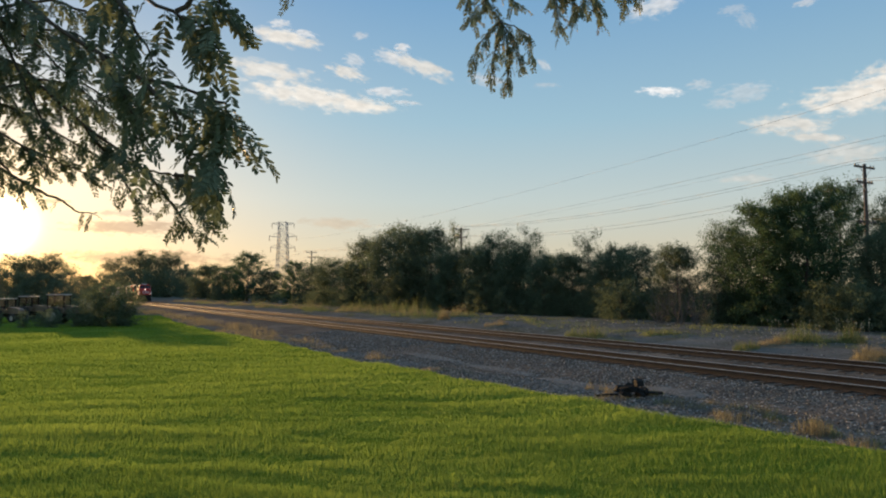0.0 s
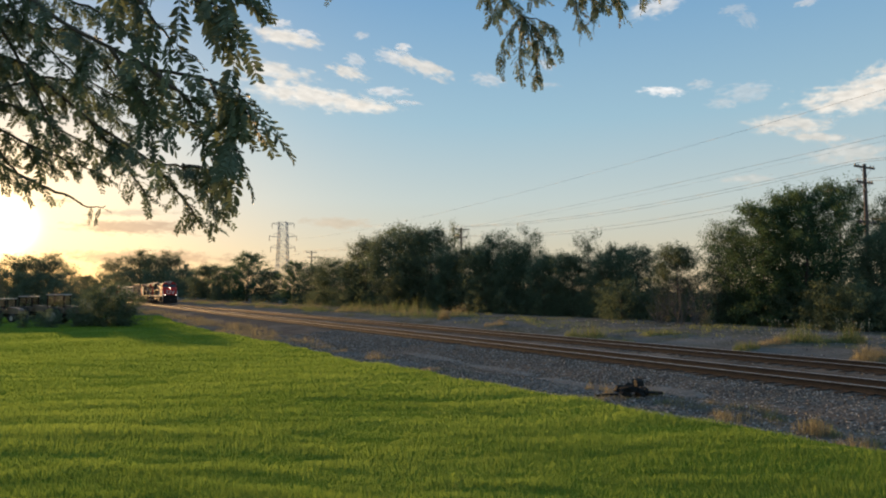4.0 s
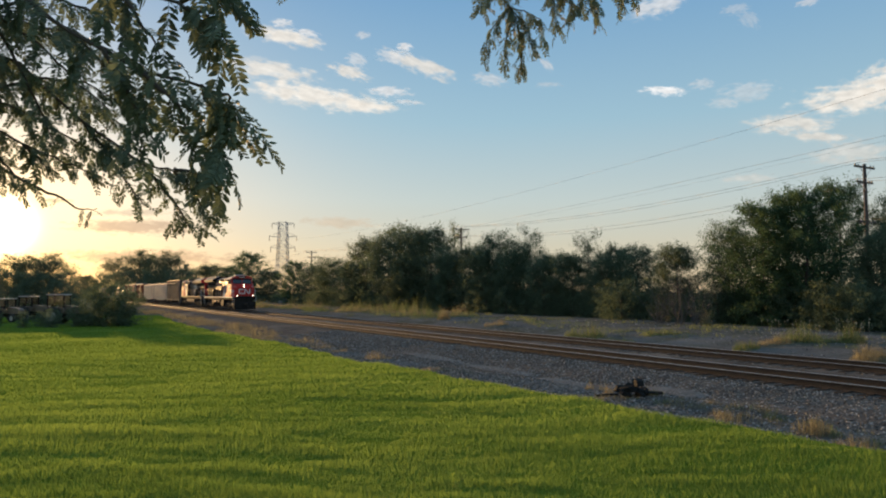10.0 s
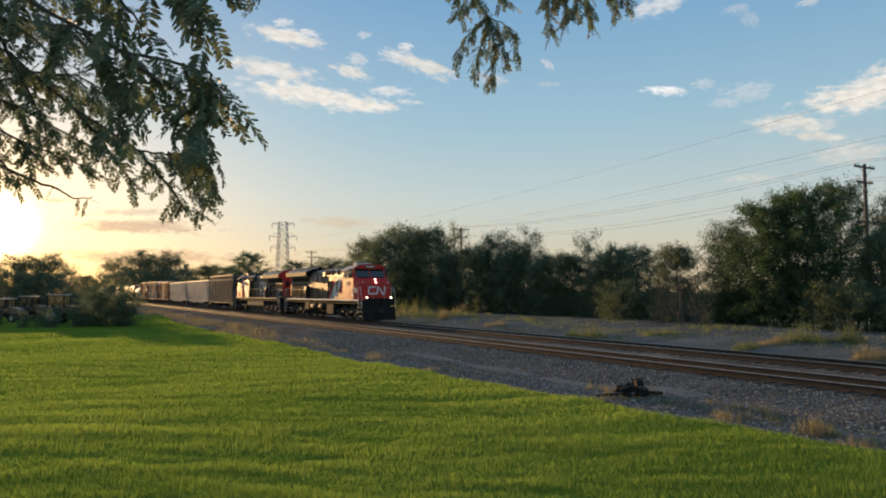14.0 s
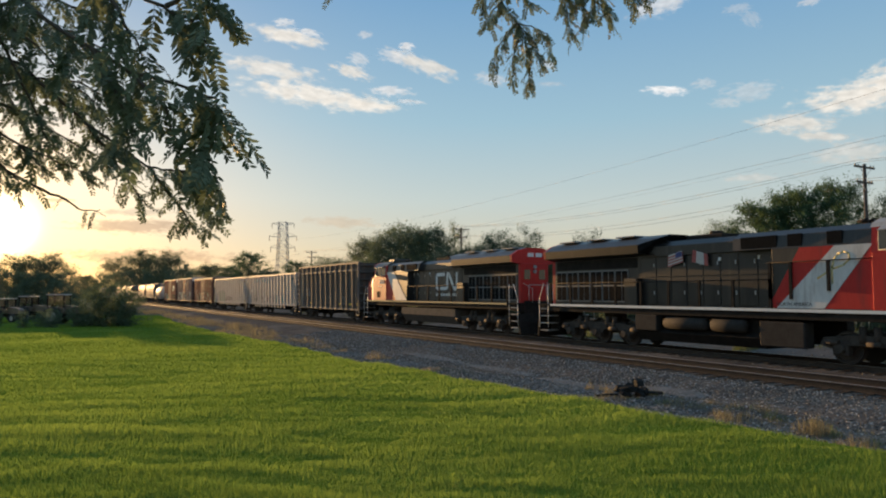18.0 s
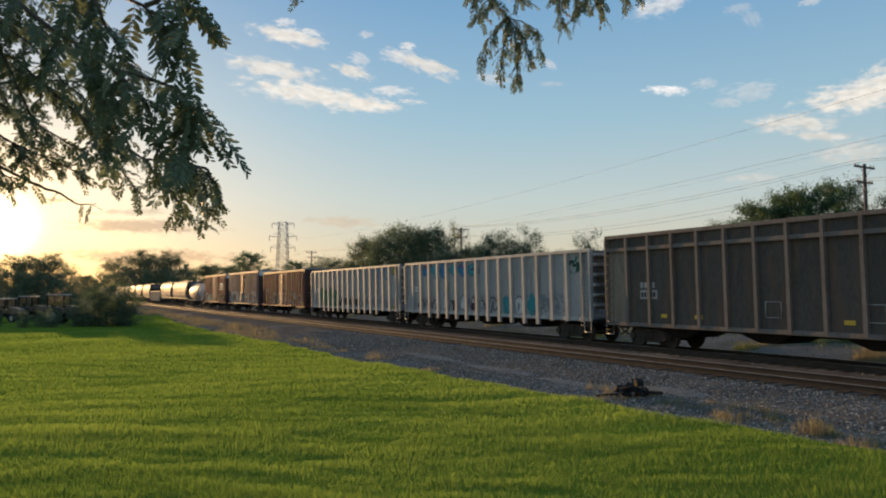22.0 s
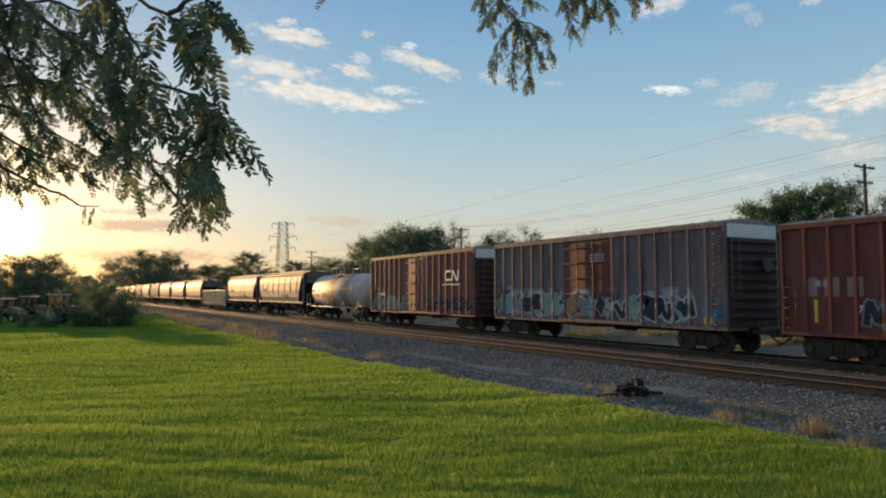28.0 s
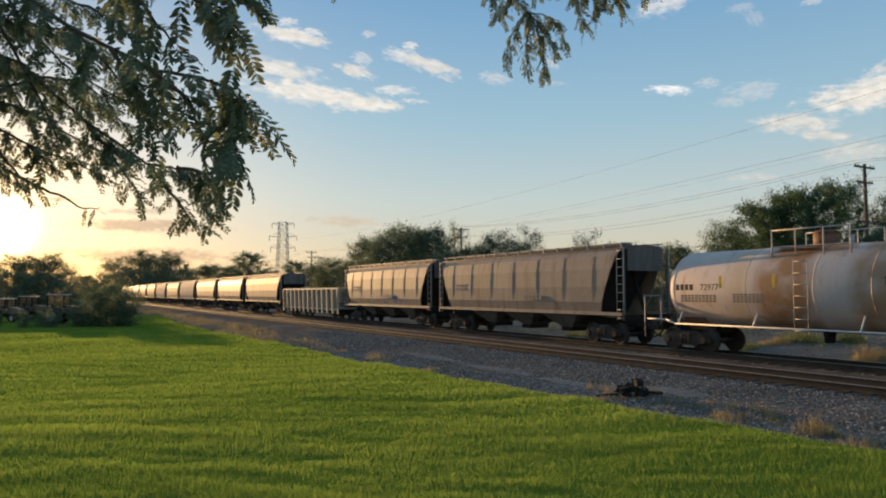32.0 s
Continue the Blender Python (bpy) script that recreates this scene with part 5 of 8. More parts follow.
    for x, d in ((x1, 1), (x0, -1)):
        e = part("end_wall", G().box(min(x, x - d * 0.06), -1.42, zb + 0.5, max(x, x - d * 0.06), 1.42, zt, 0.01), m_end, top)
        g = G()
        for k in range(6):
            z = zb + 0.6 + k * (zt - zb - 0.9) / 5
            g.prism([(x, z), (x + d * 0.14, z + 0.05), (x + d * 0.14, z + 0.12), (x, z + 0.18)], "y", -1.4, 1.4)
        part("end_rib", g, m_rib if not tall else m_end, e)
        part("end_platform", G().box(min(x, x + d * 0.2), -1.45, zb - 0.12, max(x, x + d * 0.2), 1.45, zb + 0.02, 0.01), M_BLACK, top)
        part("corner_step", G().tube([(x - d * 0.05, -1.5, zb - 0.05), (x - d * 0.05, -1.5, 0.5), (x - d * 0.5, -1.5, 0.5), (x - d * 0.5, -1.5, zb - 0.05)], 0.02, 5), M_GRAB, top)
    part("floor", G().box(x0 + 0.1, -1.36, zb + 0.02, x1 - 0.1, 1.36, zb + 0.12), m_end, top)
    part("top_brace", G().box((x0 + x1) / 2 - 0.06, -1.4, zt - 0.2, (x0 + x1) / 2 + 0.06, 1.4, zt - 0.08), m_rib, top)
    g = G().box(x0, -0.3, 0.75, x1, 0.3, zb, 0.02)
    for q in (-0.55, 0, 0.55):
        xm = (x0 + x1) / 2 + q * 7.2
        g.add([(xm - 1.3, -1.2, zb), (xm + 1.3, -1.2, zb), (xm + 1.3, 1.2, zb), (xm - 1.3, 1.2, zb), (xm - 0.35, -0.9, 0.5), (xm + 0.35, -0.9, 0.5), (xm + 0.35, 0.9, 0.5), (xm - 0.35, 0.9, 0.5)],
              [(0, 1, 2, 3), (4, 5, 6, 7), (0, 1, 5, 4), (1, 2, 6, 5), (2, 3, 7, 6), (3, 0, 4, 7)])
    part("hopper_bay", g, M_BLACK, top)
    truck(top, -2.6), truck(top, -L + 2.6)
    couplers(top, L)
    return top, L


def covered_hopper(label, L, m_body, m_roof, detail=True, inset=0.7):
    top = thing("covered_hopper_car", None, None, label, "hopper car", "freight cars of the train")
    x0, x1 = -L + inset, -inset
    # side sheets swell outwards and stop short of the ends, where the slope sheets show
    prof = [(1.36, 1.42), (1.50, 1.9), (1.55, 2.6), (1.52, 3.4), (1.40, 4.0), (1.12, 4.32)]
    inset = [1.55, 1.35, 1.05, 0.72, 0.5, 0.42]
    for s in (-1, 1):
        vs, fs = [], []
        for (y, z), i in zip(prof, inset):
            vs += [(x0 + i, s * y, z), (x1 - i, s * y, z), (x0 + i, s * (y - 0.05), z), (x1 - i, s * (y - 0.05), z)]
        for k in range(len(prof) - 1):
            a, b = 4 * k, 4 * k + 4
            fs += [(a, a + 1, b + 1, b), (a + 2, a + 3, b + 3, b + 2), (a, a + 2, b + 2, b), (a + 1, a + 3, b + 3, b + 1)]
        g = G().add(vs, fs, False)
        side = part("side_sheet", g, m_body, top)
        if detail:
            for k in range(7):
                x = x0 + 1.9 + k * (x1 - x0 - 3.8) / 6
                part("panel_seam", G().prism([(s * 1.5, 1.9), (s * 1.565, 2.6), (s * 1.535, 3.4), (s * 1.41, 4.0), (s * 1.37, 4.0), (s * 1.5, 3.4), (s * 1.53, 2.6), (s * 1.47, 1.9)], "x", x - 0.015, x + 0.015), m_body, side)
            part("data_bars", bars(G(), x0 + 2.3, x0 + 3.5, s * 1.555, 2.5, 2.9, 6, rows=2), M_GREYMARK, side)
            part("tag_marks", bars(G(), x1 - 7.2, x1 - 5.6, s * 1.545, 1.95, 2.3, 5), M_GREYMARK, side)
        part("side_sill", G().box(x0 + 0.1, min(s * 1.3, s * 1.48), 1.3, x1 - 0.1, max(s * 1.3, s * 1.48), 1.45, 0.01), m_body, top)
        part("roof_edge", G().box(x0 + 0.1, min(s * 1.05, s * 1.2), 4.24, x1 - 0.1, max(s * 1.05, s * 1.2), 4.36, 0.01), m_roof, top)
        for xa, d in ((x0, 1), (x1 - 0.45, -1)):
            part("end_ladder", ladder(xa + 0.02, s * 1.42, 1.1, 4.3, 0.42), M_GRAB, top)
            xe = x0 + 0.06 if d > 0 else x1 - 0.06
            part("corner_post", G().box(xe - 0.05, min(s * 1.3, s * 1.4), 1.3, xe + 0.05, max(s * 1.3, s * 1.4), 4.3, 0.01), m_roof, top)
    roof = part("roof", G().prism([(-1.14, 4.3), (-0.9, 4.42), (0, 4.5), (0.9, 4.42), (1.14, 4.3)], "x", x0 + 0.05, x1 - 0.05), m_roof, top)
    part("hatch_trough", G().box(x0 + 1.2, -0.35, 4.47, x1 - 1.2, 0.35, 4.6, 0.02), m_roof, roof)
    part("running_board", G().box(x0 + 0.1, -1.15, 4.52, x1 - 0.1, -0.75, 4.56).box(x0 + 0.1, 0.75, 4.52, x1 - 0.1, 1.15, 4.56), M_STEEL, roof)
    g = G()
    for k in range(15):
        x = x0 + 0.4 + k * (x1 - x0 - 0.8) / 14
        g.box(x - 0.03, -1.16, 4.36, x + 0.03, -1.1, 4.58).box(x - 0.03, 1.1, 4.36, x + 0.03, 1.16, 4.58)
    tagged(part("board_bracket", g, M_STEEL, roof), kind="stuff")
    for x, d in ((x1, 1), (x0, -1)):
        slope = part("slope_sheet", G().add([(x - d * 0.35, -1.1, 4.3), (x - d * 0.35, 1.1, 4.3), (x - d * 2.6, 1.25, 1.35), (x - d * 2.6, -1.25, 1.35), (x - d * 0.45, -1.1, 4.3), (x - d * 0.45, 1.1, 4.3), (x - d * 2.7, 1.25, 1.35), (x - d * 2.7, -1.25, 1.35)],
                                            [(0, 1, 2, 3), (4, 5, 6, 7), (0, 1, 5, 4), (1, 2, 6, 5), (2, 3, 7, 6), (3, 0, 4, 7)]), HOPEND, top, "sloping end sheet coloured dark for shade")
        part("end_sheet", G().box(min(x - d * 0.06, x - d * 0.12), -1.1, 3.3, max(x - d * 0.06, x - d * 0.12), 1.1, 4.3, 0.01), m_roof, top)
        part("end_frame", G().box(x - 0.1, -1.42, 1.1, x + 0.02, 1.42, 1.36, 0.01).cyl((x - d * 0.1, 0, 1.3), (x - d * 0.9, 0, 3.3), 0.08, 0.08, 6), M_BLACK, top)
    xm = (x0 + x1) / 2
    for q in (-1, 0, 1):
        c = xm + q * 3.4
        bay = part("discharge_bay", G().add([(c - 1.65, -1.3, 1.45), (c + 1.65, -1.3, 1.45), (c + 1.65, 1.3, 1.45), (c - 1.65, 1.3, 1.45), (c - 0.35, -0.55, 0.6), (c + 0.35, -0.55, 0.6), (c + 0.35, 0.55, 0.6), (c - 0.35, 0.55, 0.6)],
                                            [(0, 1, 2, 3), (4, 5, 6, 7), (0, 1, 5, 4), (1, 2, 6, 5), (2, 3, 7, 6), (3, 0, 4, 7)]), m_roof, top)
        part("outlet_gate", G().box(c - 0.4, -0.62, 0.42, c + 0.4, 0.62, 0.62, 0.02), M_BLACK, bay)
    part("centre_sill", G().box(x0, -0.3, 0.8, x1, 0.3, 1.15, 0.02), M_BLACK, top)
    truck(top, -2.35), truck(top, -L + 2.35)
    couplers(top, L)
    return top, L


def tank_car(label, L):
    top = thing("tank_car", None, None, label, "tank car", "freight cars of the train")
    x0, x1, r, zc = -L + 1.5, -0.95, 1.5, 2.47
    head = [(0.0, 0.02), (0.08, 0.55), (0.22, 0.95), (0.42, 1.28), (0.62, 1.44), (0.8, r)]
    shell = part("tank_shell", G().lathe([(x0 + a, b) for a, b in head] + [(x1 - a, b) for a, b in reversed(head)], 0, zc, 40), M_TANK, top)
    for x in (x0 + 0.82, x0 + 4.1, (x0 + x1) / 2 + 0.4, x1 - 4.0, x1 - 0.82):
        g = G().lathe([(x - 0.03, r), (x - 0.02, r + 0.012), (x + 0.02, r + 0.012), (x + 0.03, r)], 0, zc, 40)
        part("weld_seam", g, M_TANK, shell)
    xm = (x0 + x1) / 2
    part("manway", G().cyl((xm, 0, zc + r - 0.1), (xm, 0, zc + r + 0.42), 0.42, 0.42, 18).cyl((xm, 0, zc + r + 0.42), (xm, 0, zc + r + 0.5), 0.47, 0.3, 18), M_TANKRUST, top, "rusty brown manway dome")
    part("valve", G().cyl((xm + 0.8, 0.1, zc + r - 0.05), (xm + 0.8, 0.1, zc + r + 0.3), 0.1, 0.1, 10), M_STEEL, top)
    part("top_platform", G().box(xm - 1.4, -1.0, zc + r - 0.06, xm + 1.4, -0.5, zc + r - 0.02).box(xm - 1.4, 0.5, zc + r - 0.06, xm + 1.4, 1.0, zc + r - 0.02), M_STEEL, top)
    for s in (-1, 1):
        g = G()
        for x in (xm - 1.4, xm - 0.5, xm + 0.5, xm + 1.4):
            g.cyl((x, s * 1.0, zc + 1.1), (x, s * 1.0, zc + r + 0.55), 0.022, 0.022, 6)
        g.tube([(xm - 1.4, s * 1.0, zc + r + 0.55), (xm + 1.4, s * 1.0, zc + r + 0.55)], 0.022, 6)
        part("platform_rail", g, M_GRAB, top)
        part("side_ladder", ladder(xm - 0.25, s * 1.56, 0.95, zc + 1.0, 0.5), M_GRAB, top)
        part("walkway_rail", G().tube([(x0 - 0.6, s * 1.5, 1.25), (x0 + 0.4, s * 1.5, 1.25), (x0 + 0.9, s * 1.55, 1.1), (x1 - 0.9, s * 1.55, 1.1), (x1 - 0.4, s * 1.5, 1.25), (x1 + 0.6, s * 1.5, 1.25)], 0.03, 6), M_WHITE, top, "white pipe rail along the tank")
        for xa in (x0 + 1.0, x1 - 1.0, xm - 1.9, xm + 1.9):
            part("rail_bracket", G().cyl((xa, s * 1.5, 1.1), (xa, s * 1.2, 1.6), 0.03, 0.03, 6), M_WHITE, top)
        for xa in (x0 + 0.25, x0 + 3.0, x0 + 5.2, x1 - 2.2):
            g = G()
            for k in range(4):
                a0, a1 = 0.16 - k * 0.1, 0.16 - (k + 1) * 0.1
                rr = r + 0.014 if xa > x0 + 0.5 else r - 0.42
                g.add([(xa, s * rr * math.cos(a0), zc + rr * math.sin(a0) + 0.25), (xa + 0.13, s * rr * math.cos(a0), zc + rr * math.sin(a0) + 0.25), (xa + 0.13, s * rr * math.cos(a1), zc + rr * math.sin(a1) + 0.25), (xa, s * rr * math.cos(a1), zc + rr * math.sin(a1) + 0.25)], [(0, 1, 2, 3)])
            part("yellow_strip", g, M_YELLOW, shell)
        lettering("72977", 0.34, x0 + 2.55, s * (r + 0.008), zc - 0.05, M_BLACKMARK, top, s)
        part("owner_mark", bars(G(), x0 + 0.95, x0 + 1.85, s * (r + 0.006), zc - 0.05, zc + 0.28, 4), M_BLACKMARK, top)
        part("small_print", bars(G(), x0 + 1.2, x0 + 2.9, s * (r + 0.004), zc - 0.5, zc - 0.2, 10, rows=3), M_GREYMARK, top)
        part("data_print", bars(G(), x0 + 3.6, x0 + 4.9, s * (r + 0.004), zc - 0.5, zc - 0.16, 8, rows=4), M_GREYMARK, top)
        part("hazard_print", bars(G(), x1 - 3.6, x1 - 2.4, s * (r + 0.004), zc + 0.1, zc + 0.4, 6, rows=2), M_BLACKMARK, top)
    for x, d in ((x0, -1), (x1 - 0.5, 1)):
        part("saddle", G().add([(x - d * 0.9, -1.1, 1.35), (x - d * 1.9, -1.1, 1.35), (x - d * 1.9, 1.1, 1.35), (x - d * 0.9, 1.1, 1.35), (x - d * 0.9, -0.6, 0.85), (x - d * 1.9, -0.6, 0.85), (x - d * 1.9, 0.6, 0.85), (x - d * 0.9, 0.6, 0.85)],
                               [(0, 1, 2, 3), (4, 5, 6, 7), (0, 1, 5, 4), (1, 2, 6, 5), (2, 3, 7, 6), (3, 0, 4, 7)]), M_TANKRUST, top)
        part("stub_sill", G().box(min(x - d * 2.2, x + d * 0.9), -0.32, 0.75, max(x - d * 2.2, x + d * 0.9), 0.32, 1.1, 0.02), M_BLACK, top)
        part("end_platform", G().box(min(x + d * 0.15, x + d * 0.85), -1.45, 1.05, max(x + d * 0.15, x + d * 0.85), 1.45, 1.12, 0.01), M_BLACK, top)
        for s in (-1, 1):
            part("end_rail", G().tube([(x + d * 0.8, s * 1.45, 0.5), (x + d * 0.8, s * 1.45, 2.2), (x + d * 0.8, s * 0.5, 2.2), (x + d * 0.8, s * 0.5, 1.1)], 0.022, 6), M_GRAB, top)
            part("grab_rail", G().tube([(x - d * 0.1, s * 1.45, 1.1), (x - d * 0.1, s * 1.45, 2.0)], 0.022, 6), M_GRAB, top)
    part("bottom_outlet", G().cyl((xm, 0, 0.6), (xm, 0, 1.05), 0.16, 0.22, 10), M_BLACK, top)
    truck(top, -2.5), truck(top, -L + 2.5)
    couplers(top, L)
    return top, L


# paints
RED = paint("loco_red", rgb(0.42, 0.026, 0.022), rgb(0.50, 0.036, 0.03), rgb(0.16, 0.04, 0.035), 0.15, 0.45)
ORANGE = paint("faded_red_orange", rgb(0.46, 0.042, 0.032), rgb(0.54, 0.06, 0.045), rgb(0.2, 0.06, 0.045), 0.15, 0.45)
HOOD = paint("hood_black", rgb(0.011, 0.010, 0.010), rgb(0.02, 0.018, 0.017), rgb(0.055, 0.045, 0.036), 0.22, 0.24)
HOOD2 = paint("weathered_hood_black", rgb(0.018, 0.018, 0.018), rgb(0.034, 0.032, 0.03), rgb(0.07, 0.06, 0.048), 0.35, 0.32)
for hood in (HOOD, HOOD2):        # oily gloss on the hoods
    hood.node_tree.nodes["Principled BSDF"].inputs["Specular IOR Level"].default_value = 0.5
    hood.node_tree.nodes["Principled BSDF"].inputs["Roughness"].default_value = 0.4
ROOFG = paint("cab_roof_grey", rgb(0.36, 0.33, 0.3), rgb(0.45, 0.42, 0.39), rgb(0.2, 0.16, 0.14), 0.3, 0.6)
FLASH = paint("flash_white", rgb(0.55, 0.53, 0.50), rgb(0.66, 0.64, 0.6), rgb(0.3, 0.24, 0.2), 0.25, 0.45)
M_ROOF = paint("galvanised_roof", rgb(0.22, 0.2, 0.19), rgb(0.32, 0.3, 0.28), rgb(0.12, 0.08, 0.06), 0.5, 0.6)
M_GRABD = mat("dark_grab_iron", rgb(0.07, 0.05, 0.045), rgb(0.14, 0.11, 0.1), 5, 0.7)
M_GREYMARK = mat("grey_lettering", rgb(0.13, 0.12, 0.12), rgb(0.2, 0.19, 0.19), 5, 0.7)
M_PALEMARK = mat("faded_white_lettering", rgb(0.3, 0.28, 0.27), rgb(0.4, 0.38, 0.36), 5, 0.7)
M_MAUVE = mat("faded_mauve_lettering", rgb(0.25, 0.135, 0.11), rgb(0.33, 0.2, 0.165), 2, 0.7)
M_BLACKMARK = mat("black_lettering", rgb(0.02, 0.02, 0.02), rgb(0.045, 0.045, 0.045), 5, 0.7)
M_CREAM = mat("faded_yellow_lettering", rgb(0.36, 0.26, 0.12), rgb(0.44, 0.33, 0.17), 5, 0.7)
BLK, SIL = rgb(0.03, 0.03, 0.035), rgb(0.32, 0.33, 0.34)
BROWN = paint("dark_brown_hopper", rgb(0.066, 0.055, 0.046), rgb(0.115, 0.094, 0.078), rgb(0.17, 0.1, 0.065), 0.3, 0.65)
BROWNRIB = paint("brown_post", rgb(0.13, 0.112, 0.1), rgb(0.2, 0.175, 0.155), rgb(0.13, 0.08, 0.055), 0.3, 0.65)
PALE_A = paint("pale_grey_hopper", rgb(0.30, 0.295, 0.285), rgb(0.38, 0.375, 0.36), rgb(0.27, 0.22, 0.18), 0.3, 0.55,
               marks=[(-13.5, -2.6, 1.3, 2.2, rgb(0.2, 0.19, 0.2), 1.8, 0.45), (-5.0, -3.0, 1.3, 2.3, rgb(0.2, 0.24, 0.26), 1.2, 0.4),
                      (-14.0, -8.8, 1.3, 2.1, rgb(0.22, 0.2, 0.21), 1.2, 0.36), (-2.6, -1.4, 3.3, 4.1, rgb(0.03, 0.13, 0.09), 1.6, 0.5)])
PALE_B = paint("pale_grey_hopper_marked", rgb(0.31, 0.302, 0.288), rgb(0.39, 0.38, 0.362), rgb(0.27, 0.22, 0.18), 0.3, 0.55,
               marks=[(-17.3, -12.8, 1.15, 2.3, rgb(0.04, 0.17, 0.10), 0.8, 0.75), (-13, -8.8, 1.3, 2.1, rgb(0.05, 0.06, 0.07), 1.3, 0.55), (-8.5, -1.5, 1.2, 2.0, rgb(0.2, 0.19, 0.2), 1.4, 0.4)])
PALERIB = paint("pale_post", rgb(0.36, 0.352, 0.338), rgb(0.44, 0.43, 0.41), rgb(0.2, 0.16, 0.13), 0.3, 0.55)
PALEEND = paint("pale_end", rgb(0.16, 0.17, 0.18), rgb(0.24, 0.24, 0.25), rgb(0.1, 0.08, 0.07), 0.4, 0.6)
BOX_K = paint("dark_red_boxcar", rgb(0.132, 0.038, 0.031), rgb(0.19, 0.06, 0.05), rgb(0.06, 0.03, 0.025), 0.4, 0.6,
              marks=[(-13.0, -9.5, 1.2, 2.2, rgb(0.17, 0.15, 0.15), 1.0, 0.42), (-13.5, -3.5, 1.2, 2.6, rgb(0.04, 0.03, 0.035), 1.4, 0.36), (-12.5, -2.5, 1.2, 2.4, rgb(0.3, 0.29, 0.29), 0.9, -0.018), (-9.8, -7.4, 1.3, 4.0, rgb(0.38, 0.2, 0.16), 1.3, 0.4)])
BOX_G = paint("mauve_grey_boxcar", rgb(0.135, 0.1, 0.105), rgb(0.215, 0.168, 0.175), rgb(0.09, 0.04, 0.034), 0.45, 0.6,
              marks=[(-16.2, -2.6, 1.15, 2.5, SIL, 0.9, 0.5), (-15.9, -2.8, 1.2, 2.4, rgb(0.05, 0.04, 0.045), 0.9, 0.3), (-2.3, -1.4, 1.2, 2.1, rgb(0.12, 0.2, 0.26), 1.4, 0.6)])
BOX_C = paint("brown_red_boxcar", rgb(0.185, 0.07, 0.058), rgb(0.25, 0.1, 0.084), rgb(0.085, 0.04, 0.032), 0.4, 0.6,
              marks=[(-16.3, -9.0, 1.15, 2.1, rgb(0.3, 0.32, 0.28), 0.9, 0.55), (-7.4, -1.2, 1.15, 2.0, rgb(0.05, 0.035, 0.03), 0.9, 0.5)])
BOXEND = paint("dark_boxcar_end", rgb(0.05, 0.03, 0.028), rgb(0.09, 0.055, 0.048), rgb(0.04, 0.03, 0.03), 0.4, 0.65)
DOOR_R = paint("rust_red_door", rgb(0.12, 0.035, 0.028), rgb(0.17, 0.055, 0.042), rgb(0.12, 0.05, 0.04), 0.4, 0.6, marks=[(-20, 0, 1.2, 2.5, SIL, 1.2, 0.46), (-20, 0, 1.2, 2.4, BLK, 1.6, 0.38)])
M_TANK = paint("white_tank", rgb(0.46, 0.39, 0.36), rgb(0.54, 0.47, 0.44), rgb(0.3, 0.22, 0.17), 0.25, 0.62, band=[(-9.0, -7.0, rgb(0.30, 0.17, 0.09)), (-5.6, -4.0, rgb(0.34, 0.22, 0.14)), (-10.2, -9.4, rgb(0.46, 0.37, 0.27))])
M_TANKRUST = paint("rusty_fitting", rgb(0.14, 0.075, 0.05), rgb(0.22, 0.12, 0.08), rgb(0.07, 0.04, 0.03), 0.4, 0.7)
HOP_A = paint("tan_grey_hopper", rgb(0.30, 0.225, 0.175), rgb(0.38, 0.295, 0.235), rgb(0.2, 0.13, 0.09), 0.4, 0.6)
HOP_B = paint("pale_cream_hopper", rgb(0.31, 0.235, 0.18), rgb(0.39, 0.305, 0.24), rgb(0.24, 0.17, 0.125), 0.35, 0.55, marks=[(-12, -7, 1.5, 2.3, rgb(0.14, 0.15, 0.19), 1.6, 0.4), (-8, -4, 1.6, 2.1, rgb(0.16, 0.18, 0.26), 1.2, 0.45)])
HOP_C = paint("blue_grey_hopper", rgb(0.16, 0.18, 0.21), rgb(0.24, 0.26, 0.29), rgb(0.15, 0.11, 0.09), 0.35, 0.8)
HOP_D = paint("white_hopper", rgb(0.28, 0.215, 0.16), rgb(0.35, 0.275, 0.21), rgb(0.24, 0.18, 0.135), 0.35, 0.65)
# near-black colour stands in for shade in the open hopper ends
HOPEND = paint("shaded_hopper_end", rgb(0.022, 0.02, 0.019), rgb(0.045, 0.04, 0.036), rgb(0.07, 0.05, 0.04), 0.3, 0.7)
HOPROOF = paint("dark_hopper_roof", rgb(0.10, 0.095, 0.09), rgb(0.17, 0.16, 0.15), rgb(0.08, 0.06, 0.05), 0.4, 0.55)
GON = paint("tan_gondola", rgb(0.2, 0.16, 0.12), rgb(0.28, 0.23, 0.18), rgb(0.12, 0.07, 0.05), 0.4, 0.6)
GONRIB = paint("pale_tan_post", rgb(0.42, 0.36, 0.28), rgb(0.52, 0.46, 0.37), rgb(0.2, 0.13, 0.09), 0.3, 0.6)

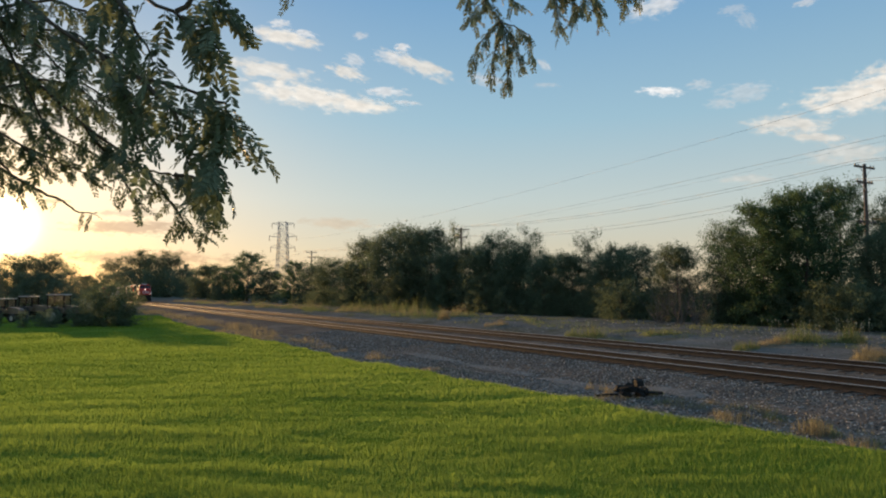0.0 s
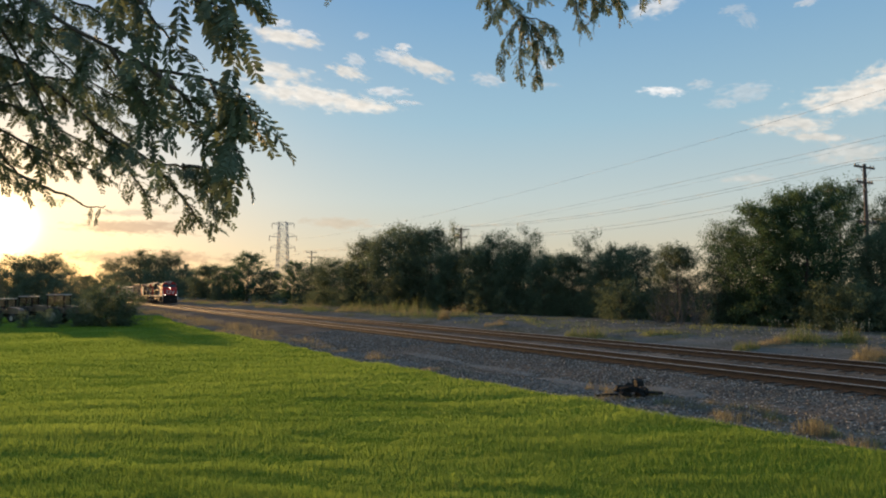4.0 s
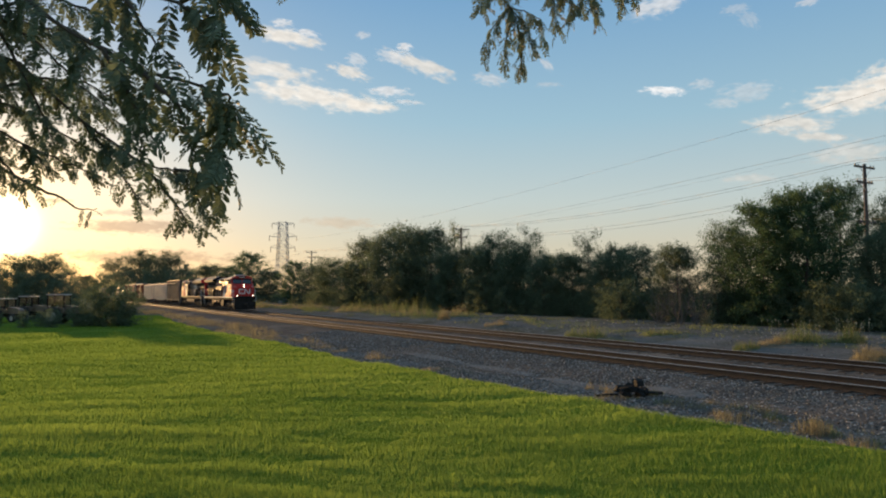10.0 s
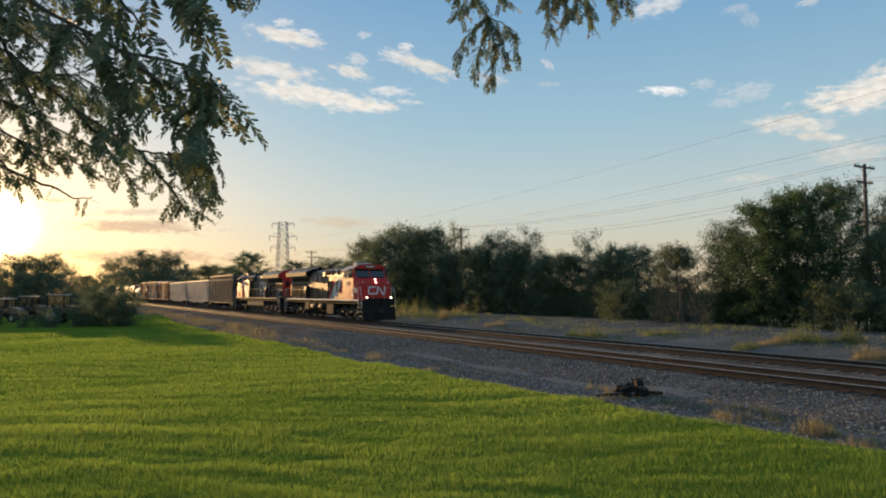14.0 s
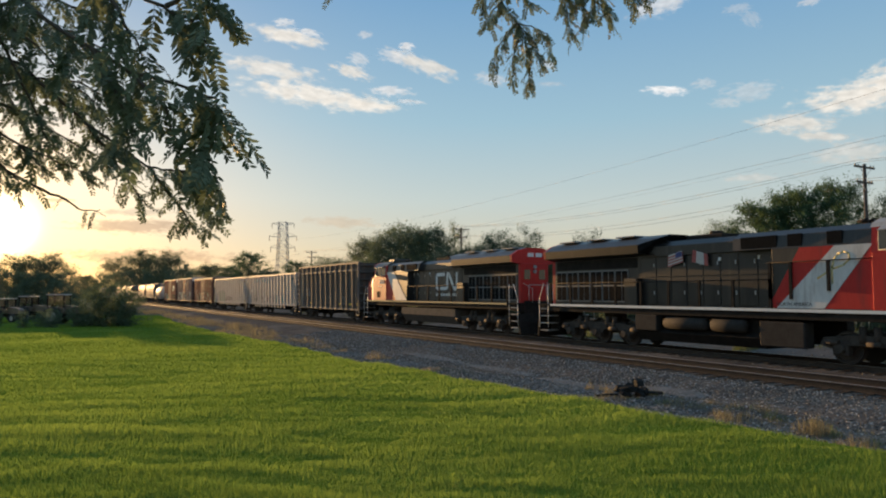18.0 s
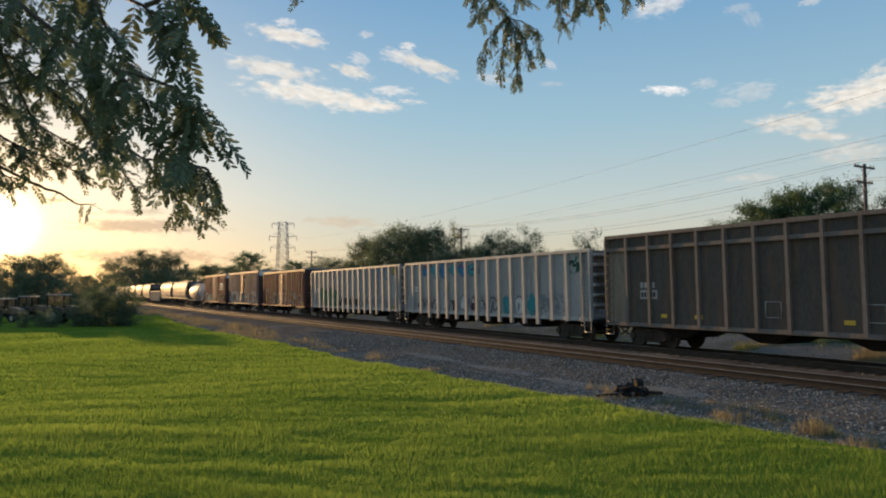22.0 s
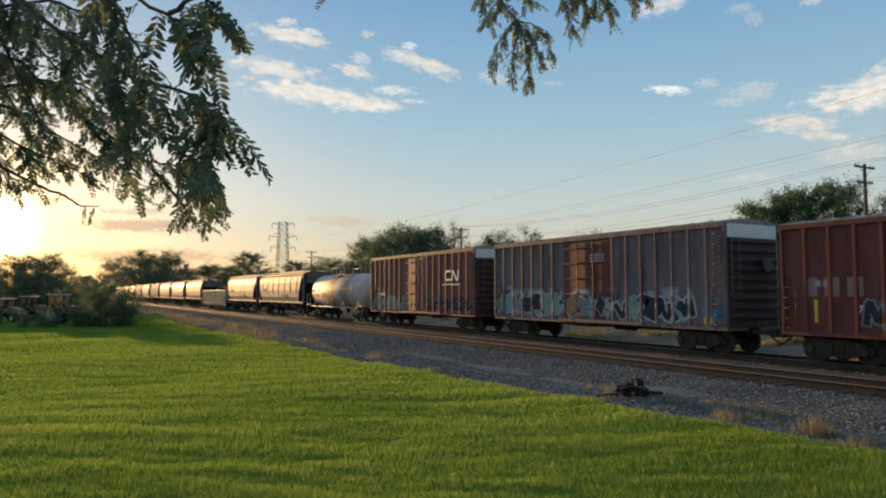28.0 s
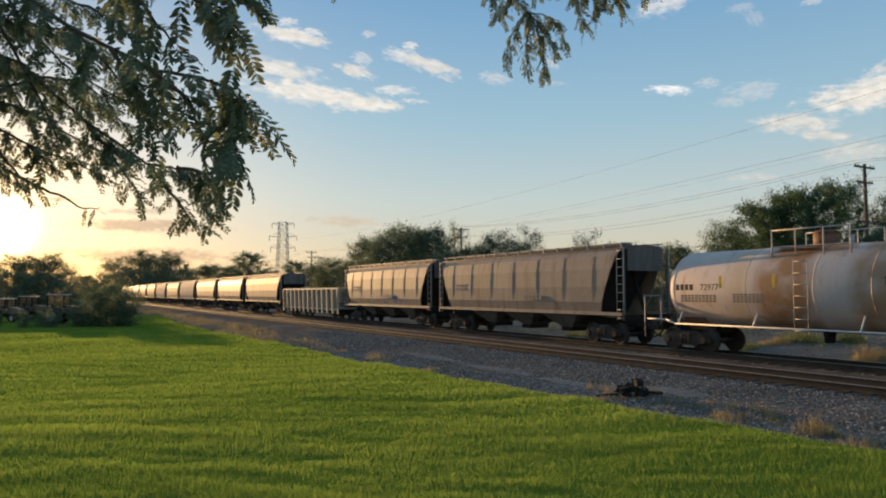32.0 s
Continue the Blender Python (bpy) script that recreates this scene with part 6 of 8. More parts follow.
# sprayed strokes that read as no letters: each run goes through a cell of its own
STROKES = [[(0.0, 0.25), (0.18, 1.0), (0.34, 0.1), (0.52, 0.8), (0.7, 0.0), (1.0, 0.55)], [(0.0, 0.85), (0.45, 1.0), (0.25, 0.5), (0.8, 0.62), (0.55, 0.05), (1.0, 0.15)], [(0.05, 0.0), (0.0, 0.7), (0.4, 1.0), (0.55, 0.35), (0.95, 0.8), (0.9, 0.1)],
           [(0.1, 1.0), (0.0, 0.3), (0.38, 0.0), (0.5, 0.7), (0.85, 0.95), (1.0, 0.3)], [(0.0, 0.1), (0.5, 0.25), (0.1, 0.6), (0.6, 0.95), (0.75, 0.4), (1.0, 0.0)], [(0.0, 0.6), (0.3, 0.05), (0.42, 0.9), (0.75, 0.7), (0.65, 0.2), (1.0, 0.9)]]


def graffiti(car, seed, x0, x1, z0, z1, count, fill, edge, w, y, label):
    """Thick sprayed strokes with an outline on both sides of a car; w is the stroke's width."""
    r2 = random.Random(seed * 7 + int(-x0 * 10))
    cell = (x1 - x0) / count
    runs = []
    for k in range(count):
        shear, drop = r2.uniform(-0.15, 0.15), r2.uniform(-0.1, 0.1)
        runs.append([(x0 + (k - 0.1 + 1.2 * (p + shear * q)) * cell + r2.uniform(-0.04, 0.04), z0 + (z1 - z0) * min(1.08, max(0.0, q * 0.92 + drop)) + r2.uniform(-0.04, 0.04)) for p, q in r2.choice(STROKES)])
        if r2.random() < 0.5:
            runs[-1] = [(2 * x0 + (2 * k + 1) * cell - p, q) for p, q in runs[-1]]
    for _ in range(2):          # round the corners of the strokes
        runs = [run[:1] + [(a[0] + (b[0] - a[0]) * f_, a[1] + (b[1] - a[1]) * f_) for a, b in zip(run, run[1:]) for f_ in (0.25, 0.75)] + run[-1:] for run in runs]
    for s in (-1, 1):
        for name, colour, wide, lift in (("sprayed_outline", edge, w + 0.12, 0.004), ("sprayed_stroke", fill, w, 0.012)):
            if colour is None:
                continue
            g, step = G(), 0
            for run in runs:
                for (ax, az), (bx_, bz) in zip(run, run[1:]):
                    ln = math.hypot(bx_ - ax, bz - az) + 1e-6
                    ux, uz = (bx_ - ax) / ln * wide / 2, (bz - az) / ln * wide / 2
                    yy = s * (y + lift + 0.0004 * (step % 12))
                    step += 1
                    g.add([(ax - ux * 0.8 - uz, yy, az - uz * 0.8 + ux), (bx_ + ux * 0.8 - uz, yy, bz + uz * 0.8 + ux), (bx_ + ux * 0.8 + uz, yy, bz + uz * 0.8 - ux), (ax - ux * 0.8 + uz, yy, az - uz * 0.8 - ux)], [(0, 1, 2, 3)])
            tagged(part(name, g, colour, car, label), kind="stuff")


def bubbles(car, seed, y, rows):
    """Filled, uneven sprayed shapes with an outline on both sides of a car: x, z, half width, half height, corners' pull, fill, edge."""
    r2 = random.Random(seed)
    for q, (x, z, rx, rz, pull, fill, edge, label) in enumerate(rows):
        turn, lump = r2.uniform(0, 6.28), [r2.uniform(0.82, 1.12) for _ in range(7)]
        ring = []
        for k in range(28):
            a = k / 28 * 2 * math.pi
            f_ = k / 4
            f0, f1 = lump[int(f_) % 7], lump[(int(f_) + 1) % 7]
            rad = (f0 + (f1 - f0) * (f_ - int(f_))) * (1 + pull * math.cos(4 * a + turn))
            ring.append((math.cos(a) * rad, math.sin(a) * rad))
        for s in (-1, 1):
            for name, colour, grow, lift in (("sprayed_outline", edge, 0.05, 0.005), ("sprayed_shape", fill, 0.0, 0.013)):
                if colour is None:
                    continue
                yy = s * (y + lift + 0.0015 * (q % 4))
                g = G().add([(x, yy, z)] + [(x + a * (rx + grow), yy, z + b * (rz + grow)) for a, b in ring], [(0, k + 1, (k + 1) % 28 + 1) for k in range(28)])
                tagged(part(name, g, colour, car, label), kind="stuff")


def spray(name, r, g, b):
    return mat("spray_" + name, rgb(r * 0.8, g * 0.8, b * 0.8), rgb(r, g, b), 2.5, 0.65, fine=6, dirt=rgb(r * 0.45 + 0.03, g * 0.45 + 0.03, b * 0.45 + 0.03), dirt_amount=0.45, dirt_scale=2.0, spec=0.2)


S_LINE = spray("bright_white", 0.6, 0.6, 0.58)
S_WHITE, S_GREY, S_BLACK, S_TEAL = spray("white", 0.38, 0.38, 0.38), spray("grey", 0.24, 0.24, 0.255), spray("black", 0.04, 0.04, 0.045), spray("teal", 0.04, 0.26, 0.29)
S_GREEN, S_DGREEN, S_BLUE, S_PALE = spray("green", 0.035, 0.22, 0.13), spray("dark_green", 0.02, 0.07, 0.05), spray("blue", 0.06, 0.2, 0.36), spray("pale_green", 0.34, 0.37, 0.32)
TAGS_A = [(-9.5, -8.45, 1.2, 2.2, 1, S_WHITE, S_BLACK, 0.2, 1.425, "white sprayed stroke with black edge"), (-18.2, -15.2, 1.3, 1.95, 6, None, S_BLACK, -0.05, 1.425, "thin black sprayed scrawl"), (-10.1, -9.6, 1.3, 1.9, 1, None, S_BLACK, -0.05, 1.425, "thin black sprayed scrawl"), (-4.5, -3.2, 1.5, 2.2, 2, None, S_GREY, 0.0, 1.425, "thin grey sprayed scrawl"),
          (-2.3, -1.6, 3.4, 3.95, 1, S_DGREEN, None, 0.14, 1.438, "dark green sprayed squiggle")]
TAGS_B = [(-17.2, -12.9, 1.15, 2.55, 5, S_GREEN, S_DGREEN, 0.5, 1.425, "broad green sprayed strokes"), (-12.6, -8.1, 1.2, 1.9, 6, S_BLACK, S_LINE, 0.3, 1.425, "black sprayed strokes edged in white"), (-7.6, -2.2, 1.3, 2.2, 7, None, S_GREY, -0.05, 1.425, "thin grey sprayed scrawl")]
TAGS_K = [(-13.2, -10.6, 1.15, 2.2, 3, S_BLACK, S_GREY, 0.2, 1.443, "black and grey sprayed strokes"), (-6.6, -1.6, 1.15, 2.3, 6, None, S_GREY, -0.06, 1.443, "thin grey sprayed scrawl")]
TAGS_G = [(-6.8, -2.8, 1.15, 2.3, 4, S_BLACK, S_LINE, 0.26, 1.443, "dark sprayed strokes edged in white")]
TAGS_C = [(-15.9, -10.6, 1.1, 1.95, 7, S_PALE, S_GREY, 0.18, 1.443, "pale sprayed strokes"), (-7.2, -1.5, 1.15, 2.05, 6, S_BLACK, S_GREY, 0.2, 1.443, "black sprayed strokes edged in white")]
S_SKY, S_CYAN, S_PURPLE, S_RED, S_MAROON, S_GOLD, S_MIST = spray("sky_blue", 0.055, 0.23, 0.42), spray("cyan", 0.07, 0.33, 0.38), spray("purple", 0.12, 0.05, 0.13), spray("red", 0.3, 0.07, 0.08), spray("maroon", 0.075, 0.035, 0.045), spray("gold", 0.36, 0.27, 0.06), spray("misty_blue", 0.27, 0.34, 0.37)
LETTER = "blue and teal sprayed bubble shape with purple edge"
BUBBLES_A = [(-16.75, 3.8, 0.56, 0.42, 0.12, S_SKY, S_PURPLE, LETTER), (-16.8, 4.08, 0.4, 0.13, 0.05, S_RED, None, "red sprayed patch"), (-15.6, 3.78, 0.58, 0.42, 0.2, S_CYAN, S_PURPLE, LETTER), (-14.45, 3.74, 0.6, 0.45, 0.06, S_SKY, S_PURPLE, LETTER), (-14.45, 3.78, 0.3, 0.07, 0.0, S_RED, None, "red sprayed slit"),
             (-13.25, 3.78, 0.62, 0.38, 0.16, S_CYAN, S_PURPLE, LETTER), (-12.1, 3.74, 0.62, 0.42, 0.1, S_SKY, S_PURPLE, LETTER), (-12.3, 3.92, 0.12, 0.09, 0.0, S_RED, None, "red sprayed dot"), (-10.95, 3.72, 0.6, 0.4, 0.08, S_CYAN, S_PURPLE, LETTER), (-11.05, 3.72, 0.26, 0.06, 0.0, S_MAROON, None, "dark sprayed slit"),
             (-14.2, 1.65, 0.4, 0.44, 0.2, S_LINE, S_MAROON, "white sprayed shape edged in maroon"), (-13.15, 1.6, 0.4, 0.42, 0.28, S_MAROON, S_LINE, "maroon sprayed star"), (-12.0, 1.7, 0.42, 0.46, 0.16, S_LINE, S_MAROON, "white sprayed shape edged in maroon"), (-10.85, 1.68, 0.4, 0.44, 0.1, S_MAROON, S_PURPLE, "maroon sprayed block"),
             (-10.98, 1.85, 0.09, 0.17, 0.0, S_LINE, None, "white sprayed dash"), (-10.72, 1.82, 0.08, 0.15, 0.0, S_LINE, None, "white sprayed dash"), (-7.6, 1.65, 0.34, 0.55, 0.15, S_TEAL, None, "teal sprayed block"), (-5.28, 1.72, 0.4, 0.58, 0.12, S_TEAL, None, "teal sprayed block"), (-6.4, 1.6, 0.33, 0.48, 0.08, S_LINE, S_BLACK, "white sprayed ring with black edge"),
             (-6.4, 1.6, 0.1, 0.22, 0.0, S_GREY, None, "grey sprayed dash")]
BUBBLES_B = [(-5.2, 3.76, 0.42, 0.38, 0.14, S_MIST, S_BLUE, "grey sprayed bubble shape edged in blue"), (-4.1, 3.74, 0.42, 0.4, 0.06, S_MIST, S_BLUE, "grey sprayed bubble shape edged in blue"), (-4.05, 3.8, 0.16, 0.16, 0.0, S_GREY, S_BLUE, "grey sprayed dot edged in blue"), (-3.0, 3.74, 0.42, 0.42, 0.1, S_MIST, S_BLUE, "grey sprayed bubble shape edged in blue"),
             (-3.0, 3.72, 0.26, 0.05, 0.0, S_BLUE, None, "blue sprayed slit"), (-1.75, 3.88, 0.34, 0.3, 0.14, S_GOLD, S_GREY, "dull gold sprayed patch"), (-1.9, 1.25, 0.32, 0.12, 0.05, S_GOLD, None, "dull gold sprayed patch")]
BUBBLES_G = [(-15.1, 1.75, 0.85, 0.55, 0.16, S_MIST, S_LINE, "misty blue sprayed shape edged in white"), (-16.1, 1.6, 0.3, 0.42, 0.2, S_PALE, S_GREY, "pale green sprayed shape"), (-14.0, 1.6, 0.3, 0.4, 0.2, S_GREY, S_LINE, "grey sprayed shape edged in white"), (-13.1, 1.8, 0.9, 0.42, 0.24, S_BLACK, S_LINE, "black sprayed shape edged in white"), (-11.7, 1.7, 0.85, 0.6, 0.18, S_PALE, S_LINE, "pale green sprayed shape edged in white"),
             (-12.6, 1.4, 0.35, 0.25, 0.2, S_MIST, S_LINE, "misty blue sprayed shape edged in white"), (-4.9, 1.75, 0.7, 0.45, 0.18, S_BLACK, S_LINE, "black sprayed shape edged in white"), (-5.9, 1.65, 0.5, 0.45, 0.22, S_PALE, S_GREY, "pale green sprayed shape"), (-3.7, 1.6, 0.45, 0.45, 0.22, S_MIST, S_LINE, "misty blue sprayed shape edged in white")]
BUBBLES_DOOR = [(-9.9, 1.75, 0.42, 0.45, 0.2, S_BLACK, S_GREY, "black sprayed shape edged in grey"), (-9.25, 1.8, 0.32, 0.36, 0.2, S_GREY, S_LINE, "grey sprayed shape edged in white"), (-8.55, 1.7, 0.42, 0.5, 0.24, S_MIST, S_BLACK, "misty blue sprayed shape with dark edge"), (-7.9, 1.75, 0.3, 0.42, 0.2, S_BLACK, S_LINE, "black sprayed shape edged in white"), (-7.5, 1.65, 0.25, 0.4, 0.2, S_PALE, S_GREY, "pale green sprayed shape"),
                (-8.9, 1.32, 0.7, 0.12, 0.1, S_GREY, S_BLACK, "grey sprayed dash")]

SPEED, CARS = 11.0, []


def marks_k(top, x0, x1, mid):
    for s in (-1, 1):
        for k in range(3):
            x = x0 + 0.78 + k * 0.74 if s < 0 else x1 - 3.2 + k * 0.74
            part("lettering_block", G().box(x, min(s * 1.443, s * 1.452), 2.2, x + 0.5, max(s * 1.443, s * 1.452), 2.82, 0.01), M_MAUVE, top, "faded mauve lettering block")
        lettering("70", 0.5, x0 + 2.75 if s < 0 else x1 - 3.05, s * 1.45, 1.58, M_WHITE, top, s)
        part("yellow_bar", G().box(x0 + 1.15, min(s * 1.443, s * 1.452), 1.35, x0 + 1.27, max(s * 1.443, s * 1.452), 2.1), M_YELLOW, top)


def marks_c(top, x0, x1, mid):
    for s in (-1, 1):
        x = x1 - 3.4
        part("emblem", emblem(0, 1.66, 3.08, 3.72, lambda u, z, d: ((x + u) if s < 0 else (x0 + 5 - u), s * (1.548 + 0.01 * d), z)), M_WHITE, top, "white emblem shape")
        lettering("40 58 65", 0.3, x0 + 2.1 if s < 0 else x1 - 2.1, s * 1.545, 2.12, M_WHITE, top, s, stretch=1.25)
        part("lettering", bars(G(), x - 0.4, x + 1.9, s * 1.553, 2.8, 2.92, 9), M_WHITE, top)


def add(made, c0, flip=False):
    top, L = made
    CARS.append((top, c0, L, flip))


def marks_g(top, x0, x1, mid):
    for s in (-1, 1):
        part("door_print", bars(G(), mid + 0.3, mid + 1.3, s * 1.476, 3.75, 4.15, 8, rows=3), M_PALEMARK, top, "faded white print on the door")
        part("blue_label", G().box(x1 - 0.55, min(s * 1.44, s * 1.448), 1.35, x1 - 0.2, max(s * 1.44, s * 1.448), 1.75), S_BLUE, top, "small blue label")


add(locomotive("lead diesel locomotive, red cab, black hood, headlights lit", RED, HOOD, ROOFG, RED, FLASH, M_WHITE, "3233", side_front, True), 19.78)
add(locomotive("second diesel locomotive running backwards, faded red nose, weathered black hood", ORANGE, HOOD2, HOOD2, RED, FLASH, M_CREAM, "3088", side_rear, False), 21.844, True)
add(open_hopper("dark brown high-sided open hopper car with steel posts", 16.25, BROWN, BROWNRIB, BROWN, 0.95, 4.78, 13, True, inset=0.44), 23.855)
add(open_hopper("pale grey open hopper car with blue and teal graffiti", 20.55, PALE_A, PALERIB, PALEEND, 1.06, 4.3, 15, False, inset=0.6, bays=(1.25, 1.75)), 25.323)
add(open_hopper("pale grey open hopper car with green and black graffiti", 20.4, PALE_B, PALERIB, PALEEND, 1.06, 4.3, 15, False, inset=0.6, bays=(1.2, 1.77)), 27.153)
add(boxcar("dark red boxcar with faded lettering blocks and graffiti", 17.27, BOX_K, BOX_K, BOXEND, marks_k, False, zt=4.62), 29.036)
add(boxcar("weathered mauve-grey boxcar with red door and silver graffiti", 17.6, BOX_G, DOOR_R, BOXEND, marks_g, back=1.07), 30.606)
add(boxcar("brown-red boxcar with white emblem and graffiti along its foot", 17.3, BOX_C, BOX_C, BOXEND, marks_c, front=1.06), 32.206)
add(tank_car("white tank car with rust-brown stains and top platform", 15.03), 33.779)
add(covered_hopper("tan-grey covered hopper car with curved sides", 17.65, HOP_A, HOPROOF, inset=0.55), 35.146)
add(covered_hopper("pale cream covered hopper car with faint graffiti", 16.5, HOP_B, HOPROOF, inset=0.6), 36.75)
add(open_hopper("low tan gondola car with pale posts", 17.38, GON, GONRIB, GON, 0.85, 2.7, 13, False, "gondola_car", "gondola"), 38.25)
c = 39.83
for q, (m_, lb) in enumerate([(HOP_A, "tan-grey"), (HOP_B, "pale cream"), (HOP_A, "tan-grey"), (HOP_C, "blue-grey"), (HOP_D, "dull white"), (HOP_C, "blue-grey"), (HOP_D, "dull white"), (HOP_A, "tan-grey"), (HOP_B, "pale cream"), (HOP_A, "tan-grey"), (HOP_D, "dull white")]):
    add(covered_hopper(lb + " covered hopper car far back in the train", 1.53 * SPEED, m_, HOPROOF, False), c)
    c += 1.53
for car, tags in ((CARS[3][0], TAGS_A), (CARS[4][0], TAGS_B), (CARS[5][0], TAGS_K), (CARS[6][0], TAGS_G), (CARS[7][0], TAGS_C)):
    for q, tag in enumerate(tags):
        graffiti(car, q + len(tags), *tag)
for car, seed, y, rows in ((CARS[3][0], 5, 1.438, BUBBLES_A), (CARS[4][0], 8, 1.438, BUBBLES_B), (CARS[6][0], 3, 1.443, BUBBLES_G), (CARS[6][0], 4, 1.478, BUBBLES_DOOR)):
    bubbles(car, seed, y, rows)


# ---- clouds: a far thin layer that drifts slowly ----
def cloud_material(seed, colour, strength, thick, grain):
    m = bpy.data.materials.new("cloud")
    m.use_nodes = True
    n, l = m.node_tree.nodes, m.node_tree.links
    n.clear()
    out, mix, tr, em = n.new("ShaderNodeOutputMaterial"), n.new("ShaderNodeMixShader"), n.new("ShaderNodeBsdfTransparent"), n.new("ShaderNodeEmission")
    em.inputs["Color"].default_value, em.inputs["Strength"].default_value = colour, strength
    tc, mp = n.new("ShaderNodeTexCoord"), n.new("ShaderNodeMapping")
    l.new(tc.outputs["Generated"], mp.inputs[0])
    mp.inputs["Location"].default_value, mp.inputs["Scale"].default_value = (-1, -1, 0), (2, 2, 0)
    grad = n.new("ShaderNodeVectorMath")
    grad.operation = "LENGTH"
    l.new(mp.outputs[0], grad.inputs[0])
    fall = n.new("ShaderNodeMapRange")
    fall.inputs["From Min"].default_value, fall.inputs["From Max"].default_value = 1.0, 0.1
    l.new(grad.outputs["Value"], fall.inputs["Value"])
    nm, nz = n.new("ShaderNodeMapping"), n.new("ShaderNodeTexNoise")
    l.new(tc.outputs["Object"], nm.inputs[0])
    nm.inputs["Location"].default_value, nm.inputs["Scale"].default_value, nm.inputs["Rotation"].default_value = (seed * 91.0, seed * 37.0, 0), (0.0085 * grain, 0.02 * grain, 0), (0, 0, 0.25)
    nz.inputs["Scale"].default_value, nz.inputs["Detail"].default_value, nz.inputs["Roughness"].default_value = 1.5, 7, 0.55
    l.new(nm.outputs[0], nz.inputs["Vector"])
    lit, fine = n.new("ShaderNodeMapRange"), n.new("ShaderNodeTexNoise")      # folds in the cloud, brighter and greyer
    fine.inputs["Scale"].default_value, fine.inputs["Detail"].default_value = 1.6, 4
    l.new(nm.outputs[0], fine.inputs["Vector"]), l.new(fine.outputs["Fac"], lit.inputs["Value"])
    lit.inputs["From Min"].default_value, lit.inputs["From Max"].default_value = 0.35, 0.68
    lit.inputs["To Min"].default_value, lit.inputs["To Max"].default_value = strength * 0.84, strength * 1.08
    l.new(lit.outputs[0], em.inputs["Strength"])
    add_ = n.new("ShaderNodeMath")
    add_.operation = "MULTIPLY_ADD"
    add_.inputs[1].default_value = 0.6
    l.new(fall.outputs[0], add_.inputs[0]), l.new(nz.outputs["Fac"], add_.inputs[2])
    al = n.new("ShaderNodeMapRange")
    al.interpolation_type = "SMOOTHSTEP"
    al.inputs["From Min"].default_value, al.inputs["From Max"].default_value, al.inputs["To Max"].default_value = 0.64, 1.02, thick
    l.new(add_.outputs[0], al.inputs["Value"])
    edge = n.new("ShaderNodeMapRange")
    edge.inputs["From Min"].default_value, edge.inputs["From Max"].default_value = 0.0, 0.2
    l.new(fall.outputs[0], edge.inputs["Value"])
    both = n.new("ShaderNodeMath")
    both.operation = "MULTIPLY"
    l.new(al.outputs[0], both.inputs[0]), l.new(edge.outputs[0], both.inputs[1])
    l.new(both.outputs[0], mix.inputs[0]), l.new(tr.outputs[0], mix.inputs[1]), l.new(em.outputs[0], mix.inputs[2])
    l.new(mix.outputs[0], out.inputs["Surface"])
    return m


CLOUDS = []
WARM, PALE, LOW = (1.0, 0.93, 0.83, 1), (0.96, 0.95, 0.94, 1), (1.0, 0.74, 0.5, 1)
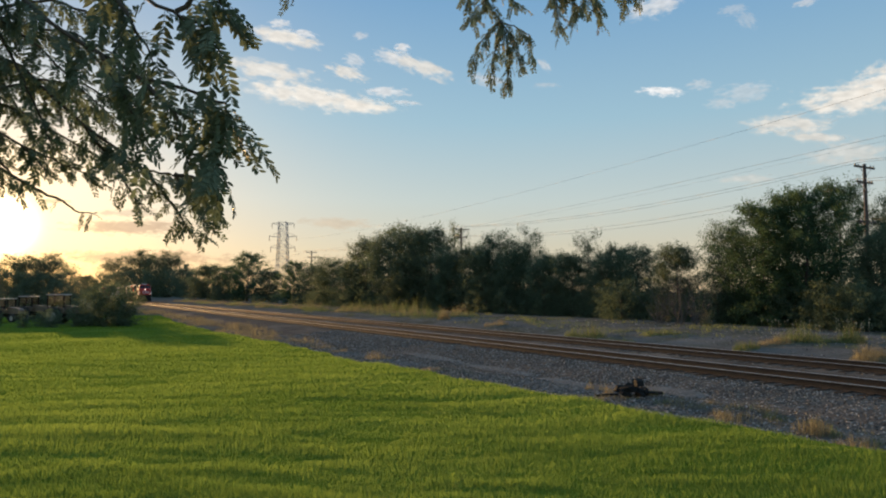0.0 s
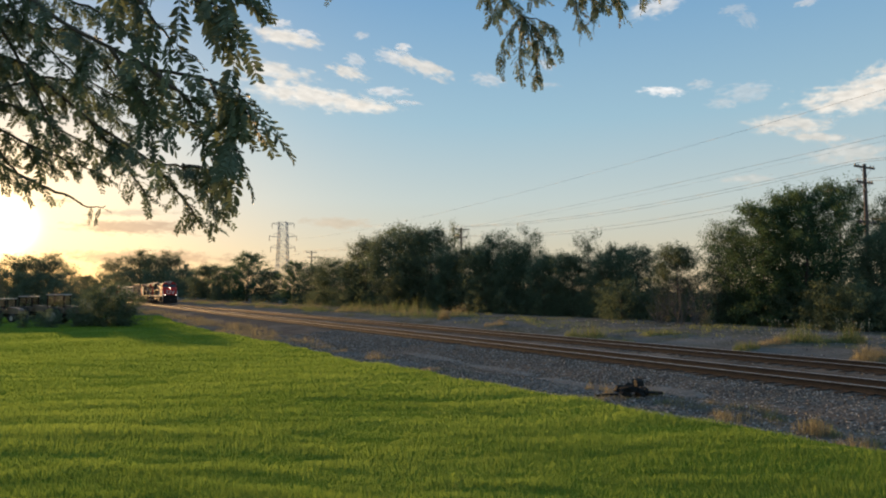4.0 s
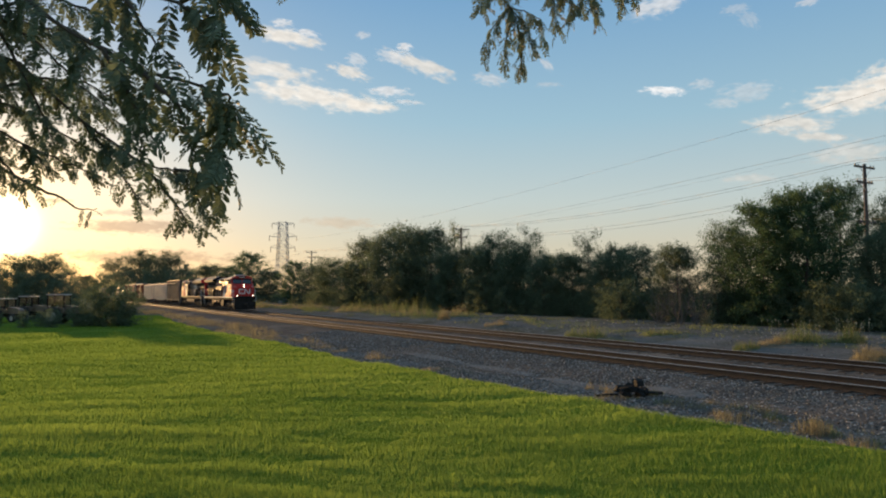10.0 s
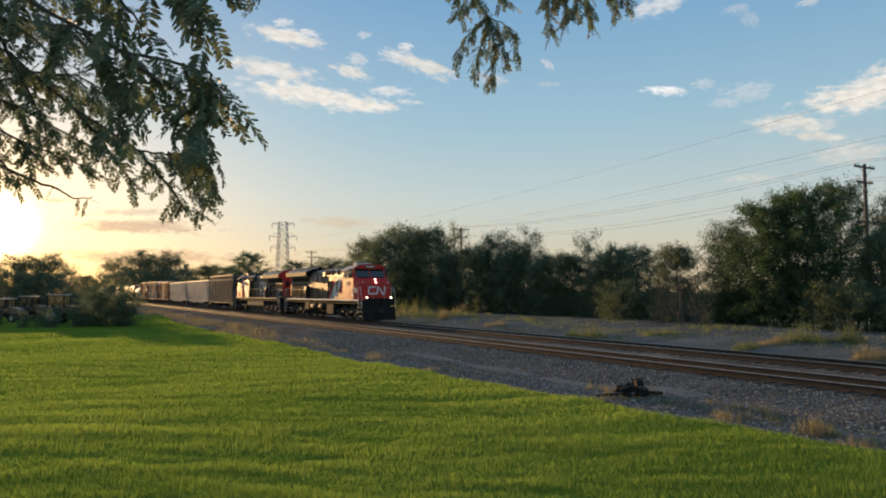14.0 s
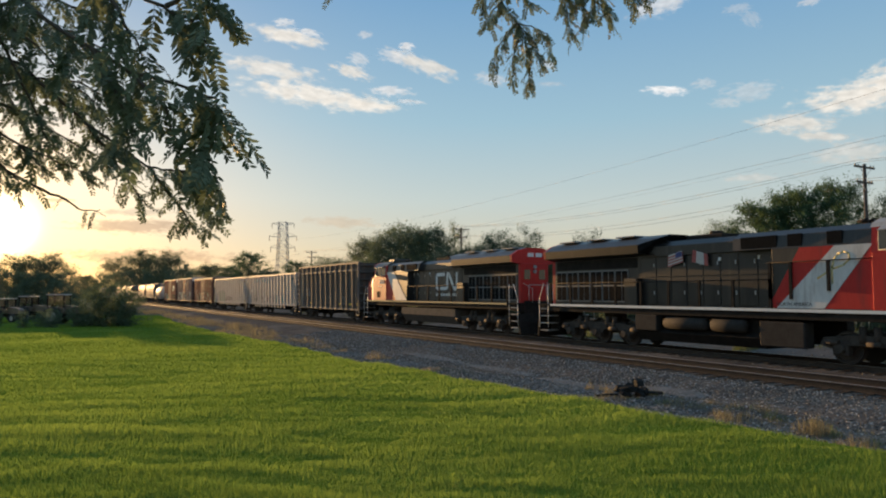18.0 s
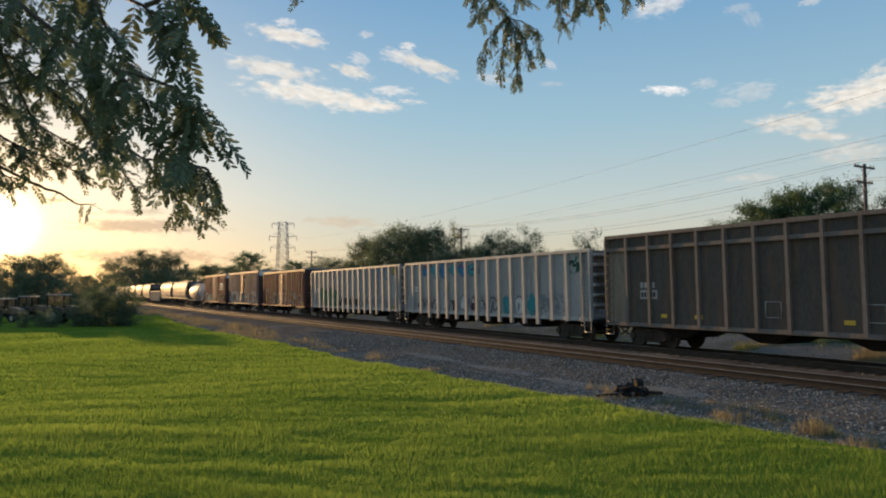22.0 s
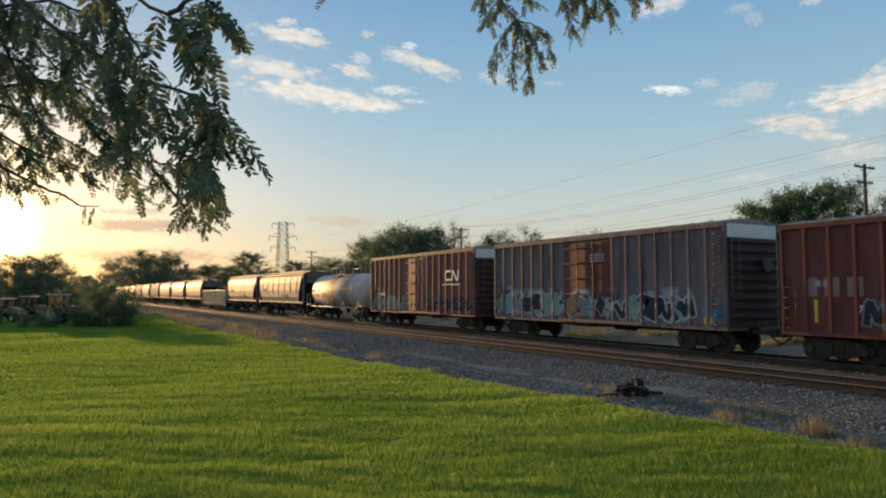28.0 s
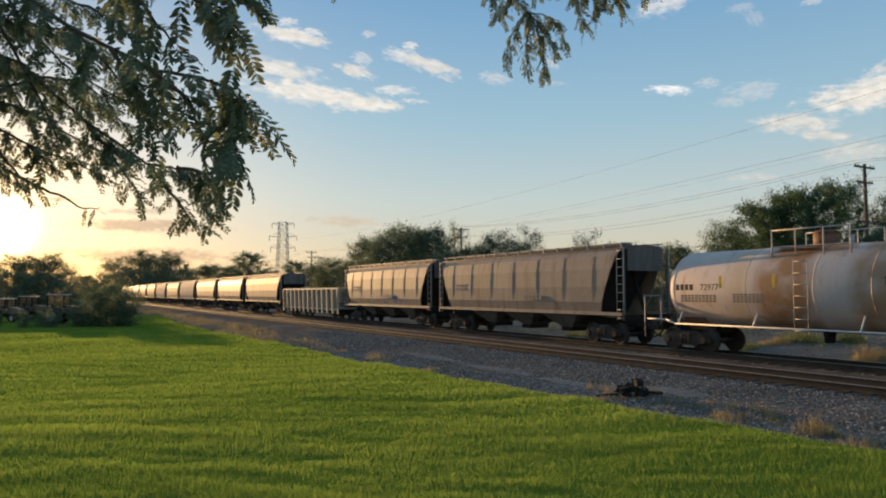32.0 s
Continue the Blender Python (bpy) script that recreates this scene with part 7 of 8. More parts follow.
for q, (u, v, w, h, tilt, colour, glow_, thick) in enumerate([
        (500, 68, 210, 44, -12, WARM, 0.5, 1.0), (496, 44, 60, 24, -5, PALE, 0.48, 0.8), (540, 63, 60, 26, -8, PALE, 0.48, 0.85), (474, 126, 250, 52, -11, WARM, 0.5, 0.9), (545, 172, 400, 60, -9, WARM, 0.52, 1.0), (640, 190, 190, 34, -5, WARM, 0.52, 1.0), (740, 119, 200, 44, -20, WARM, 0.48, 0.9), (690, 104, 90, 40, -15, PALE, 0.46, 0.6), (684, 165, 110, 28, -2, PALE, 0.48, 0.85),
        (615, 131, 110, 36, -16, WARM, 0.48, 0.9), (712, 86, 44, 22, 0, PALE, 0.48, 0.9), (718, 184, 80, 14, -3, PALE, 0.45, 0.7), (628, 110, 60, 40, -20, PALE, 0.46, 0.6), (1168, 164, 125, 26, -2, PALE, 0.55, 1.0), (1235, 152, 70, 30, 5, PALE, 0.43, 0.45),
        (1315, 166, 150, 56, 8, PALE, 0.43, 0.45), (1274, 186, 80, 28, 0, PALE, 0.42, 0.45), (1390, 222, 230, 52, 0, WARM, 0.46, 0.9), (1440, 245, 190, 26, -3, WARM, 0.46, 0.85), (1495, 272, 220, 60, 6, WARM, 0.44, 0.6), (1318, 318, 150, 24, 3, WARM, 0.43, 0.45), (1500, 176, 300, 84, 8, WARM, 0.5, 1.0), (1572, 146, 240, 110, 14, WARM, 0.5, 1.0),
        (1318, 38, 60, 44, -30, PALE, 0.41, 0.32), (1294, 20, 80, 28, 10, PALE, 0.41, 0.36), (1155, 16, 160, 52, 16, PALE, 0.46, 0.8), (1420, 8, 70, 20, 12, PALE, 0.43, 0.6), 
        (962, 118, 46, 22, -40, PALE, 0.44, 0.6), (638, 66, 40, 22, 0, PALE, 0.43, 0.6), (600, 396, 190, 34, -3, LOW, 0.4, 0.5), (862, 144, 90, 34, -10, PALE, 0.43, 0.6), (965, 153, 70, 14, 0, PALE, 0.4, 0.4),
        (245, 403, 380, 42, -1, (0.82, 0.56, 0.38, 1), 0.40, 0.75), (250, 456, 480, 44, -1, (0.85, 0.50, 0.32, 1), 0.38, 0.6), (100, 357, 90, 14, -1, (0.85, 0.62, 0.36, 1), 0.5, 0.6), (230, 378, 240, 20, 1, (0.8, 0.66, 0.5, 1), 0.42, 0.6)]):
    d = 3600.0
    k = d / 1235
    sx, sy = w * k / 2, h * k / 2
    nx, ny = 16, 8
    vs = [((i / nx * 2 - 1) * sx, (j / ny * 2 - 1) * sy, 40 * math.cos(i / nx * 3.1 - 1.55) * math.cos(j / ny * 3.1 - 1.55)) for i in range(nx + 1) for j in range(ny + 1)]
    fs = [(i * (ny + 1) + j, (i + 1) * (ny + 1) + j, (i + 1) * (ny + 1) + j + 1, i * (ny + 1) + j + 1) for i in range(nx) for j in range(ny)]
    ob = thing("cloud", G().add(vs, fs, True), cloud_material(q + 1, colour, glow_ * 0.98, thick * 0.9, min(2.6, max(1.0, 200 / w))), "thin white fair-weather cloud in the evening sky" if colour != LOW else "faint orange cloud streak near the horizon", "cloud", "clouds", "structure")
    CLOUDS.append((ob, Vector(((u - 784) * k, (441 - v) * k, -d)), radians(tilt), k))

# ---- honey locust tree beside the camera, its twigs hanging into view ----
M_LOCUST = mat("locust_leaflet", rgb(0.105, 0.142, 0.09), rgb(0.16, 0.2, 0.128), 8, 0.65, fine=6, vary=0.3, translucent=0.32, spec=0.3)
M_LOCUSTY = mat("yellowing_leaflet", rgb(0.12, 0.11, 0.02), rgb(0.2, 0.16, 0.035), 8, 0.5, fine=6, vary=0.4, translucent=0.35, spec=0.15)
M_TWIG = mat("locust_twig", rgb(0.05, 0.038, 0.028), rgb(0.10, 0.08, 0.06), 30, 0.8, bump=0.2)


def spot(u, v, d):
    """A place d metres deep in the view's direction (u, v)."""
    return VIEW @ Vector(((u - 784) / 1235 * d, (441 - v) / 1235 * d, -d))


def locust_leaf(seed, length, pairs, material):
    """A drooping pinnate leaf along -z with leaflets in pairs."""
    r2 = random.Random(seed)
    g = G()
    pts = []
    for k in range(pairs + 2):
        t = k / (pairs + 1)
        pts.append(Vector((0.35 * length * math.sin(t * 1.3), 0.04 * length * math.sin(t * 3 + seed), -length * t * (1 - 0.15 * t))))
    for a, b in zip(pts, pts[1:]):
        g.cyl(a, b, 0.0011, 0.0009, 4, False)
    for k in range(1, pairs + 2):
        p = pts[k]
        along = (pts[k] - pts[k - 1]).normalized()
        for s in (-1, 1):
            if r2.random() < 0.06:
                continue
            ln = length * r2.uniform(0.15, 0.19) * (0.75 + 0.45 * math.sin(math.pi * (k / (pairs + 2)) ** 0.8))
            w = ln * r2.uniform(0.3, 0.38)
            side = along.cross(Vector((1, 0, 0.2))).normalized() * s
            d = (side * 0.85 + along * r2.uniform(0.35, 0.75) + Vector((r2.uniform(-0.3, 0.3), 0, r2.uniform(-0.25, 0.1)))).normalized()
            nrm = d.cross(along).normalized()
            x = nrm.cross(d).normalized()
            cup = nrm * w * r2.uniform(-0.12, 0.2)
            q = [p, p + d * ln * 0.3 + x * w * 0.48 + cup, p + d * ln * 0.72 + x * w * 0.42 + cup, p + d * ln, p + d * ln * 0.72 - x * w * 0.42 + cup, p + d * ln * 0.3 - x * w * 0.48 + cup]
            g.add(q, [(0, 1, 2, 3), (0, 3, 4, 5)])
    return mesh_of("leaf", g, material)


LEAVES = [locust_leaf(k, 0.185 + 0.012 * k, 11 + k % 4, M_LOCUST) for k in range(6)]
LEAVES_Y = [locust_leaf(k + 20, 0.17, 11, M_LOCUSTY) for k in range(2)]

TREE_AT = Vector((-3.05, -3.35, 0.0))
TREE_AT.z = lawn_z(TREE_AT.x, TREE_AT.y) - 0.03
locust = thing("honey_locust_tree", None, None, "honey locust tree with feathery leaves hanging over the lawn", "tree", at=Matrix.Translation(TREE_AT))
g = G()
tk = [Vector((0, 0, 0)), Vector((0.05, 0.02, 0.8)), Vector((0.02, 0.08, 1.9)), Vector((0.1, 0.12, 3.2)), Vector((0.0, 0.2, 4.6)), Vector((0.2, 0.3, 6.5))]
for k, (a, b) in enumerate(zip(tk, tk[1:])):
    g.cyl(a, b, 0.17 - 0.025 * k, 0.17 - 0.025 * (k + 1), 12, False)
part("trunk", g, M_BARK, locust)
# the crown over the lawn
r4 = np.random.default_rng(61)
heads = [np.array([math.cos(k * 2.4) * 1.5 * (0.3 + 0.7 * ((k * 7) % 5) / 4) - 0.4, math.sin(k * 2.4) * 1.5 * (0.3 + 0.7 * ((k * 3) % 5) / 4) - 0.5, 4.4 + 3.0 * k / 26]) for k in range(27)]
g = G()
for k, c in enumerate(heads):
    root = tk[3].lerp(tk[5], 0.15 + 0.6 * k / 26)
    g.cyl(root, Vector(c), 0.04, 0.012, 6, False)
part("bough", g, M_BARK, locust)
v4, f4 = leaf_cloud(r4, heads, [0.75 - 0.01 * k for k in range(27)], 420, 0.05)
part("crown", fast_mesh("crown", v4, f4, M_LOCUST), None, locust, "feathery green crown")
BRANCHES = []


def branch(stems, leaf_gap, seed, depth_push=0.0, yellow=0.0, size=1.0, root=None, root_r=0.02, leafy=1.0, thick=1.0, hangs=0.8):
    """A swaying branch: stems given as (u, v, depth) runs; leaves hang from them. root: where it joins the tree, in the tree's space."""
    r2 = random.Random(seed)
    piv = spot(*stems[0][0]) - TREE_AT
    g = G()
    hang = []
    for run in stems:
        pts = [spot(*p) - TREE_AT - piv for p in run]
        fine = []
        for a, b in zip(pts, pts[1:]):
            for k in range(4):
                fine.append(a.lerp(b, k / 4) + Vector([r2.uniform(-1, 1) * 0.006 for _ in range(3)]))
        fine.append(pts[-1])
        n = len(fine)
        for k, (a, b) in enumerate(zip(fine, fine[1:])):
            r0 = thick * (0.0075 * (1 - k / n) + 0.0016)
            r1 = thick * (0.0075 * (1 - (k + 1) / n) + 0.0016)
            g.cyl(a, b, r0, r1, 6, False)
            steps = max(1, int((b - a).length / leaf_gap))
            for q in range(steps):
                hang.append((a.lerp(b, (q + r2.random()) / steps), (b - a).normalized()))
    if root is not None:
        g.cyl(Vector(root) - piv, Vector((0, 0, 0)), root_r, 0.009, 8, False)
    br = part("branch", g, M_TWIG, locust, "thin brown twig of feathery leaves")
    br.location = piv
    for p, d in hang:
        if r2.random() > leafy:
            continue
        for _ in range(2 if r2.random() < 0.6 else 1):
            out = (d * r2.uniform(-0.1, 0.8) + Vector((r2.uniform(-1, 1), r2.uniform(-1, 1), r2.uniform(-0.9, 0.25))) * 0.75 + Vector((0, 0, -hangs))).normalized()
            rot = (-out).to_track_quat("Z", "X").to_matrix().to_4x4() @ Matrix.Rotation(r2.uniform(0, 6.28), 4, "Z")
            sc = size * r2.uniform(0.65, 1.1)
            me = r2.choice(LEAVES_Y) if r2.random() < yellow else r2.choice(LEAVES)
            part("leaf", me, None, br, at=Matrix.Translation(p) @ rot @ Matrix.Scale(sc, 4))
    return br, piv


LIMB = Vector((0.05, 0.14, 3.4))
# outer arching branch
BRANCHES.append((*branch([[(-60, -90, 2.5), (90, 40, 2.45), (250, 140, 2.4), (350, 165, 2.35), (395, 185, 2.3), (408, 205, 2.3), (418, 235, 2.3)], [(250, 140, 2.4), (310, 200, 2.3), (335, 280, 2.3)],
                          [(350, 165, 2.35), (370, 215, 2.3), (385, 260, 2.3), (392, 295, 2.3)], [(180, 95, 2.4), (240, 210, 2.4), (270, 270, 2.4)]], 0.036, 31, root=LIMB), "tip", (468, 310)))
# upper branch
BRANCHES.append((*branch([[(60, -120, 2.3), (190, -30, 2.25), (310, 20, 2.2), (358, 48, 2.2), (390, 92, 2.2)], [(190, -30, 2.25), (240, 50, 2.2), (270, 110, 2.2)], [(310, 20, 2.2), (375, -15, 2.2), (392, 10, 2.2)]], 0.042, 32, root=LIMB + Vector((0, 0, 0.4))), "tip", (392, 110)))
# lower branch
BRANCHES.append((*branch([[(-120, 60, 3.0), (40, 120, 3.0), (150, 225, 3.0), (260, 300, 3.0), (310, 310, 3.0), (348, 350, 3.0), (368, 402, 3.0)], [(260, 300, 3.0), (285, 335, 3.0), (318, 378, 3.0), (336, 414, 3.0)],
                          [(150, 225, 3.0), (200, 290, 3.0), (255, 370, 3.0)], [(310, 310, 3.0), (365, 320, 3.0), (385, 350, 3.0), (388, 385, 3.0)], [(310, 310, 3.0), (345, 315, 3.0), (362, 350, 3.0)]], 0.017, 33, size=0.6, hangs=0.55, root=LIMB - Vector((0, 0, 0.3))), "low", (370, 420)))
# dense inner mass
BRANCHES.append((*branch([[(-160, 130, 3.2), (-30, 170, 3.2), (60, 210, 3.2), (140, 260, 3.2), (200, 290, 3.2)], [(-160, 130, 3.2), (-40, 215, 3.2), (40, 258, 3.2), (110, 292, 3.2), (170, 310, 3.2)], [(-30, 170, 3.2), (60, 140, 3.1), (150, 150, 3.1), (220, 190, 3.1)],
                          [(-160, 130, 3.2), (-90, 40, 3.0), (20, 30, 3.0), (110, 70, 3.0)], [(-40, 215, 3.2), (0, 285, 3.2), (25, 315, 3.2), (45, 328, 3.2)], [(-60, 230, 3.2), (-30, 290, 3.2), (10, 320, 3.2)], [(40, 258, 3.2), (70, 290, 3.2), (85, 305, 3.2)]], 0.0155, 34, size=0.56, hangs=0.35, root=LIMB - Vector((0, 0, 0.5))), "in", (150, 260)))
BRANCHES.append((*branch([[(-140, -60, 2.9), (-20, 20, 2.9), (70, 80, 2.9), (130, 150, 2.9), (190, 200, 2.9)], [(-20, 20, 2.9), (90, 0, 2.8), (170, 30, 2.8), (240, 70, 2.8)], [(-20, 20, 2.9), (30, 120, 2.9), (70, 200, 2.9), (90, 250, 2.9)]], 0.0175, 35, size=0.58, hangs=0.4, root=LIMB), "in", (150, 150)))
BRANCHES.append((*branch([[(-150, 0, 3.4), (-20, 90, 3.4), (80, 150, 3.4), (180, 200, 3.4), (250, 250, 3.4)], [(-150, 0, 3.4), (0, 40, 3.4), (130, 60, 3.4), (230, 110, 3.4), (300, 150, 3.4)], [(-20, 90, 3.4), (20, 170, 3.4), (60, 240, 3.4), (120, 280, 3.4)],
                          [(130, 60, 3.4), (190, 130, 3.4), (240, 190, 3.4)]], 0.0165, 40, size=0.54, hangs=0.4, root=LIMB), "in", (200, 200)))
# bare low twig
BRANCHES.append((*branch([[(-60, 260, 3.3), (60, 335, 3.3), (110, 355, 3.3), (140, 378, 3.3), (172, 376, 3.3)]], 0.3, 36, leafy=0.3, size=0.45, root=LIMB - Vector((0, 0, 0.6))), "low", (170, 376)))
# two sprigs that hang from a limb above the view
OVER = Vector((2.2, 3.4, 3.9))
part("limb", G().tube([tk[4], Vector((0.7, 1.3, 4.4)), Vector((1.5, 2.4, 4.2)), OVER, Vector((3.0, 4.4, 3.9))], 0.035, 8), M_BARK, locust)
BRANCHES.append((*branch([[(800, -260, 3.9), (845, -60, 3.9), (862, 0, 3.9), (886, 38, 3.9), (897, 66, 3.9), (903, 100, 3.9), (899, 150, 3.9)], [(862, 0, 3.9), (842, 16, 3.9), (828, 36, 3.9)], [(845, -60, 3.9), (832, -25, 3.9), (828, 5, 3.9)],
                          [(886, 38, 3.9), (862, 60, 3.9), (842, 88, 3.9), (836, 126, 3.9)], [(892, 55, 3.9), (874, 92, 3.9), (870, 130, 3.9)], [(886, 38, 3.9), (918, 52, 3.9), (938, 64, 3.9), (942, 96, 3.9)],
                          [(845, -60, 3.9), (885, -30, 3.9), (902, -5, 3.9), (916, 8, 3.9)], [(886, 38, 3.9), (908, 74, 3.9), (922, 116, 3.9)]], 0.015, 37, yellow=0.05, size=0.55, thick=0.5, root=OVER), "b", (896, 165)))
BRANCHES.append((*branch([[(1040, -300, 4.1), (1035, -90, 4.1), (1000, -25, 4.1), (985, 5, 4.1), (988, 35, 4.1), (996, 58, 4.1)], [(1035, -90, 4.1), (1012, -20, 4.1), (1018, 12, 4.1), (1014, 38, 4.1)], [(1035, -90, 4.1), (1050, -15, 4.1), (1060, 15, 4.1), (1063, 40, 4.1)],
                          [(1035, -90, 4.1), (1030, -25, 4.1), (1036, 10, 4.1)], [(1035, -90, 4.1), (1082, -30, 4.1), (1104, -5, 4.1), (1107, 14, 4.1)], [(1082, -30, 4.1), (1120, -15, 4.1), (1134, 2, 4.1)], [(1035, -90, 4.1), (990, -35, 4.1), (975, -5, 4.1)]], 0.0135, 38, yellow=0.06, size=0.54, thick=0.5, root=OVER + Vector((0.4, 0.5, 0))), "c", (1000, 85)))
BRANCHES.append((*branch([[(520, -160, 3.0), (515, -60, 3.0), (510, 0, 3.0)]], 0.07, 39, size=0.6, root=OVER), "b", (510, 10)))

SWAY_T = (0, 1, 2, 3, 6, 7, 8, 9, 10, 11, 12, 13, 14, 17, 18, 19, 20, 21, 22, 23, 24, 25, 28, 29, 30, 31, 32)
SWAY = {"tip": ((220, 227, 239, 236, 232, 217, 209, 219, 224, 236, 219, 216, 210, 202, 212, 212, 220, 208, 196, 222, 205, 224, 214, 220, 219, 239, 234),
                (152, 143, 140, 140, 140, 155, 143, 149, 145, 143, 139, 144, 127, 149, 148, 148, 147, 148, 148, 134, 151, 128, 154, 150, 160, 142, 140), 2.11),
        "low": ((185, 190, 192, 193, 195, 188, 189, 190, 185, 182, 188, 188, 182, 188, 188, 190, 185, 185, 185, 185, 190, 183, 188, 192, 187, 190, 188),
                (207, 203, 202, 197, 198, 197, 199, 194, 202, 197, 193, 193, 187, 202, 203, 203, 203, 195, 195, 196, 197, 195, 197, 199, 202, 205, 200), 2.11),
        "b": ((95, 142, 112, 139, 135, 137, 109, 101, 115, 124, 84, 98, 72, 114, 127, 116, 113, 102, 109, 83, 82, 102, 126, 138, 140, 117, 149),
              (140, 113, 110, 133, 129, 120, 138, 136, 120, 122, 122, 108, 135, 132, 142, 126, 134, 131, 134, 136, 135, 115, 138, 141, 138, 142, 128), 1.235),
        "c": ((185, 209, 189, 219, 222, 212, 196, 176, 180, 192, 159, 181, 170, 202, 204, 191, 195, 185, 189, 164, 175, 187, 206, 224, 217, 197, 224),
              (72, 67, 58, 70, 65, 72, 84, 75, 70, 69, 70, 62, 75, 73, 82, 70, 70, 70, 65, 73, 70, 60, 76, 71, 77, 79, 68), 1.235)}


# ---- ballast stones, weeds, debris, tractors ----
def stones(name, count, xr, yr, zf, smin, smax, power, label, m_=M_STONE):
    x = xr[0] + (xr[1] - xr[0]) * rng.uniform(0, 1, count) ** power
    y = rng.uniform(yr[0], yr[1], count)
    z = np.array([zf(p, q) for p, q in zip(x, y)])
    s = rng.uniform(smin, smax, count) * 0.5
    base = np.array([(1, 0, 0), (0, 1, 0), (-1, 0, 0), (0, -1, 0), (0, 0, 1), (0, 0, -1)], float) * 1.15
    v = (base[None] * rng.uniform(0.7, 1.2, (count, 6, 1)) + rng.uniform(-0.35, 0.35, (count, 6, 3))) * s[:, None, None]
    ang = rng.uniform(0, 6.28, count)
    ca, sa = np.cos(ang), np.sin(ang)
    vx, vy = v[:, :, 0] * ca[:, None] - v[:, :, 1] * sa[:, None], v[:, :, 0] * sa[:, None] + v[:, :, 1] * ca[:, None]
    tip = rng.uniform(-0.25, 0.25, count)[:, None]
    vz = v[:, :, 2] * 0.58 + vx * tip
    v = np.stack([vx + x[:, None], vy + y[:, None], vz + (z + s * 0.35)[:, None]], 2)
    q = np.array([(0, 1, 4), (1, 2, 4), (2, 3, 4), (3, 0, 4), (1, 0, 5), (2, 1, 5), (3, 2, 5), (0, 3, 5)])
    f = (np.arange(count)[:, None, None] * 6 + q[None]).reshape(-1, 3)
    return tagged(new(name, fast_mesh(name, v.reshape(-1, 3), f, m_)), label, "gravel", kind="stuff")


stones("ballast_stones", 60000, (10, -45), (10.2, 17.3), bed_z, 0.025, 0.068, 1.5, "loose grey crushed ballast stones beside the track")
stones("crib_stones", 18000, (12, -60), (17.3, 27.6), lambda x, y: bed_z(x, y) - 0.01, 0.045, 0.09, 1.4, "dark oil-stained ballast stones between and behind the tracks", M_CRIB)
stones("yard_stones", 6000, (30, -90), (27.6, 41), ground_z, 0.04, 0.1, 1.3, "scattered pale gravel on the yard behind the tracks")


def yard_weeds(count):
    x = 25 - 130 * rng.uniform(0, 1, count) ** 1.1
    y = 28.5 + 12.5 * rng.uniform(0, 1, count) ** 0.8
    keep = np.array([noise.noise((p * 0.15, q * 0.3, 8)) for p, q in zip(x, y)]) > 0.08
    x, y = x[keep], y[keep]
    x, y = np.repeat(x, 9) + rng.normal(0, 0.14, 9 * len(x)), np.repeat(y, 9) + rng.normal(0, 0.14, 9 * len(y))
    z = np.array([ground_z(p, q) for p, q in zip(x, y)]) - 0.01
    blades("yard_weeds", np.stack([x, y, z], 1), rng.uniform(0.08, 0.38, len(x)), rng.uniform(0.012, 0.03, len(x)), rng.uniform(0.2, 0.8, len(x)), M_WEED, "low scattered weeds on the gravel yard", "weeds")


yard_weeds(2600)


def at_ground(u, v, z):
    """Where the view's direction (u, v) meets the height z."""
    eye = VIEW.translation
    d = spot(u, v, 1.0) - eye
    return eye + d * ((z - eye.z) / d.z)


# weed bank beyond the tracks
for k in range(60):
    a = 58 + 150 * (k / 59) ** 1.3
    hh = 0.95 if k < 40 else 0.8
    weed_patch("weeds", -a + rng.uniform(-1, 1), 33.5 + rng.uniform(-2.2, 2.2), 2.6 + k * 0.03, 1.3, 420, hh * rng.uniform(0.7, 1.25), M_WEED if rng.uniform() < 0.55 else M_STRAW, "yellow-green weed clump on the bank beside the track", "weeds")
for u, v, wide, high, m_ in [(1035, 590, 34, 24, M_WEED), (1010, 590, 18, 14, M_WEED), (1165, 592, 30, 14, M_WEED), (1415, 606, 34, 24, M_WEED), (1450, 608, 30, 14, M_WEED), (1375, 608, 26, 12, M_STRAW), (1510, 610, 18, 28, M_WEED), (1545, 628, 30, 24, M_STRAW), (1250, 580, 8, 22, M_STRAW),
                            (1182, 574, 4, 16, M_STRAW), (815, 556, 14, 14, M_STRAW), (785, 566, 10, 16, M_STRAW), (880, 575, 20, 10, M_STRAW), (1320, 610, 20, 16, M_WEED), (960, 555, 50, 30, M_WEED), (920, 552, 30, 26, M_WEED), (1090, 596, 30, 12, M_WEED), (700, 552, 40, 18, M_WEED), (640, 543, 60, 20, M_WEED), (690, 547, 60, 24, M_WEED), (740, 552, 50, 22, M_WEED), (600, 540, 40, 14, M_STRAW)]:
    p = at_ground(u, v, -0.1)
    d = (p - VIEW.translation).length
    weed_patch("weeds", p.x, p.y, wide / 1235 * d, wide / 1235 * d * 1.2, int(300 + wide * 22), high / 1235 * d, m_, "ragged roadside weeds with dry seed stalks", "weeds")
    weed_patch("weed_stalks", p.x, p.y, wide / 1235 * d, wide / 1235 * d, 26, high / 1235 * d * 1.5, M_STRAW, "tall dry seed stalks of weeds", "weeds")
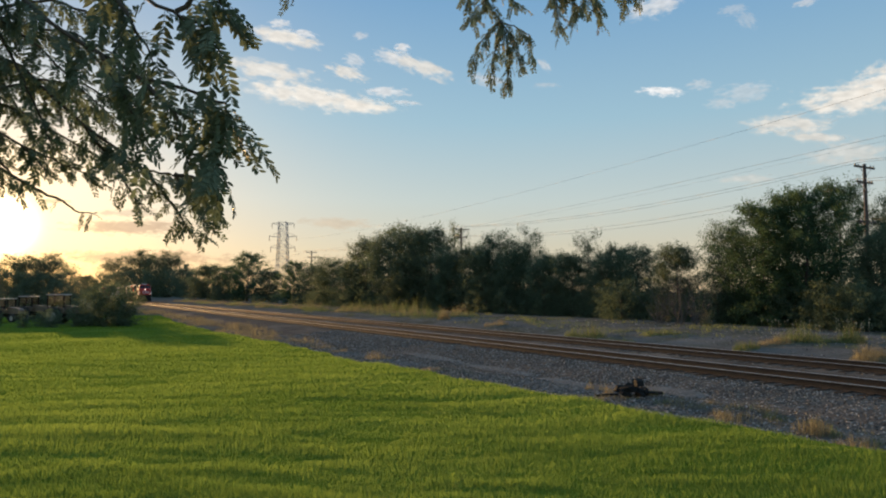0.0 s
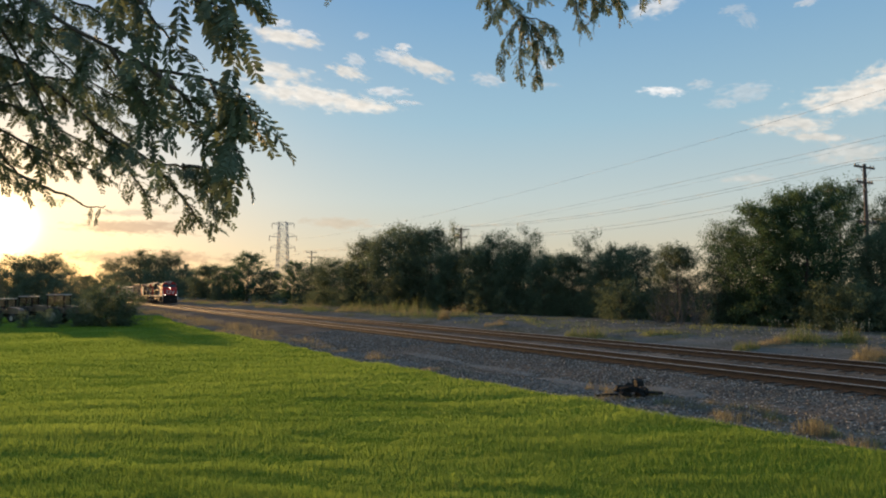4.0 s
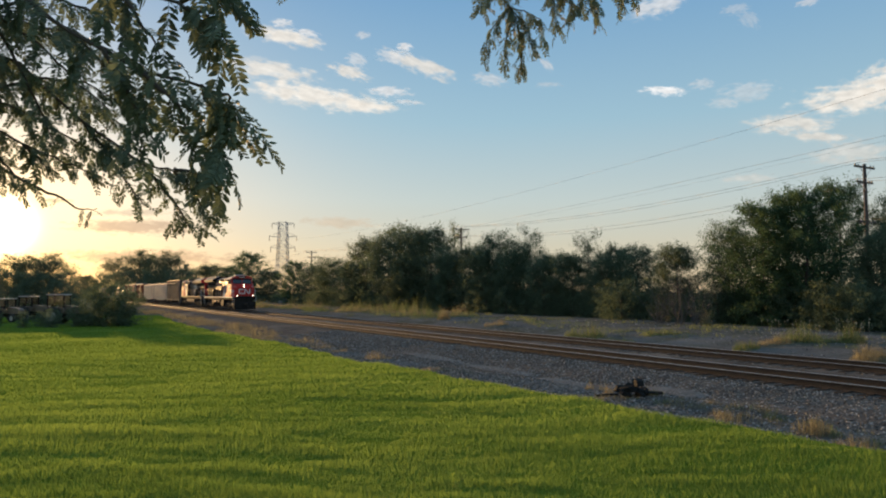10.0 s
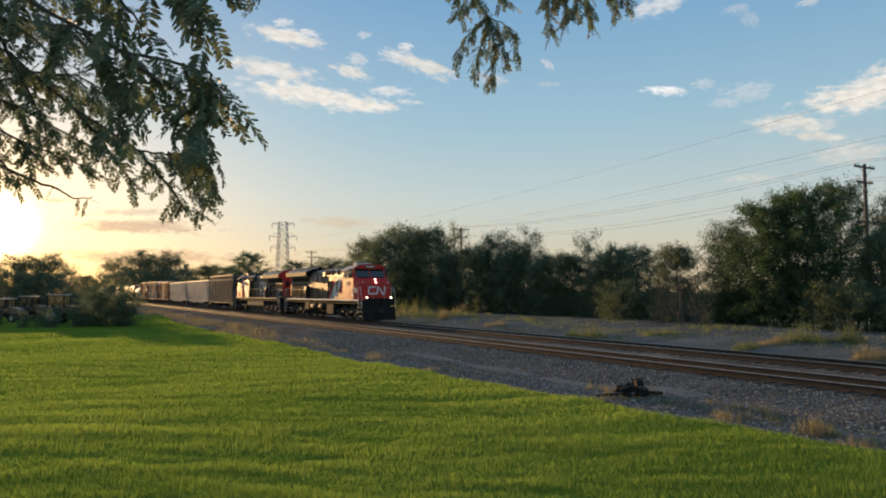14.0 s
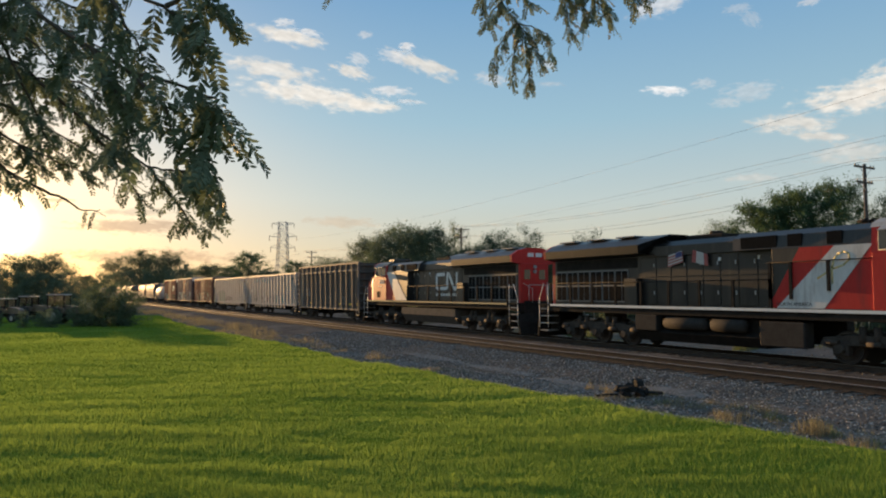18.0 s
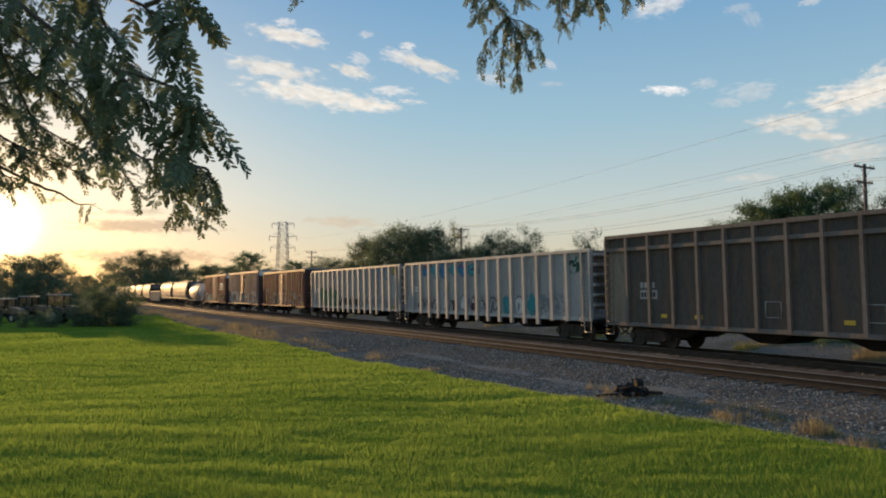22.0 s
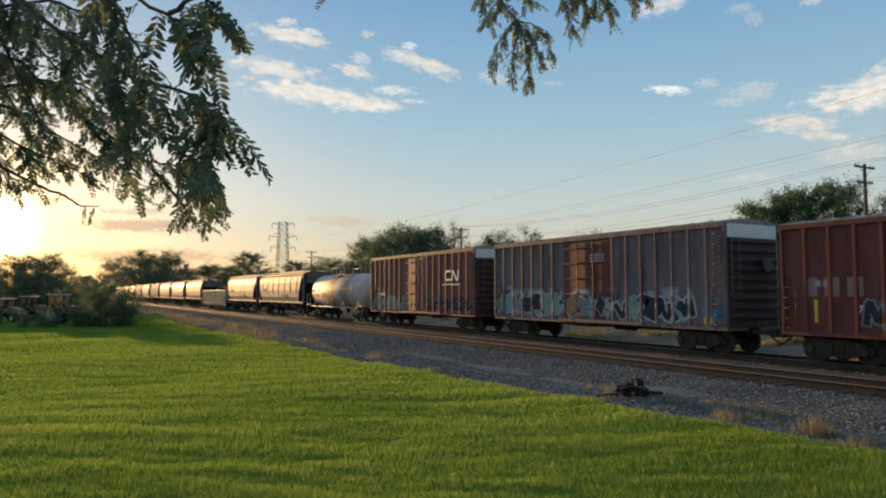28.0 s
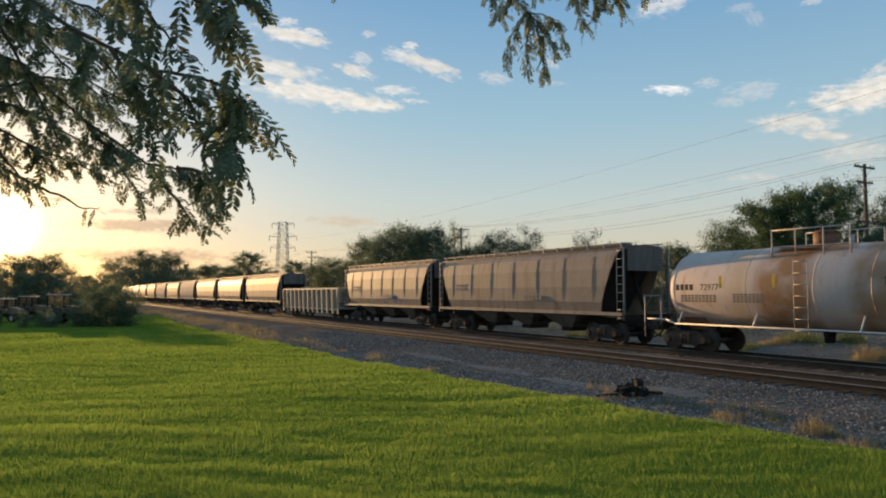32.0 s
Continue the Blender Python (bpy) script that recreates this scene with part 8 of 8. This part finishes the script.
# dry grass between lawn and ballast
for u, v, wide, high in [(668, 634, 30, 24), (570, 616, 34, 14), (600, 622, 20, 12), (520, 606, 30, 12), (430, 592, 30, 14), (1275, 738, 18, 44), (1290, 745, 26, 26), (1455, 772, 22, 40), (1435, 768, 36, 24), (1340, 752, 60, 18), (1200, 720, 50, 18),
                         (1520, 792, 40, 26), (1085, 708, 40, 14), (760, 655, 30, 10)]:
    p = at_ground(u, v, -0.5)
    d = (p - VIEW.translation).length
    weed_patch("dry_grass", p.x, p.y, wide / 1235 * d, wide / 1235 * d * 0.8, int(60 + wide * 5), high / 1235 * d * 0.8, M_STRAW, "dry straw-coloured grass tuft at the ballast edge", "grass", zf=bed_z)
for k in range(40):
    a = 38 + 75 * (k / 39)
    weed_patch("dry_grass", -a, 12.2 + 0.02 * (a - 40) + rng.uniform(-1.4, 1.2), 1.6, 1.0, 260, rng.uniform(0.35, 0.75), M_STRAW, "pale dry grass strip beside the ballast", "grass", zf=bed_z)

for k in range(34):
    u = 1050 + 15.5 * k + rng.uniform(-8, 8)
    p = at_ground(u, np.interp(u, [940, 1050, 1200, 1300, 1568], [684, 703, 725, 742, 796]) - rng.uniform(3, 16), -0.5)
    d = (p - VIEW.translation).length
    weed_patch("dry_grass", p.x, p.y, rng.uniform(8, 26) / 1235 * d, rng.uniform(8, 18) / 1235 * d, int(rng.uniform(30, 90)), rng.uniform(8, 24) / 1235 * d, M_STRAW if rng.uniform() < 0.6 else M_WEED, "small dry tuft along the edge of the lawn", "grass", zf=bed_z)


def seed_heads(u, v, wide, high, count):
    p = at_ground(u, v, -0.1)
    d = (p - VIEW.translation).length
    k = d / 1235
    c = np.stack([p.x + rng.normal(0, 0.6, count) * wide * k, p.y + rng.normal(0, 0.6, count) * wide * k, ground_z(p.x, p.y) + high * k * rng.uniform(0.7, 1.3, count)], 1)
    c[:, 2] = np.minimum(c[:, 2], ground_z(p.x, p.y) + 1.5 * high * k)
    s = rng.uniform(0.02, 0.05, (count, 1, 1))
    v4 = c[:, None, :] + s * np.array([(1, 0, 0), (-0.5, 0.87, 0), (-0.5, -0.87, 0), (0, 0, 1.6)])[None]
    f4 = (np.arange(count)[:, None, None] * 4 + np.array([(0, 1, 3), (1, 2, 3), (2, 0, 3), (0, 2, 1)])[None]).reshape(-1, 3)
    stem = np.stack([c, c + np.array([0.004, 0, 0]), np.stack([c[:, 0], c[:, 1], np.full(count, ground_z(p.x, p.y))], 1)], 1)
    verts = np.concatenate([v4.reshape(-1, 3), stem.reshape(-1, 3)])
    faces = np.concatenate([f4, np.arange(count * 3).reshape(count, 3) + 4 * count])
    tagged(new("seed_heads", fast_mesh("seed_heads", verts, faces, M_SEED)), "pale dry seed heads on thin weed stalks", "weeds", kind="stuff")


M_SEED = mat("pale_seed_head", rgb(0.36, 0.31, 0.2), rgb(0.5, 0.45, 0.32), 4, 0.8, vary=0.3, island=True, translucent=0.3, spec=0.1)
for u, v, wide, high in ((1415, 606, 34, 24), (1450, 608, 30, 16), (1510, 610, 18, 28), (1035, 590, 34, 24), (1375, 608, 24, 14), (815, 556, 14, 14), (700, 552, 40, 16)):
    seed_heads(u, v, wide * 1.2, high, 34)

# charred debris on the gravel
p0 = at_ground(1116, 703, -0.48)
deb = thing("debris_pile", None, None, "heap of broken black timbers and rubber on the gravel", "debris", at=Matrix.Translation(p0) @ Matrix.Scale(0.92, 4))
M_CHAR = mat("charred_timber", rgb(0.012, 0.013, 0.013), rgb(0.038, 0.039, 0.038), 6, 0.9, bump=0.8, spec=0.1)
r3 = random.Random(21)
for q in range(17):
    x, y = r3.uniform(-0.34, 0.36), r3.uniform(-0.28, 0.28)
    big = max(0.25, 1 - abs(x - 0.1) * 1.3)
    ln, w, h = r3.uniform(0.15, 0.42), r3.uniform(0.1, 0.24), r3.uniform(0.1, 0.24) * big
    g = G().prism([(-w / 2, -h / 2), (w * 0.45, -h * 0.55), (w / 2, h * 0.3), (w * 0.1, h / 2), (-w * 0.48, h * 0.35)], "x", -ln / 2, ln / 2)
    part("timber", g, M_CHAR, deb, at=pose(x * math.cos(1.05) - y * math.sin(1.05), x * math.sin(1.05) + y * math.cos(1.05), 0.05 + r3.uniform(0.05, 0.5) * big, r3.uniform(-25, 25), r3.uniform(-22, 22), 60 + r3.uniform(-60, 60)))
for x0, x1, w, z, tip in ((0.3, 0.92, 0.22, 0.14, 3), (-1.0, -0.35, 0.06, 0.06, -3)):
    part("plank", G().box(-(x1 - x0) / 2, -w / 2, -0.035, (x1 - x0) / 2, w / 2, 0.035, 0.008), M_CHAR, deb, at=pose((x0 + x1) / 2 * math.cos(1.05), (x0 + x1) / 2 * math.sin(1.05), z, 0, tip, 60))

# pale dust worn into the gravel beside the lawn
M_DUST = mat("pale_dust", rgb(0.15, 0.142, 0.13), rgb(0.215, 0.203, 0.188), 1.5, 0.95, fine=20, bump=0.5, dirt=rgb(0.13, 0.12, 0.11), dirt_amount=0.5, dirt_scale=1.2, spec=0.0)
for u, v, rx, ry in ((1010, 680, 1.8, 0.36), (1190, 700, 1.6, 0.5), (880, 656, 2.6, 0.4), (1090, 693, 1.4, 0.45), (760, 634, 3.0, 0.45)):
    p = at_ground(u, v, -0.48)
    vs, fs, n = [], [], 26
    for ring in (0.0, 0.45, 0.75, 1.0):
        for k in range(n):
            a = 2 * math.pi * k / n
            r = ring * (1 + 0.35 * noise.noise((math.cos(a) * 1.7 + u, math.sin(a) * 1.7, 1)))
            x, y = p.x + math.cos(a) * rx * r, p.y + math.sin(a) * ry * r
            vs.append((x, y, bed_z(x, y) + (0.016 if ring < 1 else -0.03)))
    for q in range(3):
        fs += [(q * n + k, q * n + (k + 1) % n, (q + 1) * n + (k + 1) % n, (q + 1) * n + k) for k in range(n)]
    thing("dust_patch", G().add(vs, fs, True), M_DUST, "pale dusty patch worn into the gravel", "dust", kind="structure")

# parked tractors beyond the lawn
M_TRED = mat("tractor_paint", rgb(0.10, 0.075, 0.05), rgb(0.17, 0.12, 0.08), 3, 0.5)
M_TYRE = mat("tyre_rubber", rgb(0.018, 0.018, 0.018), rgb(0.035, 0.033, 0.03), 8, 0.85, bump=0.5)
M_CABROOF = mat("pale_cab_roof", rgb(0.3, 0.28, 0.24), rgb(0.4, 0.37, 0.32), 3, 0.6)
M_PANE = bpy.data.materials.new("clear_pane")
M_PANE.use_nodes = True
M_PANE.node_tree.nodes["Principled BSDF"].inputs["Transmission Weight"].default_value = 1.0
M_PANE.node_tree.nodes["Principled BSDF"].inputs["Roughness"].default_value = 0.05


def tractor(place, turn, size):
    top = thing("tractor", None, None, "parked farm tractor with glazed cab in evening haze", "tractor", "parked tractors", at=Matrix.Translation(place) @ pose(0, 0, 0, 0, 0, turn) @ Matrix.Scale(size, 4))
    part("chassis", G().box(-1.5, -0.35, 0.6, 1.9, 0.35, 1.05, 0.05), M_BLACK, top)
    part("bonnet", G().prism([(0.1, 1.0), (0.1, 1.75), (1.6, 1.62), (1.95, 1.4), (1.95, 1.0)], "y", -0.38, 0.38), M_TRED, top)
    cab = part("cab_floor", G().box(-1.35, -0.75, 1.05, 0.15, 0.75, 1.5, 0.03), M_TRED, top)
    for x, y in ((-1.3, -0.7), (-1.3, 0.7), (0.1, -0.65), (0.1, 0.65)):
        part("cab_post", G().box(x - 0.05, y - 0.05, 1.45, x + 0.05, y + 0.05, 2.68, 0.01), M_BLACK, cab)
    part("cab_roof", G().box(-1.42, -0.8, 2.66, 0.2, 0.8, 2.78, 0.05), M_CABROOF, top, "pale sunlit cab roof")
    for y in (-0.68, 0.68):
        part("pane", G().box(-1.24, y - 0.01, 1.55, 0.04, y + 0.01, 2.62), M_PANE, cab)
    part("seat", G().box(-1.1, -0.28, 1.15, -0.6, 0.28, 1.35, 0.05).box(-1.15, -0.26, 1.35, -1.0, 0.26, 1.9, 0.05), M_BLACK, cab)
    part("fender", G().box(-1.5, -1.0, 1.5, -0.1, -0.6, 1.6, 0.03).box(-1.5, 0.6, 1.5, -0.1, 1.0, 1.6, 0.03), M_TRED, top)
    for x, y, r, w in ((-0.8, -0.95, 0.82, 0.46), (-0.8, 0.95, 0.82, 0.46), (1.45, -0.8, 0.5, 0.3), (1.45, 0.8, 0.5, 0.3)):
        wh = part("tyre", G().wheel(x, 0, 0, r, [(y - w / 2, r * 0.55), (y - w / 2, r * 0.9), (y - w * 0.35, r), (y + w * 0.35, r), (y + w / 2, r * 0.9), (y + w / 2, r * 0.55)], 24), M_TYRE, top)
        part("rim", G().wheel(x, 0, 0, r, [(y - w * 0.3, 0.01), (y - w * 0.3, r * 0.56), (y + w * 0.3, r * 0.56), (y + w * 0.3, 0.01)], 20), M_CABROOF, wh)
    return top


for u, d, turn, size in ((20, 66, 40, 0.82), (63, 70, 62, 0.88), (119, 60, 66, 0.94), (198, 66, 20, 0.86)):
    p = at_depth(u, d)
    p.z = lawn_z(p.x, p.y) - 0.02
    tractor(p, turn, size)
for u, d, hh in ((95, 53, 1.5), (140, 54, 1.7), (165, 55, 2.8), (190, 55, 3.4), (210, 56, 3.5), (226, 57, 2.9), (45, 54, 1.3), (-10, 55, 1.6), (75, 56, 1.3)):
    p = at_depth(u, d)
    p.z = lawn_z(p.x, p.y) - 0.05
    tree(4, p, hh, hh * 0.62, "dark unkempt bush at the end of the lawn", "bush", "bushes at the lawn's end", "bush")


# ---- what moves ----
def motions():
    for ob, c0, length, flip in CARS:
        back = length if flip else 0
        walk(ob, [(t, pose(SPEED * (t - c0) + 12.4 - back, Y_FAR, 0, 0, 0, 180 if flip else 0)) for t in (0, 8, 16, 24, 32.0)])
    # wheels roll with the speed of the train
    for w, rad, x in SPIN:
        walk(w, [(k / 30, Matrix.Translation((x, 0, rad)) @ Matrix.Rotation((SPEED * k / 30 / rad) % (2 * math.pi), 4, "Y")) for k in range(961)])
    # clouds drift slowly to the side
    for ob, p, tilt, k in CLOUDS:
        walk(ob, [(t, VIEW @ Matrix.Translation(p + Vector((14 * k * t / 32, 3 * k * t / 32, 0))) @ Matrix.Rotation(tilt, 4, "Z")) for t in (0, 16, 32.0)])
    # twigs sway in the wind: a turn about the join, and a little give along the twig
    axis = (VIEW.to_3x3() @ Vector((0, 0, 1))).normalized()
    right, up = VIEW.to_3x3() @ Vector((1, 0, 0)), VIEW.to_3x3() @ Vector((0, 1, 0))
    for br, piv, mode, tip in BRANCHES:
        key = {"in": "tip"}.get(mode, mode)
        share = 0.45 if mode == "in" else 1.0
        xs, ys, k = SWAY[key]
        arm = spot(*tip, 2.6 if key in ("tip", "low") else 4.0) - TREE_AT - piv
        ru, rv = arm.dot(right), arm.dot(up)
        m2 = ru * ru + rv * rv
        depth = 2.4 if key == "tip" else 3.0 if key == "low" else 4.0
        rows = []
        for t, x, y in zip(SWAY_T, xs, ys):
            du, dv = (x - xs[0]) * k * depth / 1235 * share, -(y - ys[0]) * k * depth / 1235 * share
            turn = (ru * dv - rv * du) / m2
            left = Vector((du + turn * rv, dv - turn * ru, 0))
            rows.append((t, Matrix.Translation(piv + right * left.x + up * left.y) @ Matrix.Rotation(turn, 4, axis)))
        walk(br, rows)


motions()
